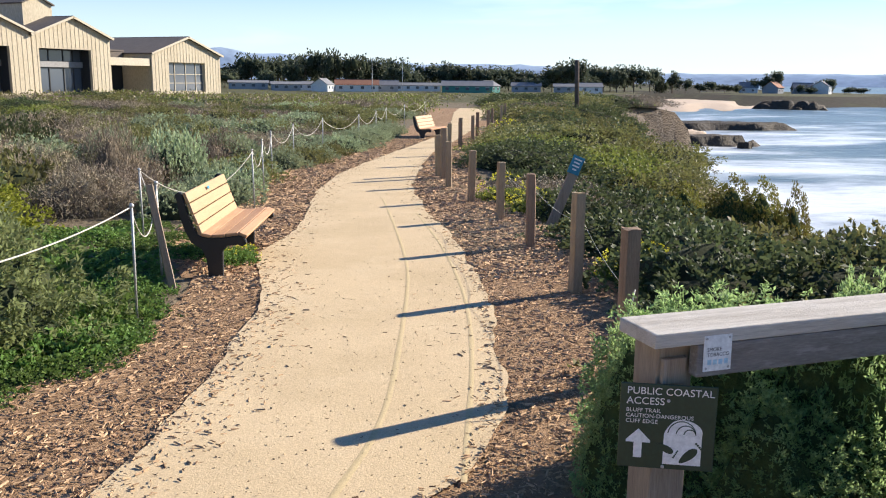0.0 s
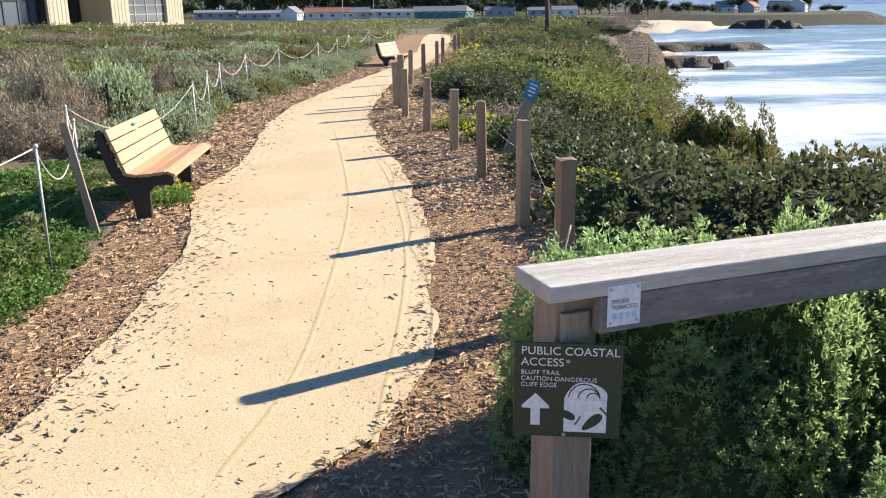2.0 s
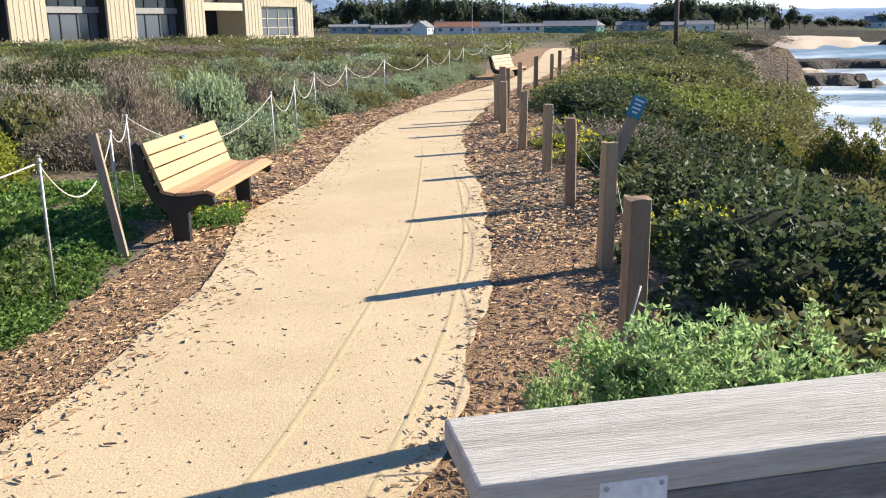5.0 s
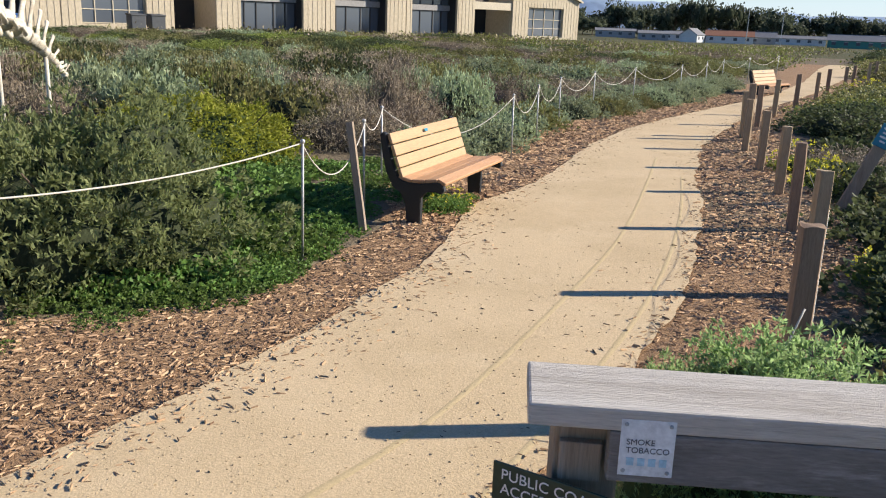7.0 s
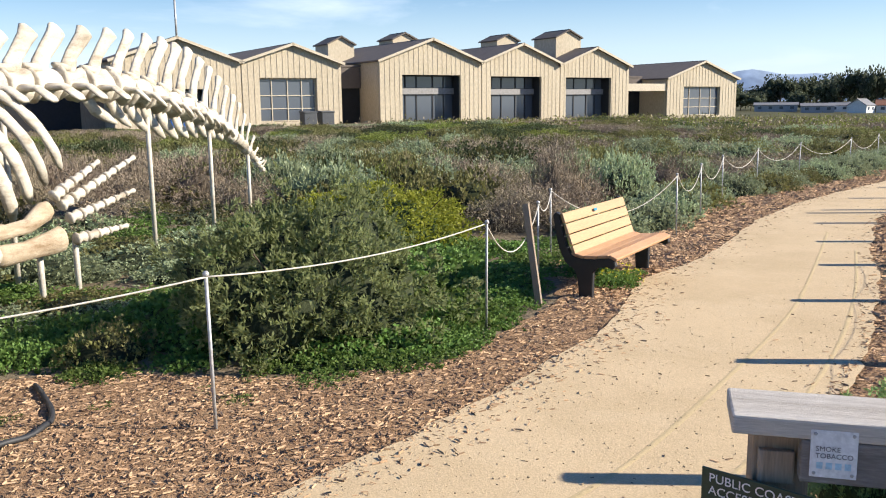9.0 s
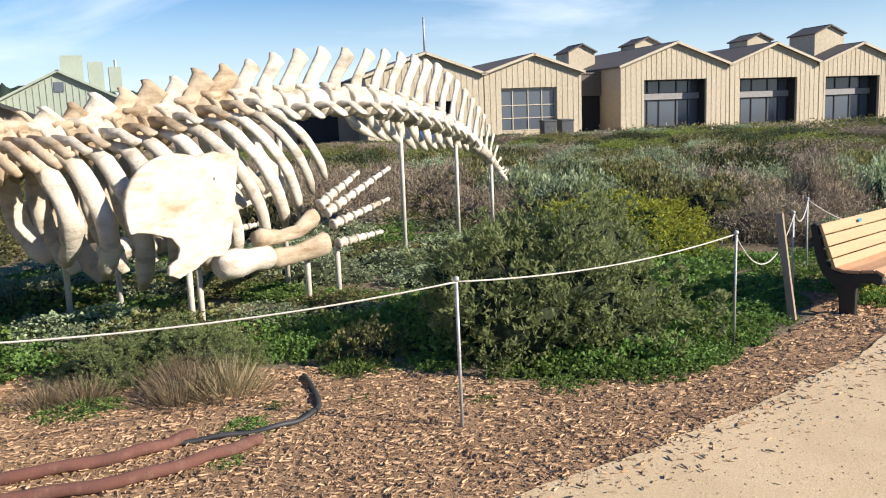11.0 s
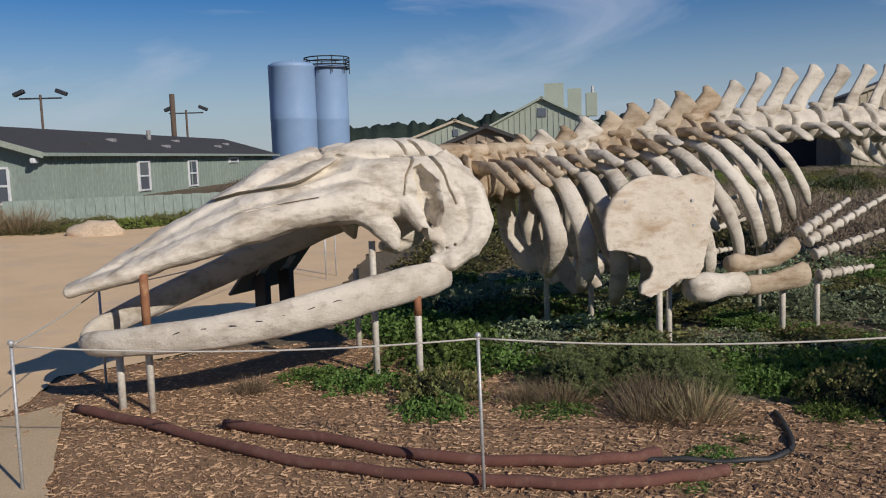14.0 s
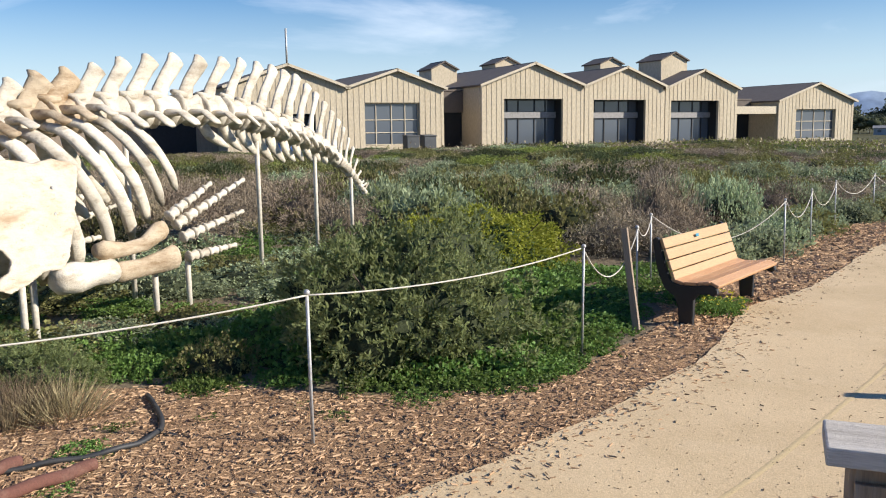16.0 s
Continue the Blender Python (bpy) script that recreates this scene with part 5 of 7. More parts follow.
for sd in (-1, 1):
    shear = lambda q: (q[0] + 0.14 * max(0.0, 2.3 - q[1]), q[1], q[2])
    for pts, rad, ref in (
        ([(0.04, -0.35, 1.345), (0.086, 0.146, 1.562), (0.333, 0.564, 1.636), (0.437, 0.807, 1.666), (0.453, 0.971, 1.721), (0.440, 1.175, 1.785), (0.333, 1.305, 1.880)], [(0.10, 0.010), (0.13, 0.015), (0.16, 0.020), (0.18, 0.026), (0.20, 0.034), (0.22, 0.060), (0.12, 0.035)], (0, 0, 1)),
        ([(0.289, -0.003, 1.378), (0.453, 0.348, 1.470), (0.547, 0.712, 1.530), (0.611, 0.960, 1.566)], [(0.03, 0.006), (0.05, 0.009), (0.05, 0.009), (0.03, 0.005)], (0, 0, 1)),
        ([(0.300, 1.690, 2.000), (0.472, 1.738, 1.947), (0.596, 1.783, 1.842), (0.669, 1.696, 1.712), (0.679, 1.665, 1.549)], [(0.014, 0.10), (0.016, 0.10), (0.014, 0.09), (0.010, 0.08), (0.007, 0.06)], (1, 0, 0.2)),
        ([(0.380, 1.800, 2.000), (0.492, 1.866, 1.944), (0.678, 2.013, 1.732), (0.756, 2.102, 1.458)], [(0.016, 0.10), (0.020, 0.12), (0.018, 0.12), (0.012, 0.08)], (1, 0, 0.2)),
        ([(0.690, 1.800, 1.790), (0.716, 1.855, 1.640), (0.747, 1.900, 1.450), (0.719, 1.905, 1.270)], [(0.045, 0.10), (0.10, 0.20), (0.11, 0.24), (0.06, 0.18)], (1, 0, 0)),
        ([(0.600, 1.640, 1.080), (0.720, 1.650, 1.180), (0.740, 1.670, 1.290)], [(0.050, 0.16), (0.045, 0.16), (0.018, 0.10)], (1, 0, 0)),
        ([(0.640, 1.790, 1.040), (0.740, 1.800, 1.160), (0.780, 1.810, 1.280)], [(0.055, 0.16), (0.055, 0.16), (0.022, 0.10)], (1, 0, 0)),
        ([(0.740, 2.000, 1.104), (0.860, 2.030, 1.104)], [(0.014, 0.014), (0.014, 0.014)], (0, 0, 1)),
        ([(0.740, 2.060, 1.125), (0.860, 2.080, 1.125)], [(0.014, 0.014), (0.014, 0.014)], (0, 0, 1)),
    ):
        pts = [(sd * x, y, z) for x, y, z in pts]
        cut = link("cutter", loft(bmesh.new(), [shear(q) for q in curve_points(pts, 9)], [tuple(np.array(rad[0]) * 0 + [np.interp(u, np.linspace(0, 1, len(rad)), [w[0] for w in rad]), np.interp(u, np.linspace(0, 1, len(rad)), [w[1] for w in rad])]) for u in np.linspace(0, 1, 9)], 10, None, ref, 0.30, sd), M["bone"])
        cut.parent = whale
        fix = bmesh.new()
        fix.from_mesh(cut.data)
        bmesh.ops.recalc_face_normals(fix, faces=fix.faces)
        fix.to_mesh(cut.data)
        fix.free()
        bo = skull.modifiers.new("hollow", "BOOLEAN")
        bo.operation, bo.object, bo.solver = "DIFFERENCE", cut, "FAST"
        cutters.append(cut)
bpy.context.view_layer.update()
carved = bpy.data.meshes.new_from_object(skull.evaluated_get(bpy.context.evaluated_depsgraph_get()))
skull.modifiers.clear()
skull.data = carved
carved.polygons.foreach_set("use_smooth", [True] * len(carved.polygons))
for cut in cutters:
    bpy.data.objects.remove(cut)
for s in (-1, 1):
    lift = 0.20 if s < 0 else 0.0
    jaw = [(s * 0.10, -0.80, 0.57), (s * 0.28, -0.70, 0.57), (s * 0.55, -0.30, 0.60), (s * 0.80, 0.3, 0.66), (s * 0.90, 0.9, 0.75), (s * 0.88, 1.45, 0.83), (s * 0.80, 1.8, 0.86), (s * 0.76, 2.02, 0.86)]
    part("jaw_bone", loft(bmesh.new(), curve_points([(x + 0.14 * max(0.0, 2.3 - y), y, z + lift * (y + 0.8)) for x, y, z in jaw], 22), [(a, b) for a, b in zip(np.interp(np.linspace(0, 1, 22), [0, 0.1, 0.5, 0.85, 1], [0.05, 0.06, 0.068, 0.075, 0.045]), np.interp(np.linspace(0, 1, 22), [0, 0.06, 0.3, 0.6, 0.9, 1], [0.05, 0.085, 0.115, 0.145, 0.145, 0.08]))], 14, None, (0, 0, 1), 0.05, s), M["bone"], whale, "long bowed lower jaw bone", True)

near_jaw = [o for o in whale.children if o.name.startswith("jaw_bone")][-1]
# Raised dark slivers paint the shade inside slits along the jaw.
for k in range(8):
    y = -0.15 + 0.19 * k
    x, z = float(np.interp(y, [-0.3, 0.3, 0.9, 1.45], [0.55, 0.80, 0.90, 0.88])) + 0.14 * (2.3 - y), float(np.interp(y, [-0.3, 0.3, 0.9, 1.45], [0.60, 0.66, 0.75, 0.83]))
    c = [(x + 0.080 - 0.004 * j, y + 0.022 * j - 0.04, z + 0.035 + 0.008 * math.sin(j * 0.8 + k)) for j in range(5)]
    part("jaw_slit", loft(bmesh.new(), c, [0.0015, 0.004, 0.005, 0.004, 0.0015], 6), M["slit_shade"], near_jaw, "dark sliver painted as the shade in a bone slit")

POLES = [(-5.66, 1.69, 0.74, "r"), (-5.98, 1.42, 1.18, ""), (-5.90, -0.36, 1.05, "R"), (-6.10, -0.57, 0.50, ""), (-7.03, 3.55, 1.62, ""), (-5.76, 4.04, 0.66, ""), (-5.80, 4.17, 0.62, ""), (-5.72, 5.41, 0.55, ""), (-5.78, 5.89, 0.55, ""), (-6.74, 8.05, 1.85, ""), (-7.07, 9.63, 1.58, ""), (-7.32, 10.85, 1.10, ""), (-7.25, 1.6, 0.8, ""), (-7.25, 4.2, 0.66, ""), (-6.62, 5.9, 1.9, "")]
for x, y, h, kind in POLES:
    bm = loft(bmesh.new(), [(x - BX, y, -0.1), (x - BX, y, h * 0.5), (x - BX, y, h)], 0.029 if kind != "R" else 0.027, 10)
    pl = part("support_pole", bm, M["pole"], whale, "cream painted steel support pole", True)
    if kind:
        q = 0.55 if kind == "R" else 0.80
        sub = loft(bmesh.new(), [(x - BX, y, h * q), (x - BX, y, h + 0.01)], 0.032, 10)
        part("collar", sub, M["rust"], pl, "rusted upper sleeve", True)


# ---- hoses on the mulch ----
def hose(name, pts, r, mat, label, n=40):
    c = [(p[0], p[1], r * 0.9 + 0.012 + 0.006 * math.sin(k * 0.9)) for k, p in enumerate(curve_points(pts, n))]
    return tagged(link(name, loft(bmesh.new(), c, r, 10, None, (0, 0, 1), 0.06), M[mat], True), label, "hose")


hose("fire_hose", [(-6.13, -0.89), (-5.47, -0.39), (-4.48, 0.26), (-3.9, 0.83), (-3.49, 1.37), (-3.2, 1.85), (-3.1, 2.3), (-3.06, 2.62)], 0.036, "hose_red", "dusty red hose lying on the mulch", 60)
hose("fire_hose", [(-5.23, 0.1), (-4.64, 0.65), (-3.98, 1.21), (-3.62, 1.79), (-3.48, 2.2), (-3.47, 2.45)], 0.036, "hose_red", "dusty red hose lying on the mulch", 40)
hose("black_hose", [(-3.55, 2.2), (-3.36, 2.5), (-3.17, 2.85), (-3.18, 3.15), (-3.4, 3.38), (-3.85, 3.66)], 0.017, "hose_black", "black rubber hose curled on the mulch", 40)


# ---- the research building: a row of gabled wings ----
FU = Vector((math.cos(radians(55)), math.sin(radians(55)), 0))
FACADE = Matrix(((FU.x, -FU.y, 0, -27.5), (FU.y, FU.x, 0, 54.2), (0, 0, 1, 0.35), (0, 0, 0, 1)))


def prism(s0, s1, eave, apex, y0, y1, thick=0.0, over=0.0):
    """A gabled block in the facade's own space."""
    bm = bmesh.new()
    mid = (s0 + s1) / 2
    ring = [(s0, 0), (s1, 0), (s1, eave), (mid, apex), (s0, eave)]
    a = [bm.verts.new((x, y0, z)) for x, z in ring]
    b = [bm.verts.new((x, y1, z)) for x, z in ring]
    bm.faces.new(a)
    bm.faces.new(b[::-1])
    for k in range(5):
        bm.faces.new((a[k], b[k], b[(k + 1) % 5], a[(k + 1) % 5]))
    bmesh.ops.recalc_face_normals(bm, faces=bm.faces)
    return bm


def gable_front(s0, s1, eave, apex, hole, y):
    """A gable wall 0.25 thick with one rectangular opening (x0, x1, z1) that reaches the ground."""
    mid = (s0 + s1) / 2
    x0, x1, zb, zt = hole
    made = []

    def slab(pts):
        bm = bmesh.new()
        made.append(bm)
        f = bm.faces.new([bm.verts.new((x, y, z)) for x, z in pts])
        ex = bmesh.ops.extrude_face_region(bm, geom=[f])
        bmesh.ops.translate(bm, verts=[v for v in ex["geom"] if isinstance(v, bmesh.types.BMVert)], vec=(0, 0.25, 0))
        bmesh.ops.recalc_face_normals(bm, faces=bm.faces)

    rise = lambda x: eave + (apex - eave) * (1 - abs(x - mid) / ((s1 - s0) / 2))
    slab([(s0, 0), (x0, 0), (x0, rise(x0)), (s0, eave)])
    slab([(x1, 0), (s1, 0), (s1, eave), (x1, rise(x1))])
    top = [(x0, zt), (x1, zt), (x1, rise(x1))] + ([(mid, apex)] if x0 < mid < x1 else []) + [(x0, rise(x0))]
    slab(top)
    if zb > 0:
        slab([(x0, 0), (x1, 0), (x1, zb), (x0, zb)])
    return made


def wing(s0, s1, eave, apex, hole, front=0.0, depth=13.0, label="", spandrel=True, cols=(0.17, 0.36, 0.64, 0.83), deep=0.9):
    w = thing("gabled_wing", label, "building", FACADE, "gabled building wings")
    x0, x1, zb, zt = hole
    mid = (s0 + s1) / 2
    for piece in gable_front(s0, s1, eave, apex, hole, front):
        part("front_wall", piece, M["siding"], w)
    for s in (s0 + 0.1, s1 - 0.1):
        part("side_wall", boxed((0.2, depth - 0.3, eave - 0.02), (s, front + 0.28 + (depth - 0.3) / 2, eave / 2)), M["siding"], w)
    part("back_wall", boxed((s1 - s0 - 0.5, 0.2, eave), (mid, front + depth - 0.2, eave / 2)), M["siding"], w)
    # two roof slopes with thickness and overhang
    half, rise = (s1 - s0) / 2, apex - eave
    ang = math.atan2(rise, half)
    ln = math.hypot(half, rise) + 0.28
    for sg in (-1, 1):
        c = (mid + sg * (half + 0.12) / 2, front + depth / 2 - 0.12, eave + rise / 2 + 0.02)
        part("roof_slope", boxed((ln, depth + 0.3, 0.14), c, Matrix.Rotation(sg * ang, 3, "Y"), 0.02), M["shingle"], w)
        part("rake_trim", boxed((ln, 0.05, 0.17), (c[0], front - 0.30, c[2] - 0.01), Matrix.Rotation(sg * ang, 3, "Y")), M["siding_trim"], w)
    # battens
    k = s0 + 0.06
    while k < s1:
        top = eave + rise * (1 - abs(k - mid) / half) - 0.12
        lo = zt if x0 - 0.05 < k < x1 + 0.05 else 0.0
        part("batten", boxed((0.055, 0.022, top - lo), (k, front - 0.011, (top + lo) / 2)), M["siding"], w)
        k += 0.40
    # recessed glazing
    gy = front + 0.25 + deep
    for s, wid in ((x0, 0), (x1, 0)):
        if deep > 0.2:
            part("reveal", boxed((0.12, deep, zt - zb), (s + (0.06 if s == x1 else -0.06), front + 0.25 + deep / 2, (zt + zb) / 2)), M["dark_frame"], w)
    if deep > 0.2:
        part("soffit", boxed((x1 - x0, deep, 0.1), ((x0 + x1) / 2, front + 0.25 + deep / 2, zt + 0.06)), M["dark_frame"], w)
    tall = zt - zb
    # The unlit room behind the glass is a board painted near black.
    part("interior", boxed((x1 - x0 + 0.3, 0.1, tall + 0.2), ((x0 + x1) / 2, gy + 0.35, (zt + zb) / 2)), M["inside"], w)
    bars = [zb + 0.05, zb + tall * 0.30, zb + tall * 0.60, zt - 0.05] if not spandrel else [zb + 0.05, zb + tall * 0.58, zb + tall * 0.72, zt - 0.05]
    edges = [0.0, *cols, 1.0]
    if spandrel:
        part("spandrel", boxed((x1 - x0, 0.12, tall * 0.13), ((x0 + x1) / 2, gy - 0.12, zb + tall * 0.655)), M["grey_panel"], w, "grey band across the glazing")
    for a, b in zip(edges, edges[1:]):
        for z0, z1 in ((bars[0], bars[1]), (bars[2], bars[3])) if spandrel else ((bars[0], bars[2]), (bars[2], bars[3])):
            xa, xb = x0 + (x1 - x0) * a, x0 + (x1 - x0) * b
            part("pane", boxed((xb - xa - 0.08, 0.03, z1 - z0 - 0.06), ((xa + xb) / 2, gy, (z0 + z1) / 2)), M["glass"], w)
    for a in edges:
        part("mullion", boxed((0.08 if spandrel else 0.055, 0.09, tall), (min(max(x0 + (x1 - x0) * a, x0 + 0.04), x1 - 0.04), gy - 0.03, (zt + zb) / 2)), M["dark_frame"] if spandrel else M["siding_trim"], w)
    for z in bars:
        part("transom", boxed((x1 - x0, 0.085, 0.08 if spandrel else 0.055), ((x0 + x1) / 2, gy - 0.032, z)), M["dark_frame"] if spandrel else M["siding_trim"], w)
    return w


def cupola(s, y, wid, base, eave, apex, w):
    part("cupola", prism(s - wid / 2, s + wid / 2, eave - base, apex - base, y, y + wid * 1.1), M["siding"], w).matrix_basis = pose(0, 0, base)
    half, rise = wid / 2, apex - eave
    ang, ln = math.atan2(rise, half), math.hypot(half, rise) + 0.2
    for sg in (-1, 1):
        part("cupola_roof", boxed((ln, wid * 1.1 + 0.4, 0.10), (s + sg * (half + 0.08) / 2, y + wid * 0.55, eave + rise / 2 + 0.05), Matrix.Rotation(sg * ang, 3, "Y")), M["shingle"], w)


TALL = "tan board-and-batten gabled wing with tall dark glazing"
w1 = wing(0.0, 8.7, 4.55, 6.12, (1.85, 6.85, 0.25, 3.60), label=TALL)
w2 = wing(8.74, 16.35, 4.55, 5.98, (9.6, 14.5, 0.2, 3.54), label=TALL)
w3 = wing(16.39, 23.9, 4.45, 5.88, (17.0, 21.9, 0.2, 3.50), label=TALL)
w4 = wing(28.5, 37.6, 3.48, 4.98, (30.6, 35.4, 0.2, 2.78), label="lower tan gabled wing with a pale-framed window", spandrel=False, deep=0.05, cols=(0.2, 0.5, 0.78))
w0 = wing(-10.0, -2.95, 4.30, 5.48, (-8.8, -4.8, 0.45, 3.32), label="tan gabled wing with a large divided window", spandrel=False, deep=0.05, cols=(0.22, 0.5, 0.75))
wm = wing(-18.0, -10.04, 4.30, 5.68, (-15.6, -12.2, 0.1, 2.6), label="grey-tan gabled wing with a dark open bay", deep=1.4)
for s, y, wid, base, ev, ap, w in ((0.4, 7.0, 2.2, 4.3, 6.1, 6.65, w1), (6.6, 8.0, 2.2, 4.4, 6.7, 7.2, w1), (17.0, 8.0, 2.3, 4.4, 6.9, 7.4, w3), (19.4, 2.6, 2.7, 4.6, 6.85, 7.45, w3)):
    cupola(s, y, wid, base, ev, ap, w)
# entrances set back between the wings
for s0, s1, top, back, canopy in ((-2.90, -0.05, 4.2, 3.2, None), (23.95, 28.45, 3.6, 3.4, 2.72)):
    e = thing("entrance_recess", "dark recessed entrance between tan gabled wings", "entrance", FACADE)
    mid, wid = (s0 + s1) / 2, s1 - s0
    # Shade of the recess is put into a near-black back wall.
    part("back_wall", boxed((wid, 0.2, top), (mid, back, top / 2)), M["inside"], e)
    part("lintel", boxed((wid, 0.2, top - 2.7), (mid, back - 0.25, 2.7 + (top - 2.7) / 2)), M["shingle"], e)
    part("roof", boxed((wid, 6.0, 0.14), (mid, back + 2.6, top + 0.1)), M["shingle"], e)
    if canopy:
        part("canopy", boxed((wid, 1.6, 0.62), (mid, 0.9, canopy)), M["siding_trim"], e, "pale canopy board")
        for k in range(3):
            part("pane", boxed((0.62, 0.04, 1.9), (s0 + 0.5 + 0.68 * k, back - 0.2, 1.15)), M["glass"], e)
            part("mullion", boxed((0.06, 0.06, 2.2), (s0 + 0.16 + 0.68 * k, back - 0.22, 1.1)), M["white_frame"], e)
vent = thing("vent_pipe", "thin grey vent pipe above the roof", "pipe", FACADE)
part("pipe", loft(bmesh.new(), [(-13.9, 0.3, 5.6), (-13.9, 0.3, 8.0)], 0.07, 8), M["steel"], vent, "", True)
for s, y, mat, nm, lb in ((-6.4, -2.2, "bin_grey", "wheeled_bin", "dark grey wheeled bin by the building"), (-4.9, -1.6, "bin_grey", "wheeled_bin", "dark grey wheeled bin by the building"), (-13.9, -0.9, "bin_blue", "equipment_tub", "blue plastic tub in the open bay")):
    b = thing(nm, lb, "bin", FACADE @ pose(s, y, 0.0))
    part("body", boxed((0.9 if nm == "wheeled_bin" else 2.2, 0.8, 1.05 if nm == "wheeled_bin" else 0.7), (0, 0, 0.52), None, 0.05), M[mat], b)
    part("lid", boxed((0.96 if nm == "wheeled_bin" else 2.26, 0.88, 0.10), (0, 0, 1.08 if nm == "wheeled_bin" else 0.9), Matrix.Rotation(0.06, 3, "X"), 0.03), M[mat], b)
low = thing("low_shed", "dark weathered shed wall behind the skeleton", "shed", FACADE @ pose(-24, 3, 0))
part("wall", boxed((12.4, 6.0, 3.0), (0, 3.0, 1.5)), M["grey_post"], low)
part("roof", boxed((12.9, 6.6, 0.18), (0, 3.0, 3.1), Matrix.Rotation(0.05, 3, "X")), M["dark_shingle"], low)
# A flat near-black panel paints the shade of the shed opening.
part("opening", boxed((4.2, 0.05, 2.3), (2.5, -0.03, 1.2)), M["inside"], low, "near-black panel painted as the shaded shed opening")

# ---- the grey-green cabin, tanks and far sheds ----
CAB = Matrix.Translation((-32.1, -3.1, 0.0)) @ Matrix.Rotation(math.atan2(12.3, -26.4), 4, "Z") @ Matrix.Diagonal((1, -1, 1, 1))
cab = thing("portable_cabin", "long grey-green board cabin with a charcoal shingle roof", "cabin", CAB)
CL = 29.0
part("wall", boxed((CL, 0.16, 2.3), (CL / 2, -0.08, 1.25)), M["green_siding"], cab)
part("back_wall", boxed((CL, 0.16, 2.3), (CL / 2, -7.0, 1.25)), M["green_siding"], cab)
for x in (0.0, CL - 0.16):
    bm = bmesh.new()
    a = [bm.verts.new((x, q, z)) for q, z in ((-0.16, 0.1), (-6.9, 0.1), (-6.9, 2.4), (-3.5, 3.42), (-0.16, 2.4))]
    b = [bm.verts.new((x + 0.16, v.co.y, v.co.z)) for v in a]
    bm.faces.new(a)
    bm.faces.new(b[::-1])
    for k in range(5):
        bm.faces.new((a[k], b[k], b[(k + 1) % 5], a[(k + 1) % 5]))
    bmesh.ops.recalc_face_normals(bm, faces=bm.faces)
    part("end_wall", bm, M["green_siding"], cab)
pitch = math.atan2(1.05, 3.5)
for sg, q in ((-1, -1.6), (1, -5.4)):
    part("roof_slope", boxed((CL + 1.0, 4.05, 0.12), (CL / 2, q, 2.98), Matrix.Rotation(sg * pitch, 3, "X"), 0.01), M["dark_shingle"], cab)
    part("rake_trim", boxed((0.08, 4.05, 0.2), (-0.54, q, 2.96), Matrix.Rotation(sg * pitch, 3, "X")), M["pale_green"], cab)
part("gutter", boxed((CL + 1.0, 0.10, 0.12), (CL / 2, 0.36, 2.40)), M["green_siding"], cab)
for k in range(70):
    part("batten", boxed((0.06, 0.04, 2.25), (0.2 + 0.41 * k, 0.018, 1.24)), M["green_siding"], cab)
for x in (0.08, 13.8):
    part("corner_board", boxed((0.16, 0.06, 2.3), (x, 0.03, 1.22)), M["green_siding"], cab)
for x, wd, z0, z1 in ((8.1, 1.1, 0.85, 2.1), (13.95, 1.15, 0.85, 2.1), (20.5, 1.5, 2.0, 2.22)):
    win = part("window", boxed((wd, 0.05, z1 - z0), (x, 0.03, (z0 + z1) / 2)), M["glass"], cab, "white-framed window")
    for dx in (-wd / 2, wd / 2):
        part("window_frame", boxed((0.12, 0.09, z1 - z0 + 0.1), (x + dx, 0.05, (z0 + z1) / 2)), M["white_frame"], win)
    for z in (z0, z1, (z0 + z1) / 2):
        if z1 - z0 > 0.5 or z != (z0 + z1) / 2:
            part("window_frame", boxed((wd + 0.1, 0.088, 0.07), (x, 0.052, z)), M["white_frame"], win)
win = part("window", boxed((0.05, 0.95, 1.25), (-0.02, -1.75, 1.35)), M["glass"], cab, "white-framed end window")
for q in (-2.22, -1.28):
    part("window_frame", boxed((0.07, 0.08, 1.35), (-0.045, q, 1.35)), M["white_frame"], win)
for z in (0.72, 1.35, 1.98):
    part("window_frame", boxed((0.068, 1.02, 0.08), (-0.047, -1.75, z)), M["white_frame"], win)
part("flood_light", boxed((0.3, 0.2, 0.2), (-0.35, -0.1, 2.2), None, 0.05), M["white_frame"], cab, "white twin flood light")
for x, q, z in ((5.0, -0.9, 2.83), (9.0, -1.8, 3.1), (13.0, -0.9, 2.83), (17.5, -2.2, 3.2), (21.5, -1.2, 2.92), (25, -1.9, 3.12)):
    part("roof_vent", boxed((0.45, 0.35, 0.2), (x, q, z), None, 0.04), M["grey_panel"] if x > 8 else M["dark_shingle"], cab)
part("flue", loft(bmesh.new(), [(14.5, -2.4, 3.1), (14.5, -2.4, 3.75)], 0.12, 8), M["grey_panel"], cab)
fence = thing("board_fence", "low grey-green board fence in front of the cabin", "fence", Matrix.Translation((-26.0, -3.6, 0.1)) @ Matrix.Rotation(radians(88), 4, "Z"))
for k in range(30):
    part("board", boxed((0.262, 0.03, 1.0 + 0.02 * math.sin(k * 3.1)), (0.27 * k, 0.012 * (k % 2), 0.42), None, 0.004), M["green_siding"], fence)
part("fence_rail", boxed((8.2, 0.04, 0.08), (4.0, 0.05, 0.75)), M["green_siding"], fence)

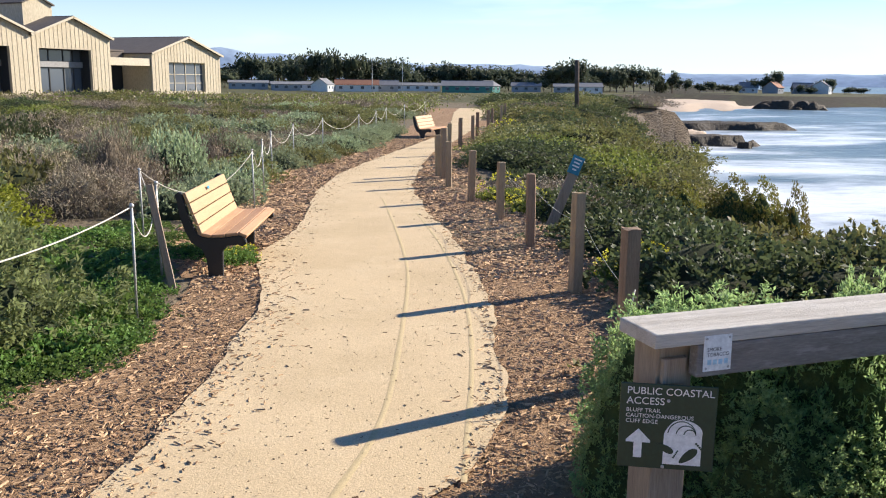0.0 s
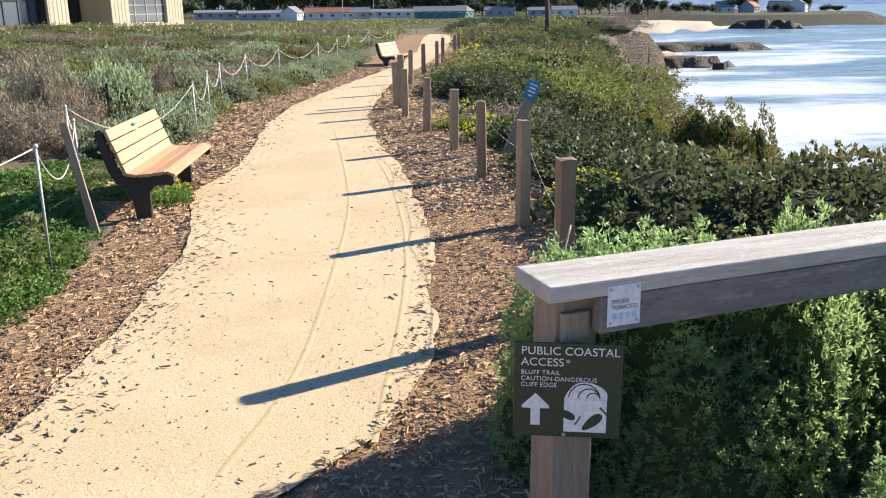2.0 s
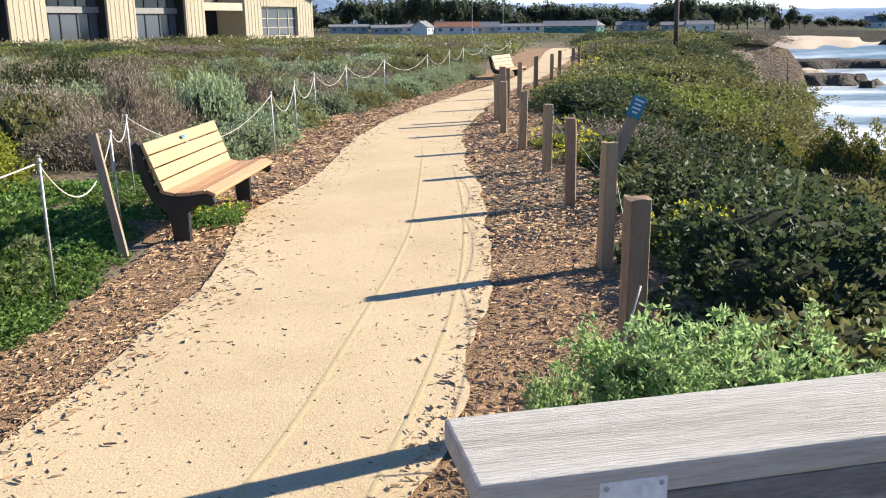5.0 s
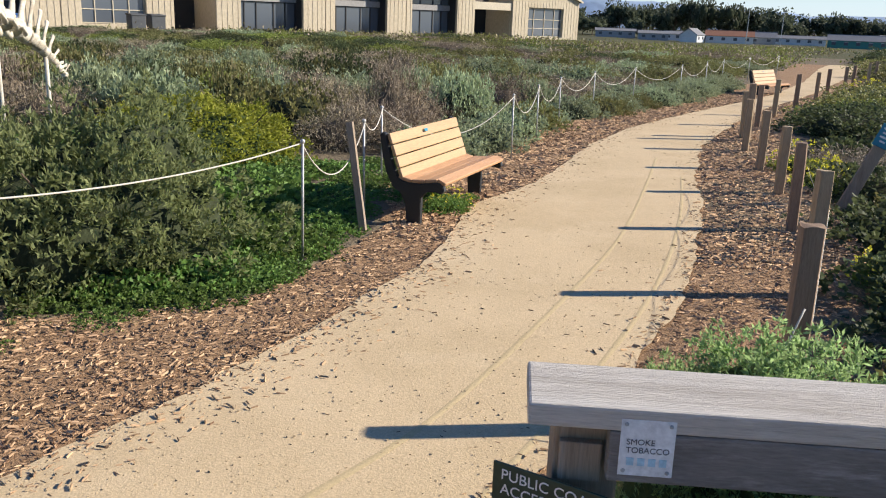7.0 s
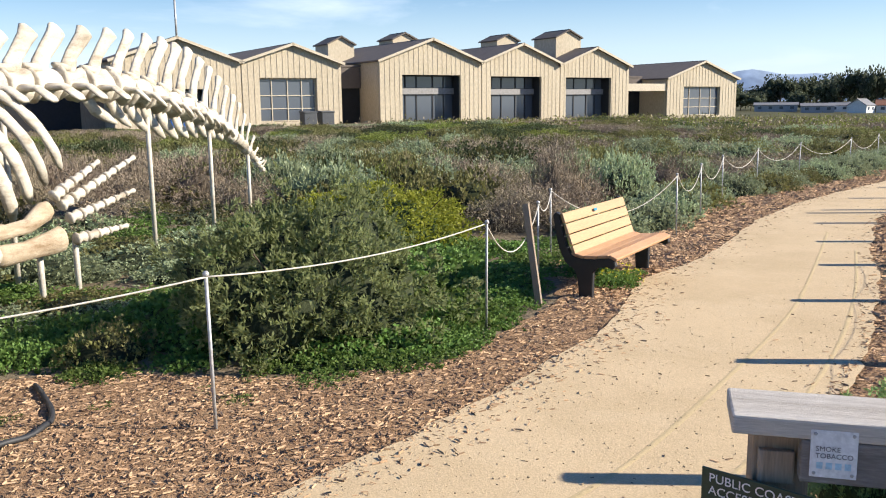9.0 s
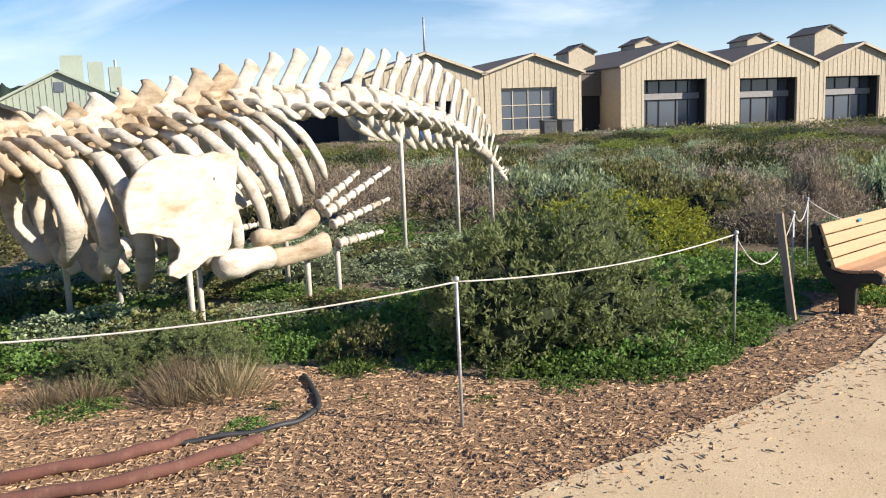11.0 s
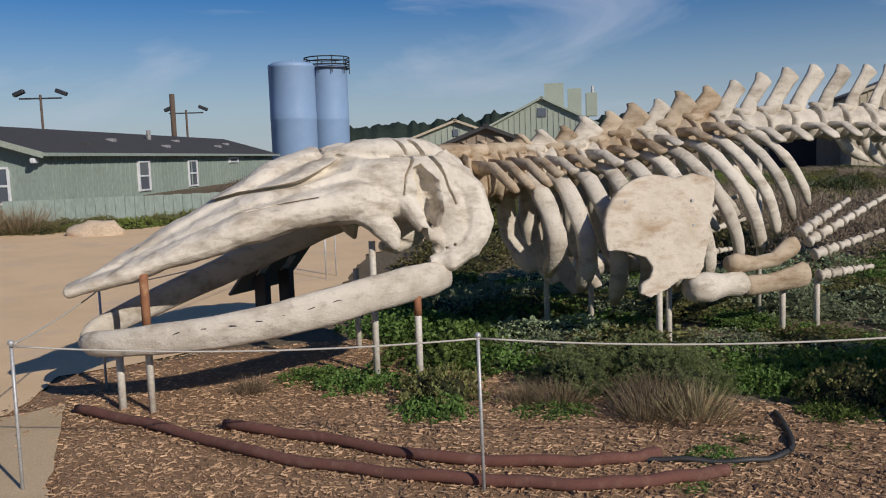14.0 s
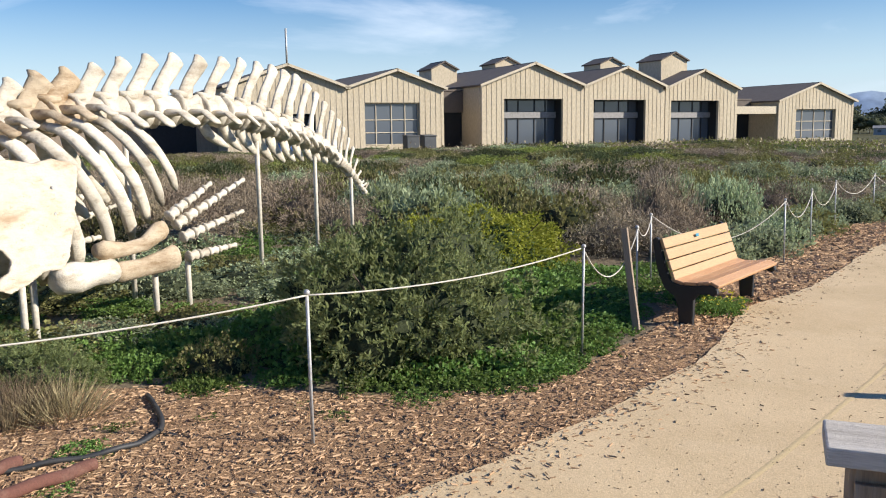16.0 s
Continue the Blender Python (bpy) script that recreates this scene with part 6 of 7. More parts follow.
for x, y, r, top, guard in ((-65.6, 12.1, 1.77, 9.2, False), (-68.2, 15.5, 1.62, 9.3, True)):
    tk = thing("storage_tank", "tall pale blue cylindrical storage tank" + (" with a top guard rail" if guard else ""), "tank", pose(x, y, 0.3), "storage tanks")
    prof = [(0, r * 0.97), (0.2, r), (top * 0.52, r), (top * 0.525, r * 1.012), (top * 0.54, r), (top * 0.56, r * 1.012), (top * 0.58, r), (top * 0.95, r), (top * 0.955, r * 1.015), (top * 0.975, r * 0.99), (top * 0.995, r * 0.80), (top, r * 0.3)]
    part("shell", loft(bmesh.new(), [(0, 0, z) for z, _ in prof], [q for _, q in prof], 36, None, (0, 1, 0)), M["tank"], tk, "", True)
    if guard:
        for z in (0.35, 0.65, 0.95):
            ring = [(1.12 * r * math.cos(a), 1.12 * r * math.sin(a), top + z - 0.4) for a in np.linspace(0, 2 * math.pi, 25)]
            part("guard_rail", loft(bmesh.new(), ring, 0.05, 6), M["black_iron"], tk, "dark guard rail ring", True)
        for k in range(10):
            a = k * math.pi / 5
            part("guard_post", loft(bmesh.new(), [(1.12 * r * math.cos(a), 1.12 * r * math.sin(a), top - 0.75), (1.12 * r * math.cos(a), 1.12 * r * math.sin(a), top + 0.55)], 0.04, 6), M["black_iron"], tk)
        part("platform", loft(bmesh.new(), [(0, 0, top - 0.35), (0, 0, top - 0.28)], r * 1.14, 24), M["black_iron"], tk)
    else:
        part("hatch", loft(bmesh.new(), [(0.8, 0, top - 0.1), (0.8, 0, top + 0.12)], 0.09, 8), M["tank"], tk)


def shed(name, at, turn, wid, eave, apex, depth, wall, roof, label, window=None):
    h = thing(name, label, "shed", Matrix.Translation(at) @ Matrix.Rotation(radians(turn), 4, "Z"))
    part("wall", prism(-wid / 2, wid / 2, eave, apex, 0, depth), M[wall], h)
    half, rise = wid / 2, apex - eave
    ang, ln = math.atan2(rise, half), math.hypot(half, rise) + 0.5
    for sg in (-1, 1):
        part("roof_slope", boxed((ln, depth + 0.8, 0.16), (sg * (half + 0.2) / 2, depth / 2, eave + rise / 2 + 0.02), Matrix.Rotation(sg * ang, 3, "Y")), M[roof], h)
    if window:
        part("window", boxed((window[2], 0.1, window[3]), (window[0], -0.04, window[1])), M["glass"], h)
    k = -wid / 2 + 0.2
    while k < wid / 2:
        t = eave + rise * (1 - abs(k) / half) - 0.15
        part("batten", boxed((0.06, 0.05, t), (k, -0.02, t / 2)), M[wall], h)
        k += 0.45
    return h


barn = shed("green_barn", (-61.4, 31.4, 0.2), 62, 8.4, 4.0, 6.1, 12, "pale_green", "pale_green", "pale green gabled barn with roof boxes", (0.0, 5.0, 0.7, 0.7))
for k, (x, hgt, wd) in enumerate(((1.0, 2.6, 1.6), (2.7, 2.2, 1.1), (4.1, 1.9, 0.9))):
    part("roof_box", boxed((wd, 1.6, hgt), (x, 3.5, 4.9 + hgt / 2 - 0.1 * k)), M["pale_green"], barn, "square pale green roof box")
part("flue", loft(bmesh.new(), [(4.2, 3.5, 6.2), (4.2, 3.5, 7.2)], 0.12, 8), M["steel"], barn)
shed("tan_shed", (-57.1, 22.2, 0.2), 68, 6.0, 3.1, 4.2, 8, "pale_green", "siding", "pale tan gabled shed", (0.0, 3.4, 0.4, 0.5))
shed("open_barn", (-35.9, 15.4, 0.0), 68, 4.8, 2.2, 3.15, 6, "grey_post", "dark_shingle", "low dark timber barn with a wide roof")

for x, y, top, arms in ((-50.0, -4.4, 5.7, True), (-58.0, 3.6, 5.3, True)):
    lp = thing("flood_lamp_pole", "dark pole with twin flood lamps", "lamp post", pose(x, y, 0.2, 0, 0, 75))
    part("pole", loft(bmesh.new(), [(0, 0, 0), (0, 0, top)], 0.07, 8), M["wood_pole"], lp, "", True)
    part("arm", boxed((2.2, 0.08, 0.08), (0, 0, top - 0.2)), M["dark_frame"], lp)
    for s in (-1, 1):
        part("lamp_head", boxed((0.6, 0.35, 0.22), (s * 1.1, 0, top + 0.1), Matrix.Rotation(s * 0.4, 3, "Y"), 0.04), M["dark_frame"], lp)
up = thing("utility_pole", "brown wooden utility pole by the cabin", "pole", pose(-55, 2.6, 0.2))
part("pole", loft(bmesh.new(), [(0, 0, 0), (0, 0, 6.1)], 0.16, 8), M["wood_pole"], up, "", True)
up = thing("utility_pole", "leaning brown wooden pole on the bluff", "pole", pose(14.6, 41.8, -0.2, 0, -2, 0))
part("pole", loft(bmesh.new(), [(0, 0, 0), (0, 0, 3.1)], 0.12, 8), M["wood_pole"], up, "", True)

# interpretive panel, seen from behind
info = thing("information_panel", "tilted dark information panel on two posts, seen from behind", "panel", pose(-8.43, 0.98, -0.02, 0, 0, 134))
part("panel", boxed((0.98, 0.62, 0.03), (0, 0.0, 0.75), Matrix.Rotation(radians(-49), 3, "X"), 0.006), M["panel_dark"], info)
for s in (-0.21, 0.21):
    part("leg", boxed((0.10, 0.14, 0.71), (s, -0.02, 0.355), None, 0.006), M["black_iron"], info)
    part("bracket", boxed((0.12, 0.20, 0.012), (s, -0.06, 0.775), Matrix.Rotation(radians(-49), 3, "X")), M["steel"], info, "steel mounting bracket")
bm = bmesh.new()
bmesh.ops.create_icosphere(bm, subdivisions=3, radius=1.0)
for v in bm.verts:
    v.co += v.co * 0.28 * noise.noise(v.co * 1.7)
    v.co.x, v.co.y, v.co.z = v.co.x * 0.75, v.co.y * 0.38, max(v.co.z * 0.36, -0.12)
rock = tagged(link("boulder", bm, M["boulder"], True), "pale tan boulder beside the sand", "boulder")
rock.matrix_world = pose(-22.3, -1.2, 0.2, 0, 0, 70)


# ---- far country: trees, houses, ridges, rocks ----


def bearing(deg, d):
    """A point d metres off, deg degrees to the right of +y."""
    return d * math.sin(radians(deg)), d * math.cos(radians(deg))


def leaf_mesh(name, anchors, normals, per, length, width, spread, rnd, mats, core=None, up=0.25, jitter=None):
    """Leaf blades round anchor points, each a folded diamond, with an optional shade-dark core (verts, faces)."""
    a = np.repeat(anchors, per, 0)
    n = np.repeat(normals, per, 0)
    cnt = len(a)
    d = n + rnd.normal(size=(cnt, 3)) * spread + np.array([0, 0, up])
    d /= np.linalg.norm(d, axis=1, keepdims=True)
    a = a + rnd.normal(size=(cnt, 3)) * (jitter if jitter is not None else length * 0.45)
    side = np.cross(d, rnd.normal(size=(cnt, 3)))
    side /= np.linalg.norm(side, axis=1, keepdims=True)
    fold = np.cross(side, d)
    ln = length * rnd.uniform(0.6, 1.3, (cnt, 1))
    wd = width * rnd.uniform(0.7, 1.3, (cnt, 1))
    v = np.stack([a, a + d * ln * 0.5 + side * wd + fold * wd * 0.5, a + d * ln, a + d * ln * 0.5 - side * wd + fold * wd * 0.5], 1).reshape(-1, 3)
    f = np.arange(cnt * 4).reshape(-1, 4)
    idx = np.zeros(cnt, int)
    groups = [f]
    if core is not None:
        groups.append(core[1] + len(v))
        v = np.concatenate([v, core[0]])
        idx = np.concatenate([idx, np.ones(len(core[1]), int)])
    ob = from_arrays(name, v, groups, mats, False, idx)
    me = ob.data
    bpy.data.objects.remove(ob)
    return me


def lumps(d, seed, rugged=1.0):
    return 0.84 + rugged * np.array([0.26 * noise.noise(Vector(q) * 1.9 + Vector((seed, 0, 0))) + 0.20 * noise.noise(Vector(q) * 4.7 + Vector((0, seed, 0))) + 0.13 * noise.noise(Vector(q) * 10 + Vector((0, 0, seed))) + 0.06 * noise.noise(Vector(q) * 24 + Vector((seed, seed, 0))) for q in d])


def dome(n, rnd, low=0.02):
    d = rnd.normal(size=(n, 3))
    d[:, 2] = np.abs(d[:, 2])
    d /= np.linalg.norm(d, axis=1, keepdims=True)
    d[:, 2] = np.maximum(d[:, 2], low)
    return d


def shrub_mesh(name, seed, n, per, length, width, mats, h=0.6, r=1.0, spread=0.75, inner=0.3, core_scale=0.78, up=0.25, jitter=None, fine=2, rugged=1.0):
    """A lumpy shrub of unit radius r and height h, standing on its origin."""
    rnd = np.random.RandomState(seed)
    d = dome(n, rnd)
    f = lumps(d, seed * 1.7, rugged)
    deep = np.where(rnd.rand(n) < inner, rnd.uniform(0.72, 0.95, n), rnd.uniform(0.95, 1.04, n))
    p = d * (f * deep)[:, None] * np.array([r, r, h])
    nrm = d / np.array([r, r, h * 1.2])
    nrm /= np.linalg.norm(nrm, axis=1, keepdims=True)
    # Inner blob in a shade-dark colour, seen between the leaves.
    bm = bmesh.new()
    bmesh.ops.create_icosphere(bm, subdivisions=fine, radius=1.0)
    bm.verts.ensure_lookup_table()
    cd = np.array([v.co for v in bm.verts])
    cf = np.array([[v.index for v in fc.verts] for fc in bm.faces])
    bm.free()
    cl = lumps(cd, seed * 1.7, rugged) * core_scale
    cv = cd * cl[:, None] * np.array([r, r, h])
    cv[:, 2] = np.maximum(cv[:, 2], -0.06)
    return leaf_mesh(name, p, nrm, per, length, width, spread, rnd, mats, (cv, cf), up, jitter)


def place(me, name, label, category, x, y, s=1.0, sz=1.0, group="", turn=None, z=None, kind=""):
    ob = new(name, me)
    t = turn if turn is not None else (x * 37.7 + y * 91.3) % 360
    z = float(ground_z(x, y)) if z is None else z
    ob.matrix_world = pose(x, y, z - 0.02, 0, 0, t) @ Matrix.Diagonal((s, s, s * sz, 1))
    return tagged(ob, label, category, group, kind)


# far trees: a tapered trunk with limbs and a crown of clumps
def tree(kind, x, y, h, wide, label, group="far trees"):
    t = thing("tree", label, "tree", pose(x, y, float(ground_z(x, y)) - 0.1, 0, 0, (x * 17) % 360), group)
    bm = bmesh.new()
    loft(bm, [(0, 0, 0), (0.02 * h, 0, h * 0.3), (0.0, 0.02 * h, h * 0.7)], [h * 0.035, h * 0.026, h * 0.012], 8)
    for k in range(4):
        a = k * 1.7
        loft(bm, [(0, 0, h * (0.28 + 0.08 * k)), (wide * 0.35 * math.cos(a), wide * 0.35 * math.sin(a), h * (0.5 + 0.09 * k))], [h * 0.016, h * 0.006], 6)
    part("trunk", bm, M["bark"], t)
    c = new("crown", kind)
    c.parent = t
    c.matrix_basis = pose(0, 0, h * 0.28) @ Matrix.Diagonal((wide, wide, h * 0.72, 1))
    return t


def crown_mesh(seed, clumps=9):
    rnd = np.random.RandomState(seed)
    cen = np.concatenate([rnd.uniform(-0.62, 0.62, (clumps, 2)), rnd.uniform(0.25, 0.8, (clumps, 1))], 1)
    cen[0] = (0, 0, 0.72)
    rad = rnd.uniform(0.24, 0.42, clumps)
    P, N = [], []
    cores = []
    for c, r in zip(cen, rad):
        d = rnd.normal(size=(28, 3))
        d /= np.linalg.norm(d, axis=1, keepdims=True)
        P.append(c + d * r * rnd.uniform(0.75, 1.05, (28, 1)))
        N.append(d)
    # Smaller spheres in a shade-dark colour darken the gaps inside the crown.
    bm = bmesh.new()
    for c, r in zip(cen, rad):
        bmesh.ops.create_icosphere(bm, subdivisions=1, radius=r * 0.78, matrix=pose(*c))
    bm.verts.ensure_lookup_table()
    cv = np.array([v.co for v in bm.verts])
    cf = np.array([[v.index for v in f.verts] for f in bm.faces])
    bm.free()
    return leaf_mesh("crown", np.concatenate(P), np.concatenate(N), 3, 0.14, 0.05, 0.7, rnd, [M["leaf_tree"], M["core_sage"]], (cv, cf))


CROWNS = [crown_mesh(s) for s in (1, 2, 3, 4)]
rnd = np.random.RandomState(5)
for k in range(64):
    b = -7 + 30.5 * (k + 0.4 * rnd.rand()) / 64
    x, y = bearing(b, 355 + 70 * rnd.rand())
    peak = 9.6 + 3.5 * math.exp(-((b - 4.5) / 5.0) ** 2) + 2.0 * math.exp(-((b - 21) / 2.0) ** 2) - 2.6 * math.exp(-((b - 16.5) / 2.0) ** 2)
    tree(CROWNS[k % 4], x, y, 1.02 * peak * rnd.uniform(0.62, 1.2), rnd.uniform(5.0, 9.5), "dark green broad-crowned tree on the far shore")
for b, d, h in ((22.6, 420, 13), (24.2, 440, 12), (24.9, 450, 15), (25.6, 460, 13), (31.2, 470, 11), (32.0, 480, 12), (30.4, 470, 8), (34.4, 480, 7), (35.0, 480, 8), (26.4, 440, 7), (27.3, 445, 5), (28.1, 450, 6), (28.8, 455, 4.5), (29.5, 460, 5), (33.2, 470, 5), (33.8, 465, 4), (36.0, 470, 4), (36.6, 465, 3.5)):
    x, y = bearing(b, d)
    tree(CROWNS[int(d + h) % 4], x, y, h * 0.85, 5, "dark green tree above the beach")


def house(b, d, wid, eave, apex, depth, wall, roof, turn=0.0):
    d, wid = (d * 1.95, wid * 1.3) if d < 300 else (d * 0.93, wid)
    x, y = bearing(b, d)
    h = thing("house", f"small single-storey house with a {'red' if roof == 'roof_red' else 'grey'} roof", "house", Matrix.Translation((x, y, float(ground_z(x, y)) - 0.1)) @ Matrix.Rotation(radians(turn - b), 4, "Z"), "far houses")
    part("wall", boxed((wid, depth, eave), (0, depth / 2, eave / 2)), M[wall], h)
    half, rise = depth / 2, apex - eave
    ang, ln = math.atan2(rise, half), math.hypot(half, rise) + 0.5
    for sg in (-1, 1):
        part("roof_slope", boxed((wid + 0.8, ln, 0.15), (0, depth / 2 + sg * (half + 0.15) / 2, eave + rise / 2), Matrix.Rotation(-sg * ang, 3, "X")), M[roof], h)
    for sg in (-1, 1):
        bm = bmesh.new()
        f = bm.faces.new([bm.verts.new(q) for q in ((sg * wid / 2, 0, eave), (sg * wid / 2, depth, eave), (sg * wid / 2, depth / 2, apex - 0.1))])
        ex = bmesh.ops.extrude_face_region(bm, geom=[f])
        bmesh.ops.translate(bm, verts=[v for v in ex["geom"] if isinstance(v, bmesh.types.BMVert)], vec=(-sg * 0.15, 0, 0))
        part("gable", bm, M[wall], h)
    n = max(2, int(wid / 3.2))
    for k in range(n):
        wx = -wid / 2 + wid * (k + 0.5) / n
        win = part("window", boxed((1.2, 0.06, 1.0), (wx, -0.02, 1.55)), M["glass"], h)
        part("window_frame", boxed((1.4, 0.05, 0.12), (wx, -0.035, 2.1)), M["white_frame"], win)


for b, d, wid, ev, ap, dep, wall, roof, tn in ((-4.6, 150, 3.2, 2.6, 4.2, 6, "house_white", "house_roof", 90), (-2.0, 168, 11, 2.5, 3.3, 6, "house_grey", "house_roof", 0), (0.4, 165, 8, 2.5, 3.4, 6, "house_grey", "house_roof", 4), (1.6, 172, 5, 2.5, 3.5, 6, "house_white", "house_roof", 0),
        (3.3, 160, 5.5, 2.6, 4.6, 6, "house_white", "house_roof", 70), (5.0, 162, 12, 2.6, 4.3, 6, "house_white", "roof_red", 0), (6.9, 165, 7, 2.5, 4.2, 6, "house_grey", "house_roof", 0), (9.0, 175, 14, 2.4, 3.4, 6, "house_white", "house_roof", 0), (12.3, 160, 14, 2.6, 4.3, 7, "house_teal", "house_roof", 0), (14.2, 165, 5, 2.6, 4.4, 7, "house_teal", "house_roof", 60), (16.2, 180, 9, 2.5, 3.9, 6, "house_grey", "house_roof", 0), (19.0, 175, 9, 2.5, 3.6, 6, "house_grey", "house_roof", 0), (20.4, 170, 7, 2.6, 4.0, 6, "house_white", "house_roof", 10),
        (30.2, 500, 9, 3, 5.5, 8, "house_white", "house_roof", 0), (32.1, 505, 8, 3, 6, 8, "house_grey", "roof_red", 70), (33.4, 505, 9, 3, 5.5, 8, "house_grey", "house_roof", 10), (34.9, 510, 9, 4, 6.5, 8, "house_white", "house_roof", 80)):
    house(b, d, wid, ev, ap, dep, wall, roof, tn)
for b, d, h in ((6.0, 300, 11.5), (8.0, 300, 11.0)):
    x, y = bearing(b, d)
    up = thing("street_lamp", "tall pale street lamp above the far houses", "street lamp", pose(x, y, float(ground_z(x, y)) - 0.1), "far street lamps")
    part("pole", loft(bmesh.new(), [(0, 0, 0), (0, 0, h)], [0.14, 0.10], 8), M["steel"], up)
    part("lamp_head", boxed((0.9, 0.3, 0.2), (0.3, 0, h), None, 0.05), M["steel"], up)


def ridge(name, d, b0, b1, heights, mat, label, thick=200, n=120, base=-10, rough=0.18):
    """A long hill line: front, crest and back, along an arc."""
    V, F = [], []
    for k in range(n):
        u = k / (n - 1)
        b = b0 + (b1 - b0) * u
        h = float(np.interp(b, [q[0] for q in heights], [q[1] for q in heights]))
        h *= 1 + rough * noise.noise((b * 0.9, d * 0.01, 0)) + rough * 0.5 * noise.noise((b * 3.1, d * 0.01, 4)) + rough * 0.2 * noise.noise((b * 11, d * 0.01, 8))
        for dd, hh in ((d - thick * 0.6, base), (d - thick * 0.25, h * 0.62), (d, h), (d + thick * 0.5, h * 0.5), (d + thick, base)):
            x, y = bearing(b, dd)
            V.append((x, y, hh))
    for k in range(n - 1):
        for j in range(4):
            F.append((k * 5 + j, (k + 1) * 5 + j, (k + 1) * 5 + j + 1, k * 5 + j + 1))
    return tagged(from_arrays(name, np.array(V), np.array(F), M[mat], True), label, "hills", kind="structure")


ridge("backdrop_mountain", 3300, -60, 50, [(-60, 60), (-12, 70), (-5, 90), (-4.2, 118), (-1.5, 95), (2, 84), (10, 60), (15, 62), (17.5, 58), (21, 30), (25, 34), (40, 36), (50, 30)], "mountain", "far mountain ridge coloured pale blue with haze", 300)
ridge("backdrop_hill", 900, -78, -44, [(-78, 34), (-64, 46), (-60, 40), (-52, 38), (-44, 30)], "forest_far", "dark wooded hill behind the sheds", 250, 160, -5, 0.25)

# rock shelves, stacks and the beach of the cove
def slab_rock(name, b, d, lx, ly, top, mat, label, turn=0.0, seed=0, z0=-9.5, plateau=2.4):
    x, y = bearing(b, d)
    bm = bmesh.new()
    bmesh.ops.create_grid(bm, x_segments=34, y_segments=20, size=1.0)
    for v in bm.verts:
        e = max(0.0, 1 - math.hypot(v.co.x, v.co.y) * (1 + 0.25 * noise.noise((v.co.x * 2.3 + seed, v.co.y * 2.3, 1))))
        n2 = noise.noise((v.co.x * 6 + seed, v.co.y * 9, 3))
        lift = min(1.0, e * (plateau + 2.0 * noise.noise((v.co.x * 3 + seed, v.co.y * 3, 7))))
        v.co.z = z0 + (top - z0) * (0.72 * lift + 0.28 * round(lift * 5) / 5) * (1 + 0.05 * n2)
        v.co.x, v.co.y = v.co.x * (1 + 0.14 * n2), v.co.y * (1 + 0.2 * noise.noise((v.co.x * 5, v.co.y * 5 + seed, 2)))
        v.co.x, v.co.y = v.co.x * lx, v.co.y * ly
    ob = tagged(link(name, bm, M[mat], True), label, "rocks", kind="structure")
    ob.matrix_world = pose(x, y, 0, 0, 0, turn)
    return ob


slab_rock("rock_shelf", 27.6, 172, 23, 10, -5.5, "shelf", "dark wet rock shelf at the waterline", -14, 1)
slab_rock("rock_shelf", 29.2, 178, 12, 5, -6.2, "shelf", "low wet rock ledge at the waterline", -10, 6)
slab_rock("rock_shelf", 27.0, 132, 11.5, 5.5, -5.8, "shelf", "dark wet rock shelf at the waterline", -12, 2)
slab_rock("rock_shelf", 30.2, 128, 1.6, 1.0, -6.4, "shelf", "small rock awash in the surf", 0, 8)
slab_rock("rock_stack", 32.6, 318, 17, 9, -3.9, "shelf", "dark rock stack off the headland", -30, 3, plateau=1.3)
slab_rock("rock_stack", 36.6, 420, 22, 10, -3.8, "shelf", "low dark rocks off the headland", -30, 5)
slab_rock("cove_beach", 27.0, 400, 34, 150, -5.4, "beach", "pale sand beach in the cove", -27, 4)
slab_rock("cove_beach", 25.6, 150, 9, 9, -6.1, "beach", "pale wet sand by the rock shelf", -20, 7)


# ---- shrubs of the heath ----
def family(name, mats, n, per, ln, wd, h, seeds=(1, 2), **kw):
    return [shrub_mesh(name, s, n, per, ln, wd, [M[m] for m in mats], h=h, **kw) for s in seeds]


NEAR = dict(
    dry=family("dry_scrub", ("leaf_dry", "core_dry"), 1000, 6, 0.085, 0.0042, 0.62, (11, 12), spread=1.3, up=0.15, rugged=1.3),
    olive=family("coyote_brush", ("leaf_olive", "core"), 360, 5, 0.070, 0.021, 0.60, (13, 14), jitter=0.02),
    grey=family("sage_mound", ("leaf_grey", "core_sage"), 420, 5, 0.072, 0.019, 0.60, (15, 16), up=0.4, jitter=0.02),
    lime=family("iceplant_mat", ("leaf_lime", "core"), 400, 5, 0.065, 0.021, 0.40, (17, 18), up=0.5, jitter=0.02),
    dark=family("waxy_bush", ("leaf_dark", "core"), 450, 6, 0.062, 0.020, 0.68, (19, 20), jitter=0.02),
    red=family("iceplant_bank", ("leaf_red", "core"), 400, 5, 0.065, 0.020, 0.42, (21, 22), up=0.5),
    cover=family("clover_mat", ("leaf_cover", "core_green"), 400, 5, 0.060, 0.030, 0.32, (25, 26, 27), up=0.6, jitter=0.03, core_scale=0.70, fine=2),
)
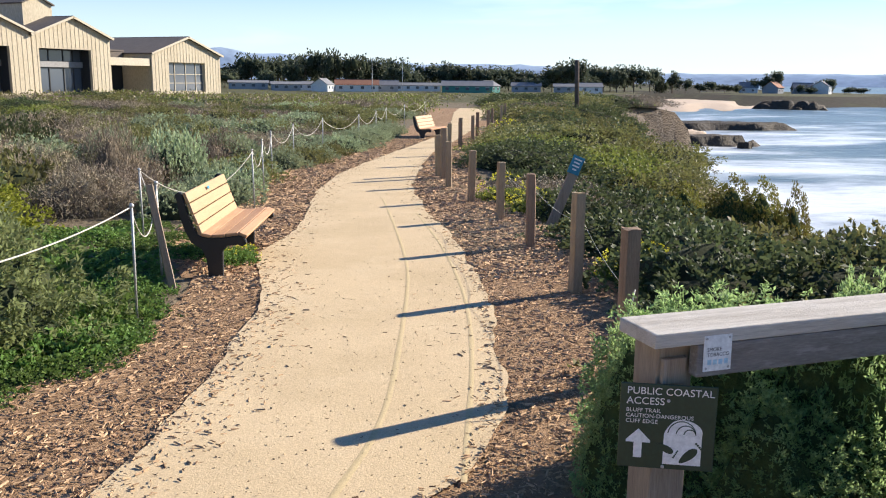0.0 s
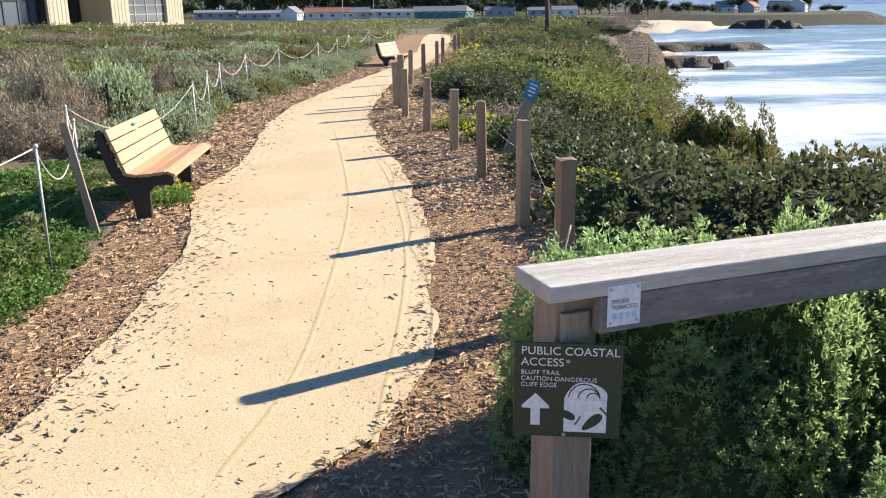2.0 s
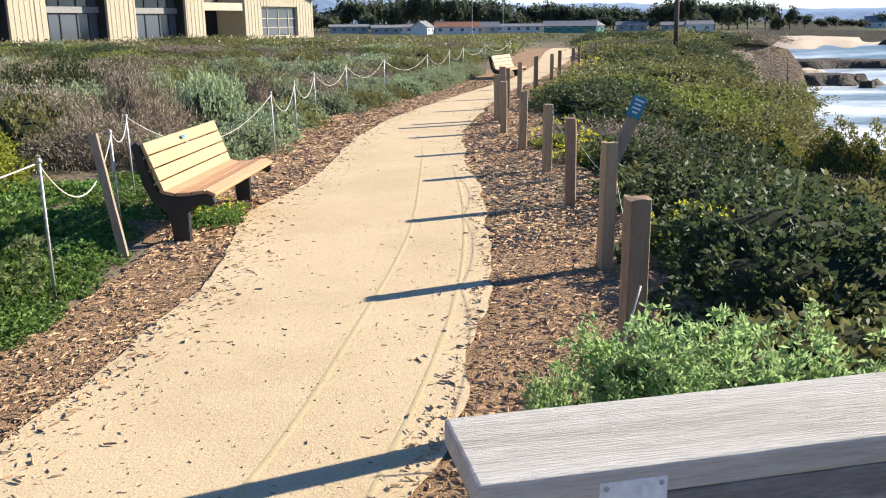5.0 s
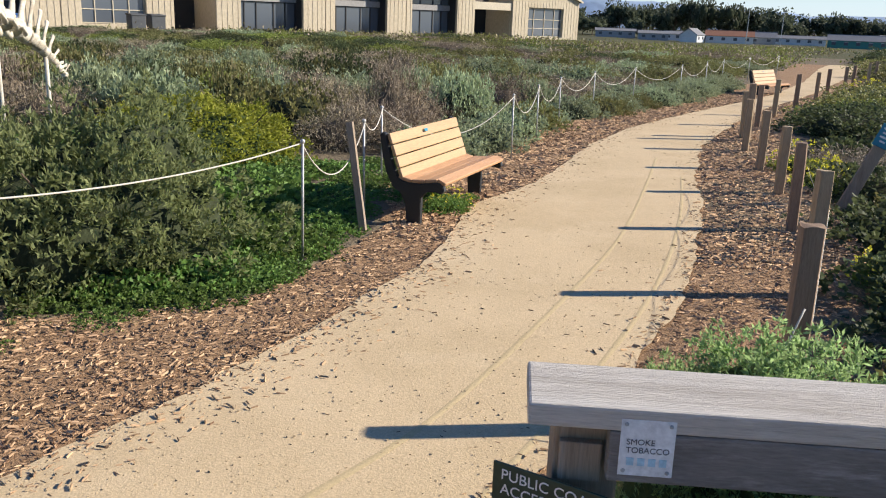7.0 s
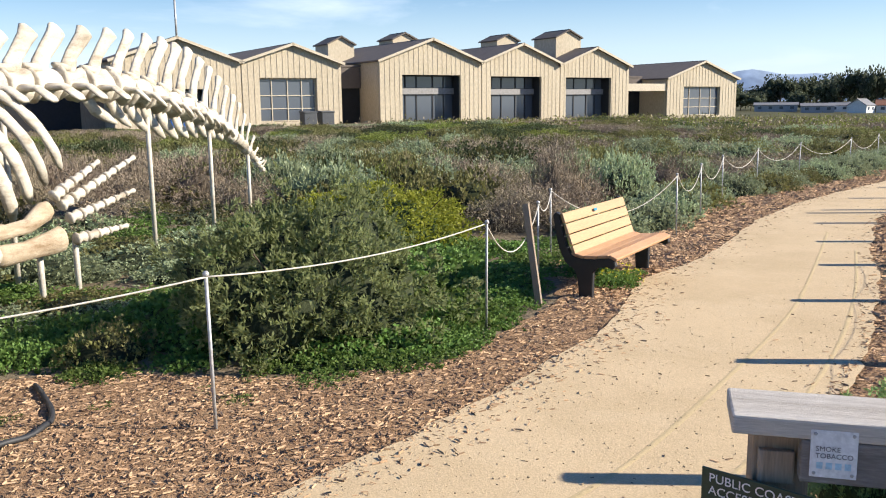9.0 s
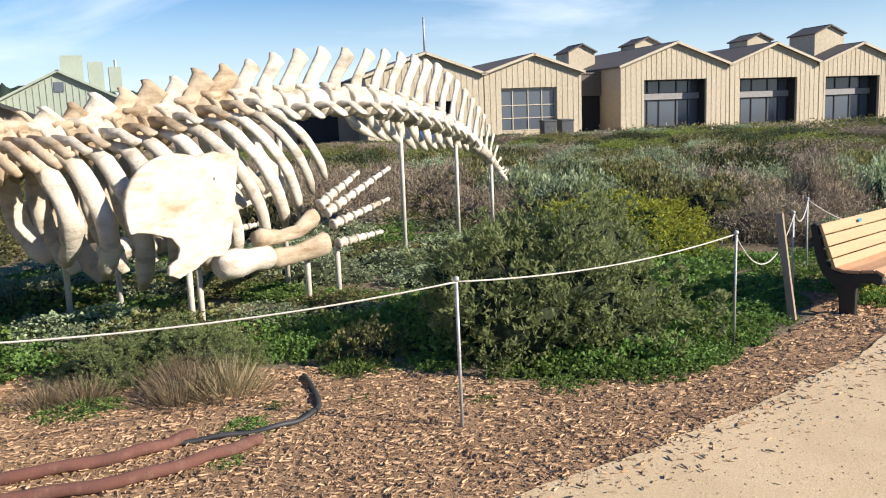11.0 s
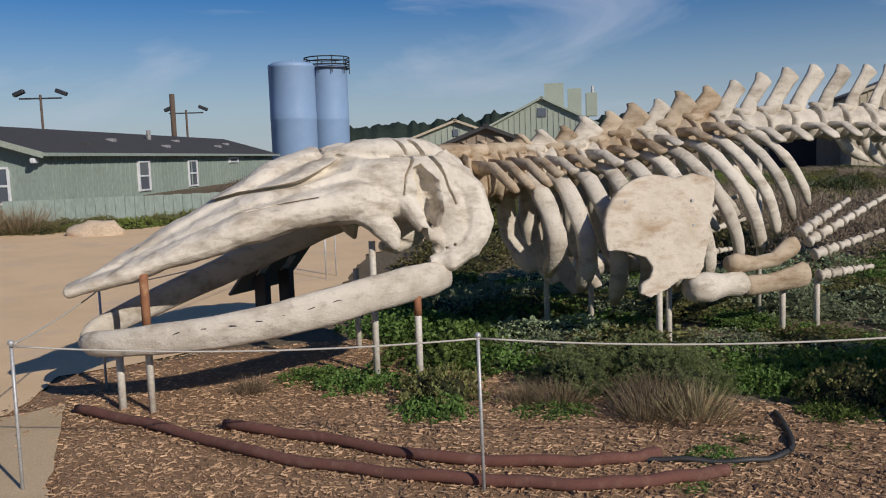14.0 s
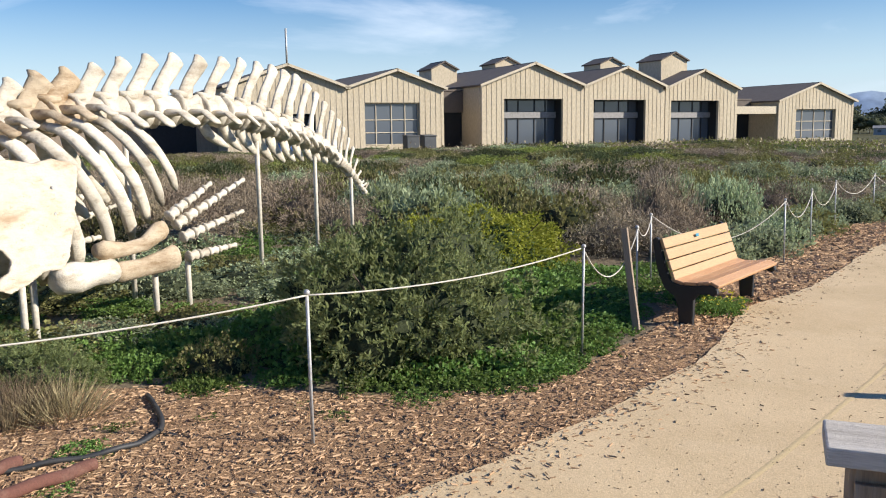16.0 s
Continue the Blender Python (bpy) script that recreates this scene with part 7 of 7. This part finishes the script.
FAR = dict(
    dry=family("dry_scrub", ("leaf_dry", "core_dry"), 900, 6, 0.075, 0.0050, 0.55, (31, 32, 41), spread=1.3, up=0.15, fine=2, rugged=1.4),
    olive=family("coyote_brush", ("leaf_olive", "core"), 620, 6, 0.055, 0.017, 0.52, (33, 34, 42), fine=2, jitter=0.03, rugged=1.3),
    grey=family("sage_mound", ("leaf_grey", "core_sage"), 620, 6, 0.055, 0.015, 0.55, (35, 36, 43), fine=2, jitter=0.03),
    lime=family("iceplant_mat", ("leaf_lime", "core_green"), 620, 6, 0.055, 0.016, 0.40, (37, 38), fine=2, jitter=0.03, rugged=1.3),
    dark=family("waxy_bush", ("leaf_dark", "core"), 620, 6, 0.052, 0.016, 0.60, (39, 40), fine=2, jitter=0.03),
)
SAY = dict(dry=("dry_scrub", "grey-brown leafless scrub on the heath"), olive=("coyote_brush", "dull olive low brush on the heath"), grey=("sage_mound", "silvery grey-green sage mound"), lime=("iceplant_mat", "bright yellow-green low mat plant"), dark=("waxy_bush", "dark green waxy-leaved coastal bush"), red=("iceplant_bank", "reddish green iceplant on the cliff rim"), sage=("blue_green_shrub", "soft blue-green rounded shrub"), cover=("clover_mat", "fresh green low ground cover"))


def put(kind, x, y, s, sz=1.0, near=True, v=None):
    src = (NEAR if near else FAR)[kind]
    nm, lb = SAY[kind]
    return place(src[(int(x * 7 + y * 13) if v is None else v) % len(src)], nm, lb, "shrub", x, y, s, sz, nm.replace("_", " ") + " plants")


def left_edge(y):
    pts = sorted((q[1], q[0]) for q in MULCH_L[:13])
    return float(np.interp(y, [p[0] for p in pts], [p[1] for p in pts]))


def right_edge(y):
    pts = sorted((q[1], q[0]) for q in RIGHT)
    return float(np.interp(y, [p[0] for p in pts], [p[1] for p in pts]))


rnd = np.random.RandomState(77)
# landward heath
y = 8.6
while y < 56:
    gap = 0.92 + 0.033 * y
    x = left_edge(y) - 0.9 - 0.55 * gap - (1.0 if y < 11 else 0.0)
    while x > -0.95 * y - 13:
        px, py = x + rnd.uniform(-0.4, 0.1) * gap, y + rnd.uniform(-0.45, 0.45) * gap
        d = math.hypot(px, py)
        front = (px + 27.5) * math.sin(radians(55)) - (py - 54.2) * math.cos(radians(55))
        bare = (-3.6 < px < -1.2 and py < 10.6) or (-6.0 < px < -2.6 and py < 11.6)
        if front > 2.5 and not bare and not (py < 12 and px < -3.2 and px > -10 and py < 0.9 * (-px) + 4.5):
            n1, n2 = noise.noise((px * 0.11, py * 0.16, 3.0)), noise.noise((px * 0.35, py * 0.35, 9.0))
            edge = left_edge(py) - px
            mood = n1 + 0.30 * n2 - 0.14 * float(step(20, 14, d))
            pick = rnd.rand()
            if edge < 1.8 and py > 11:
                kind = "grey" if n2 > -0.35 else "olive"
            elif mood > 0.12:
                kind = "lime" if pick < 0.45 and d > 14 else "olive" if pick < 0.8 else "dark"
            elif mood > -0.08:
                kind = "grey" if pick < 0.3 else "olive" if pick < 0.65 else "dark" if pick < 0.8 else "dry"
            else:
                kind = "dry" if pick < 0.72 else "olive"
            near = d < 15
            size = gap * rnd.uniform(0.48, 0.92)
            tall = float(np.interp(d, [12, 18, 26, 40, 60], [0.82, 0.74, 0.60, 0.46, 0.38])) * float(np.interp(front, [2, 14], [0.45, 1.0]))
            put(kind, px, py, size, tall * rnd.uniform(0.55, 1.3) / (0.52 * size), near)
        x -= gap * 0.98
    y += gap * 0.82
# seaward scrub
y = 3.6
while y < 66:
    gap = 0.95 + 0.040 * y
    x = right_edge(y) + 1.0 + 0.75 * gap
    stop = float(rim(y)) - 0.45 * gap
    while x < stop:
        px, py = x + rnd.uniform(-0.12, 0.3) * gap, y + rnd.uniform(-0.4, 0.4) * gap
        n1, n2 = noise.noise((px * 0.2, py * 0.2, 23.0)), noise.noise((px * 0.5, py * 0.5, 29.0))
        near = math.hypot(px, py) < 17
        if float(rim(py)) - px < 2.4 and 10 < py < 26:
            kind = "red" if n2 > -0.2 else "olive"
        elif n1 > 0.12:
            kind = "lime" if n2 > 0.25 and py > 14 else "olive" if n2 > -0.1 else "dark"
        elif n1 > -0.22:
            kind = "dark" if py < 13 or n2 > 0 else "olive"
        else:
            kind = "dry" if n2 < 0.0 and py > 9 else "dark"
        if not near and kind not in FAR:
            kind = "olive"
        size = gap * rnd.uniform(0.75, 1.05)
        tall = float(np.interp(px - right_edge(py), [1.2, 2.5, 5.0], [0.55, 0.75, 1.0])) * float(np.interp(float(rim(py)) - px, [0.0, 3.0], [0.55, 1.0]))
        put(kind, px, py, size, tall * rnd.uniform(0.85, 1.2) * min(1.0, 0.8 / size + 0.3), near)
        x += gap * 1.02
    y += gap * 0.88

y = 11.4
while y < 30:  # rounded sage mounds along the rope
    put("grey" if noise.noise((y * 0.8, 2, 1)) > -0.3 else "olive", left_edge(y) - 0.35 + rnd.uniform(-0.15, 0.1), y, rnd.uniform(0.62, 0.9), rnd.uniform(0.95, 1.2), y < 18)
    y += rnd.uniform(0.8, 1.25)
MOUND = shrub_mesh("iceplant_mound", 61, 2400, 6, 0.036, 0.016, [M["leaf_mound"], M["core_green"]], h=1.9, up=0.1, core_scale=0.9, rugged=0.5, fine=3)
for x, y, s, top in ((7.9, 14.3, 0.95, -0.12), (8.4, 14.1, 0.95, -0.22), (8.9, 13.8, 0.8, -0.45), (7.3, 15.0, 0.8, -0.28), (6.7, 15.6, 0.7, -0.25)):
    place(MOUND, "iceplant_mound", "yellow-green iceplant mound with reddening tips on the cliff rim", "iceplant", x, y, s, (top - float(ground_z(x, y))) / (1.62 * s), "iceplant mounds")

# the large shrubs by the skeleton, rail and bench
# Each bush has a dark inner core that paints shade among its leaves.
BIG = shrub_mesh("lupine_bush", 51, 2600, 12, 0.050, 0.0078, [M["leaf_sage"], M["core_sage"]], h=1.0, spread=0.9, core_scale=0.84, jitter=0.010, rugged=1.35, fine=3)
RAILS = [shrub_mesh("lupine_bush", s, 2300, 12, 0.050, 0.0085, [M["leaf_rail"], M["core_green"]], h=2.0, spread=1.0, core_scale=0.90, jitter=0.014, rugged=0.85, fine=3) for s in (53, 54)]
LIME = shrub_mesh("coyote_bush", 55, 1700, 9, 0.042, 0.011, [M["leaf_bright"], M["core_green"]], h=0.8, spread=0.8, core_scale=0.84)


def bush(me, name, label, x, y, s, sz, turn):
    """A large bush: foliage over bare crooked stems."""
    b = thing(name, label, "bush", pose(x, y, float(ground_z(x, y)) - 0.02, 0, 0, turn), "large bushes")
    fo = new("foliage", me)
    fo.parent, fo.matrix_basis = b, Matrix.Diagonal((s, s, s * sz, 1))
    for k in range(6):
        a = k * 1.05 + x
        r, h = 0.78 * s * (0.75 + 0.25 * math.sin(k * 3)), 0.62 * s * sz
        part("stem", loft(bmesh.new(), curve_points([(0.05 * math.cos(a), 0.05 * math.sin(a), 0), (0.45 * r * math.cos(a + 0.3), 0.45 * r * math.sin(a + 0.3), 0.35 * h), (r * math.cos(a), r * math.sin(a), h)], 7), [0.022, 0.02, 0.018, 0.015, 0.012, 0.009, 0.006], 6), M["twig"], b)
    return b


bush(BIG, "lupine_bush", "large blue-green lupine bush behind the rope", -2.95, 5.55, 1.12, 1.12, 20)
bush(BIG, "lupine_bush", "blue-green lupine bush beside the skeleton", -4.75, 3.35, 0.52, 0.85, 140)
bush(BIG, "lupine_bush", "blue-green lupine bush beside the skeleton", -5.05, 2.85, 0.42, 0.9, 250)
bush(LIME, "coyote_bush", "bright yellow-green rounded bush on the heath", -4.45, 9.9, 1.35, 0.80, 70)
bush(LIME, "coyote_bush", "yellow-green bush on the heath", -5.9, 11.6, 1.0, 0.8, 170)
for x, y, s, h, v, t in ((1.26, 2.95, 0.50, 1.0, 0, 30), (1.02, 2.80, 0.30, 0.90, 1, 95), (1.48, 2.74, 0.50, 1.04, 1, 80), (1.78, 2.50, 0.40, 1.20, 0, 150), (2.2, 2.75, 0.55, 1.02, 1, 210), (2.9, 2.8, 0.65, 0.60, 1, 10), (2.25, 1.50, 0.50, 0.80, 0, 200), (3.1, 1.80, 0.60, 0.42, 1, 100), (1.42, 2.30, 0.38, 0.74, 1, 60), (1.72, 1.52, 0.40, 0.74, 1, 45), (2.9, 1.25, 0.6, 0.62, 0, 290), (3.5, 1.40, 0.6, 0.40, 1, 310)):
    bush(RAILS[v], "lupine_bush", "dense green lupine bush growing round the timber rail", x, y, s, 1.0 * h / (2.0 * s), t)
for x, y, s, sz in ((-2.05, 5.5, 0.60, 0.9), (-1.72, 5.6, 0.40, 0.8), (-1.72, 6.35, 0.42, 0.8), (-1.75, 6.9, 0.40, 0.8), (-2.15, 4.9, 0.40, 0.8), (-2.3, 5.95, 0.62, 1.0), (-2.45, 5.2, 0.55, 1.0), (-2.0, 6.3, 0.65, 0.85), (-2.55, 4.75, 0.42, 0.8), (-1.85, 5.15, 0.45, 0.7), (-2.7, 6.9, 0.8, 0.8), (-2.0, 7.2, 0.55, 0.6), (-2.9, 7.9, 0.9, 0.8), (-2.2, 8.3, 0.7, 0.5), (-1.75, 5.85, 0.4, 0.7), (-3.25, 4.45, 0.30, 0.8), (-2.15, 4.5, 0.26, 0.7), (-2.45, 3.95, 0.20, 0.6), (-2.75, 4.05, 0.16, 0.6), (-2.1, 9.1, 0.5, 0.7), (-1.75, 9.6, 0.4, 0.7), (-2.6, 9.8, 0.55, 0.7), (-3.1, 9.6, 0.6, 0.8), (-1.6, 8.9, 0.42, 0.5), (-2.3, 10.4, 0.5, 0.6), (-1.5, 10.3, 0.34, 0.5), (-1.85, 7.75, 0.45, 0.6), (-0.98, 8.15, 0.30, 1.2), (-0.92, 8.75, 0.22, 1.0), (-1.35, 8.6, 0.4, 0.9), (-3.35, 2.75, 0.24, 0.8), (-3.0, 2.35, 0.17, 0.8), (-4.55, 0.75, 0.15, 0.7), (-3.15, 3.55, 0.14, 0.8), (-5.65, -0.35, 0.18, 0.5), (-3.55, 3.15, 0.2, 0.6), (-4.0, 1.0, 0.10, 0.5), (-3.6, 5.0, 0.7, 0.9), (-4.1, 5.3, 0.8, 0.9), (-3.9, 6.2, 0.8, 0.9), (-4.6, 4.7, 0.6, 0.9), (-4.2, 7.2, 0.9, 0.8), (-3.4, 7.0, 0.7, 0.8), (-3.3, 8.9, 0.8, 0.7), (-4.2, 8.6, 0.9, 0.7)):
    put("cover", x, y, s, sz)
for k in range(130):  # green undergrowth below the ribs and tail
    x, y = rnd.uniform(-10.5, -4.6), rnd.uniform(3.2, 11.8)
    if x > -4.9 + 0.0 and y < 4.2 or (x > -3.9 and y < 8):
        continue
    put("cover" if noise.noise((x, y, 1)) > 0.05 else "grey" if k % 3 else "olive", x, y, rnd.uniform(0.45, 0.85), rnd.uniform(0.45, 0.75))
for x, y, s, sz, kd in ((-4.35, 4.15, 0.42, 1.1, "cover"), (-3.9, 4.35, 0.40, 1.2, "olive"), (-3.65, 4.0, 0.30, 1.0, "cover"), (-4.75, 3.95, 0.45, 0.9, "cover"), (-5.9, 1.25, 0.42, 0.9, "cover"), (-6.35, 0.95, 0.36, 0.9, "cover"), (-5.3, 1.75, 0.42, 1.1, "olive"), (-4.95, 1.55, 0.34, 1.1, "cover"), (-4.6, 2.35, 0.34, 0.7, "cover"), (-6.4, 2.2, 0.7, 0.8, "cover"), (-7.2, 2.6, 0.8, 0.8, "cover"), (-6.0, 2.7, 0.6, 0.8, "cover"), (-8.0, 2.3, 0.8, 0.7, "cover"), (-9.0, 2.9, 0.9, 0.7, "cover"), (-10.6, 3.6, 1.0, 0.7, "cover"), (-8.2, 3.8, 0.9, 0.8, "cover"), (-12.4, 4.6, 1.1, 0.7, "olive"), (-14.2, 5.6, 1.2, 0.7, "olive"), (-16.2, 7.6, 1.4, 0.7, "olive")):
    put(kd, x, y, s, sz)
for k in range(26):  # planting in front of the board fence
    x, y = -23.6 - 1.6 * rnd.rand(), -7 + 11.5 * k / 26
    put("olive" if k % 3 else "lime", x, y, rnd.uniform(0.5, 0.9), 0.8, False if k % 3 else True)
for k in range(36):  # scrub round the sheds
    x, y = rnd.uniform(-58, -29), rnd.uniform(4, 24)
    if y > -0.46 * (x + 32) - 1.0 and math.hypot(x + 36, y - 17) > 6:
        put("dry" if k % 3 else "olive", x, y, rnd.uniform(1.6, 2.6), 0.5, False)
for k in range(60):  # heath behind the skeleton
    x, y = rnd.uniform(-24, -9.5), rnd.uniform(9, 22)
    if y > 0.62 * (-x) - 2.0:
        put("dry" if k % 2 else "olive", x, y, rnd.uniform(0.9, 1.5), 0.7, False)

# straw grass tufts
def grass_mesh(seed, n=620, h=0.42):
    r = np.random.RandomState(seed)
    a = np.concatenate([r.normal(size=(n, 2)) * 0.13, np.zeros((n, 1))], 1)
    nrm = np.concatenate([a[:, :2] * 4.5, np.ones((n, 1))], 1)
    return leaf_mesh("grass_tuft", a, nrm, 1, h, 0.0030, 0.28, r, [M["leaf_straw"]], None, 0.2, 0.02)


GRASS = [grass_mesh(3), grass_mesh(4)]
for x, y, s in ((-4.25, 2.95, 0.70), (-4.02, 3.12, 0.65), (-4.42, 3.15, 0.6), (-4.15, 2.8, 0.5), (-4.75, 2.45, 0.5), (-4.9, 2.25, 0.45), (-6.1, 0.4, 0.4), (-24.5, -5.5, 2.0), (-24.0, -4.2, 2.0), (-23.8, -3.0, 1.8)):
    place(GRASS[int(abs(x * 10)) % 2], "grass_tuft", "dry straw-coloured grass tuft in the mulch", "grass", x, y, s, 1.0, "straw grass tufts")


# yellow flowers
def flower_mesh(seed, n=55):
    r = np.random.RandomState(seed)
    d = dome(n, r, 0.25)
    return leaf_mesh("yellow_flowers", d * np.array([0.45, 0.45, 0.42]), d, 6, 0.030, 0.010, 1.2, r, [M["yellow"]], None, 0.3, 0.010)


FLOWER = flower_mesh(8)
for x, y, s in ((2.8, 6.9, 0.8), (3.0, 11.2, 0.8), (2.95, 12.4, 0.9), (-0.95, 8.35, 0.45), (7.2, 28.2, 1.2), (2.95, 7.0, 0.7)):
    put("cover" if y < 9 else "lime", x, y, 0.55 * s, 1.35 if y < 9 else 1.1)
    place(FLOWER, "flower_patch", "bright yellow flower heads on a green clump", "flowers", x, y, 1.15 * s, 1.0, "yellow flower patches", kind="stuff")


# ---- loose wood chips, path litter ----
def inside(px, py, loop):
    x0, y0 = np.array([p[0] for p in loop]), np.array([p[1] for p in loop])
    x1, y1 = np.roll(x0, -1), np.roll(y0, -1)
    out = np.zeros(len(px), bool)
    for a, b, c, d in zip(x0, y0, x1, y1):
        hit = (b > py) != (d > py)
        out ^= hit & (px < (c - a) * (py - b) / (d - b + 1e-12) + a)
    return out


SAND = LEFT + PLAZA + RIGHT
BED_L = MULCH_L + [(-5.8, -1.6), (-4.6, -1.7), (-3.3, -1.1), (-2.3, 0.1), (-1.5, 1.8), (-0.9, 3.4), (-0.4, 4.6), (-0.2, 6), (-0.3, 8.2), (0.1, 10), (0.3, 12), (0.9, 16), (2.7, 21), (4.7, 26.4)]
BED_R = [(-0.85, 1.4), (-0.6, 2.45), (0.0, 2.9), (0.3, 3.15), (0.9, 5.0), (1.2, 7), (1.3, 12), (2.2, 17.3), (3.3, 21.6), (5.0, 21.6), (3.6, 17.3), (2.9, 13), (2.8, 9), (2.6, 6), (2.0, 3.6), (1.9, 2.0), (2.2, -1), (-0.6, -1)]


def chips(name, px, py, size, mat, label, category, seed, flat=0.16, base=0.012, lift=0.6):
    """Split chips: ridged slivers lying at all angles."""
    r = np.random.RandomState(seed)
    n = len(px)
    ln = size * np.minimum(r.lognormal(0, 0.45, n), 2.0)
    hx, hy, hz = ln * 0.5, ln * r.uniform(0.06, 0.17, n), np.maximum(ln * flat * r.uniform(0.3, 0.9, n), 0.0012)
    yaw, tilt = r.uniform(0, 2 * np.pi, n), r.normal(0, 0.22, n) * lift
    corner = np.array([(-1, -0.6, -1), (0.9, -0.9, -1), (1, 0.5, -1), (-0.9, 0.9, -1), (-0.85, 0.2, 1), (0.85, -0.2, 1)], float)
    c = corner[None] * np.stack([hx, hy, hz], 1)[:, None]
    c[:, :, 2] += c[:, :, 0] * np.sin(tilt)[:, None]
    x = c[:, :, 0] * np.cos(yaw)[:, None] - c[:, :, 1] * np.sin(yaw)[:, None]
    y = c[:, :, 0] * np.sin(yaw)[:, None] + c[:, :, 1] * np.cos(yaw)[:, None]
    z = c[:, :, 2] + (np.where(inside(px, py, SAND), 0.026, base) + hz + r.uniform(0, 0.012, n) * lift)[:, None]
    v = np.stack([x + px[:, None], y + py[:, None], z], -1).reshape(-1, 3)
    fq = np.array([(0, 1, 5, 4), (2, 3, 4, 5)])
    f = (np.arange(n)[:, None, None] * 6 + fq[None]).reshape(-1, 4)
    return tagged(from_arrays(name, v, f, M[mat]), label, category, kind="stuff")


r = np.random.RandomState(21)
qx, qy = r.uniform(-8, 3, 500000), r.uniform(-1.8, 20, 500000)
dist = np.hypot(qx - 0.5, qy)
keep = r.rand(len(qx)) < np.clip(1.25 - dist / 9.0, 0.10, 1)
ok = keep & (inside(qx, qy, BED_L) | inside(qx, qy, BED_R))
sandy = inside(qx, qy, SAND)
spill = np.minimum(np.abs(qx - np.interp(qy, [q[1] for q in LEFT[::-1]], [q[0] for q in LEFT[::-1]])), np.abs(qx - np.interp(qy, [q[1] for q in RIGHT], [q[0] for q in RIGHT])))
ok |= keep & sandy & (r.rand(len(qx)) < 0.42 * np.exp(-spill / 0.16) + 0.07 * np.exp(-spill / 0.45))
ok &= ~sandy | (r.rand(len(qx)) < 0.5 * np.exp(-spill / 0.16) + 0.10 * np.exp(-spill / 0.45))
chips("wood_chips", qx[ok][:85000], qy[ok][:100000], 0.026, "chip", "scattered brown and straw wood chips", "wood chips", 22, 0.12)
qx, qy = r.uniform(-3.5, 6, 260000), r.uniform(7, 27, 260000)
bed_far = BED_R[:9] + [(5.6, 27), (7.0, 27), (5.0, 21.6)] + BED_R[10:]
ok = (inside(qx, qy, BED_L) | inside(qx, qy, bed_far)) & ~inside(qx, qy, SAND)
chips("wood_chips", qx[ok][:45000], qy[ok][:45000], 0.036, "chip", "scattered brown and straw wood chips", "wood chips", 25, 0.14)
ex, ey = r.uniform(-4, 4, 60000), r.uniform(0.5, 22, 60000)
edge_l = np.abs(ex - np.interp(ey, [q[1] for q in LEFT[::-1]], [q[0] for q in LEFT[::-1]]))
edge_r = np.abs(ex - np.interp(ey, [q[1] for q in RIGHT], [q[0] for q in RIGHT]))
near_edge = np.minimum(edge_l, edge_r)
on = inside(ex, ey, SAND) & (r.rand(len(ex)) < 0.22 * np.exp(-near_edge / 0.25) + 0.014)
chips("path_litter", ex[on][:8000], ey[on][:8000], 0.017, "debris", "dark bark flakes strewn on the sand path", "litter", 23, 0.12, 0.026, 0.15)
gx2, gy2 = r.uniform(-3, 2.5, 16000), r.uniform(0.8, 10, 16000)
on = inside(gx2, gy2, SAND) & (r.rand(len(gx2)) < np.clip(1.2 - np.hypot(gx2, gy2) / 7, 0.0, 1))
chips("path_grit", gx2[on][:6000], gy2[on][:6000], 0.0065, "pebble", "coarse sand grit on the path", "grit", 24, 0.4, 0.026, 0.1)

# low growth of the far heath, too small to tell apart
fx, fy = r.uniform(-75, 60, 9000), r.uniform(46, 150, 9000)
front = (fx + 27.5) * math.sin(radians(55)) - (fy - 54.2) * math.cos(radians(55))
on = (front > 2) & (fx < rim(fy) - 1.5) & (np.abs(fx - (9.4 + (fy - 48) * 0.25)) > 2.2)
fx, fy = fx[on], fy[on]
fa = np.stack([fx, fy, ground_z(fx, fy) + r.uniform(0.0, 0.12, len(fx))], 1)
for nm, mt, lb, part_of in (("far_scrub", "leaf_olive", "olive scrub of the far heath", 0), ("far_scrub", "leaf_dry", "brown scrub of the far heath", 1), ("far_scrub", "leaf_lime", "yellow-green scrub of the far heath", 2)):
    sel = (np.arange(len(fa)) % 3) == part_of
    me = leaf_mesh(nm, fa[sel], np.tile([0, 0, 0.6], (sel.sum(), 1)), 26, 0.20, 0.045, 0.8, r, [M[mt]], None, 0.2, np.array([0.7, 0.7, 0.13]))
    tagged(new(nm, me), lb, "scrub", kind="stuff")
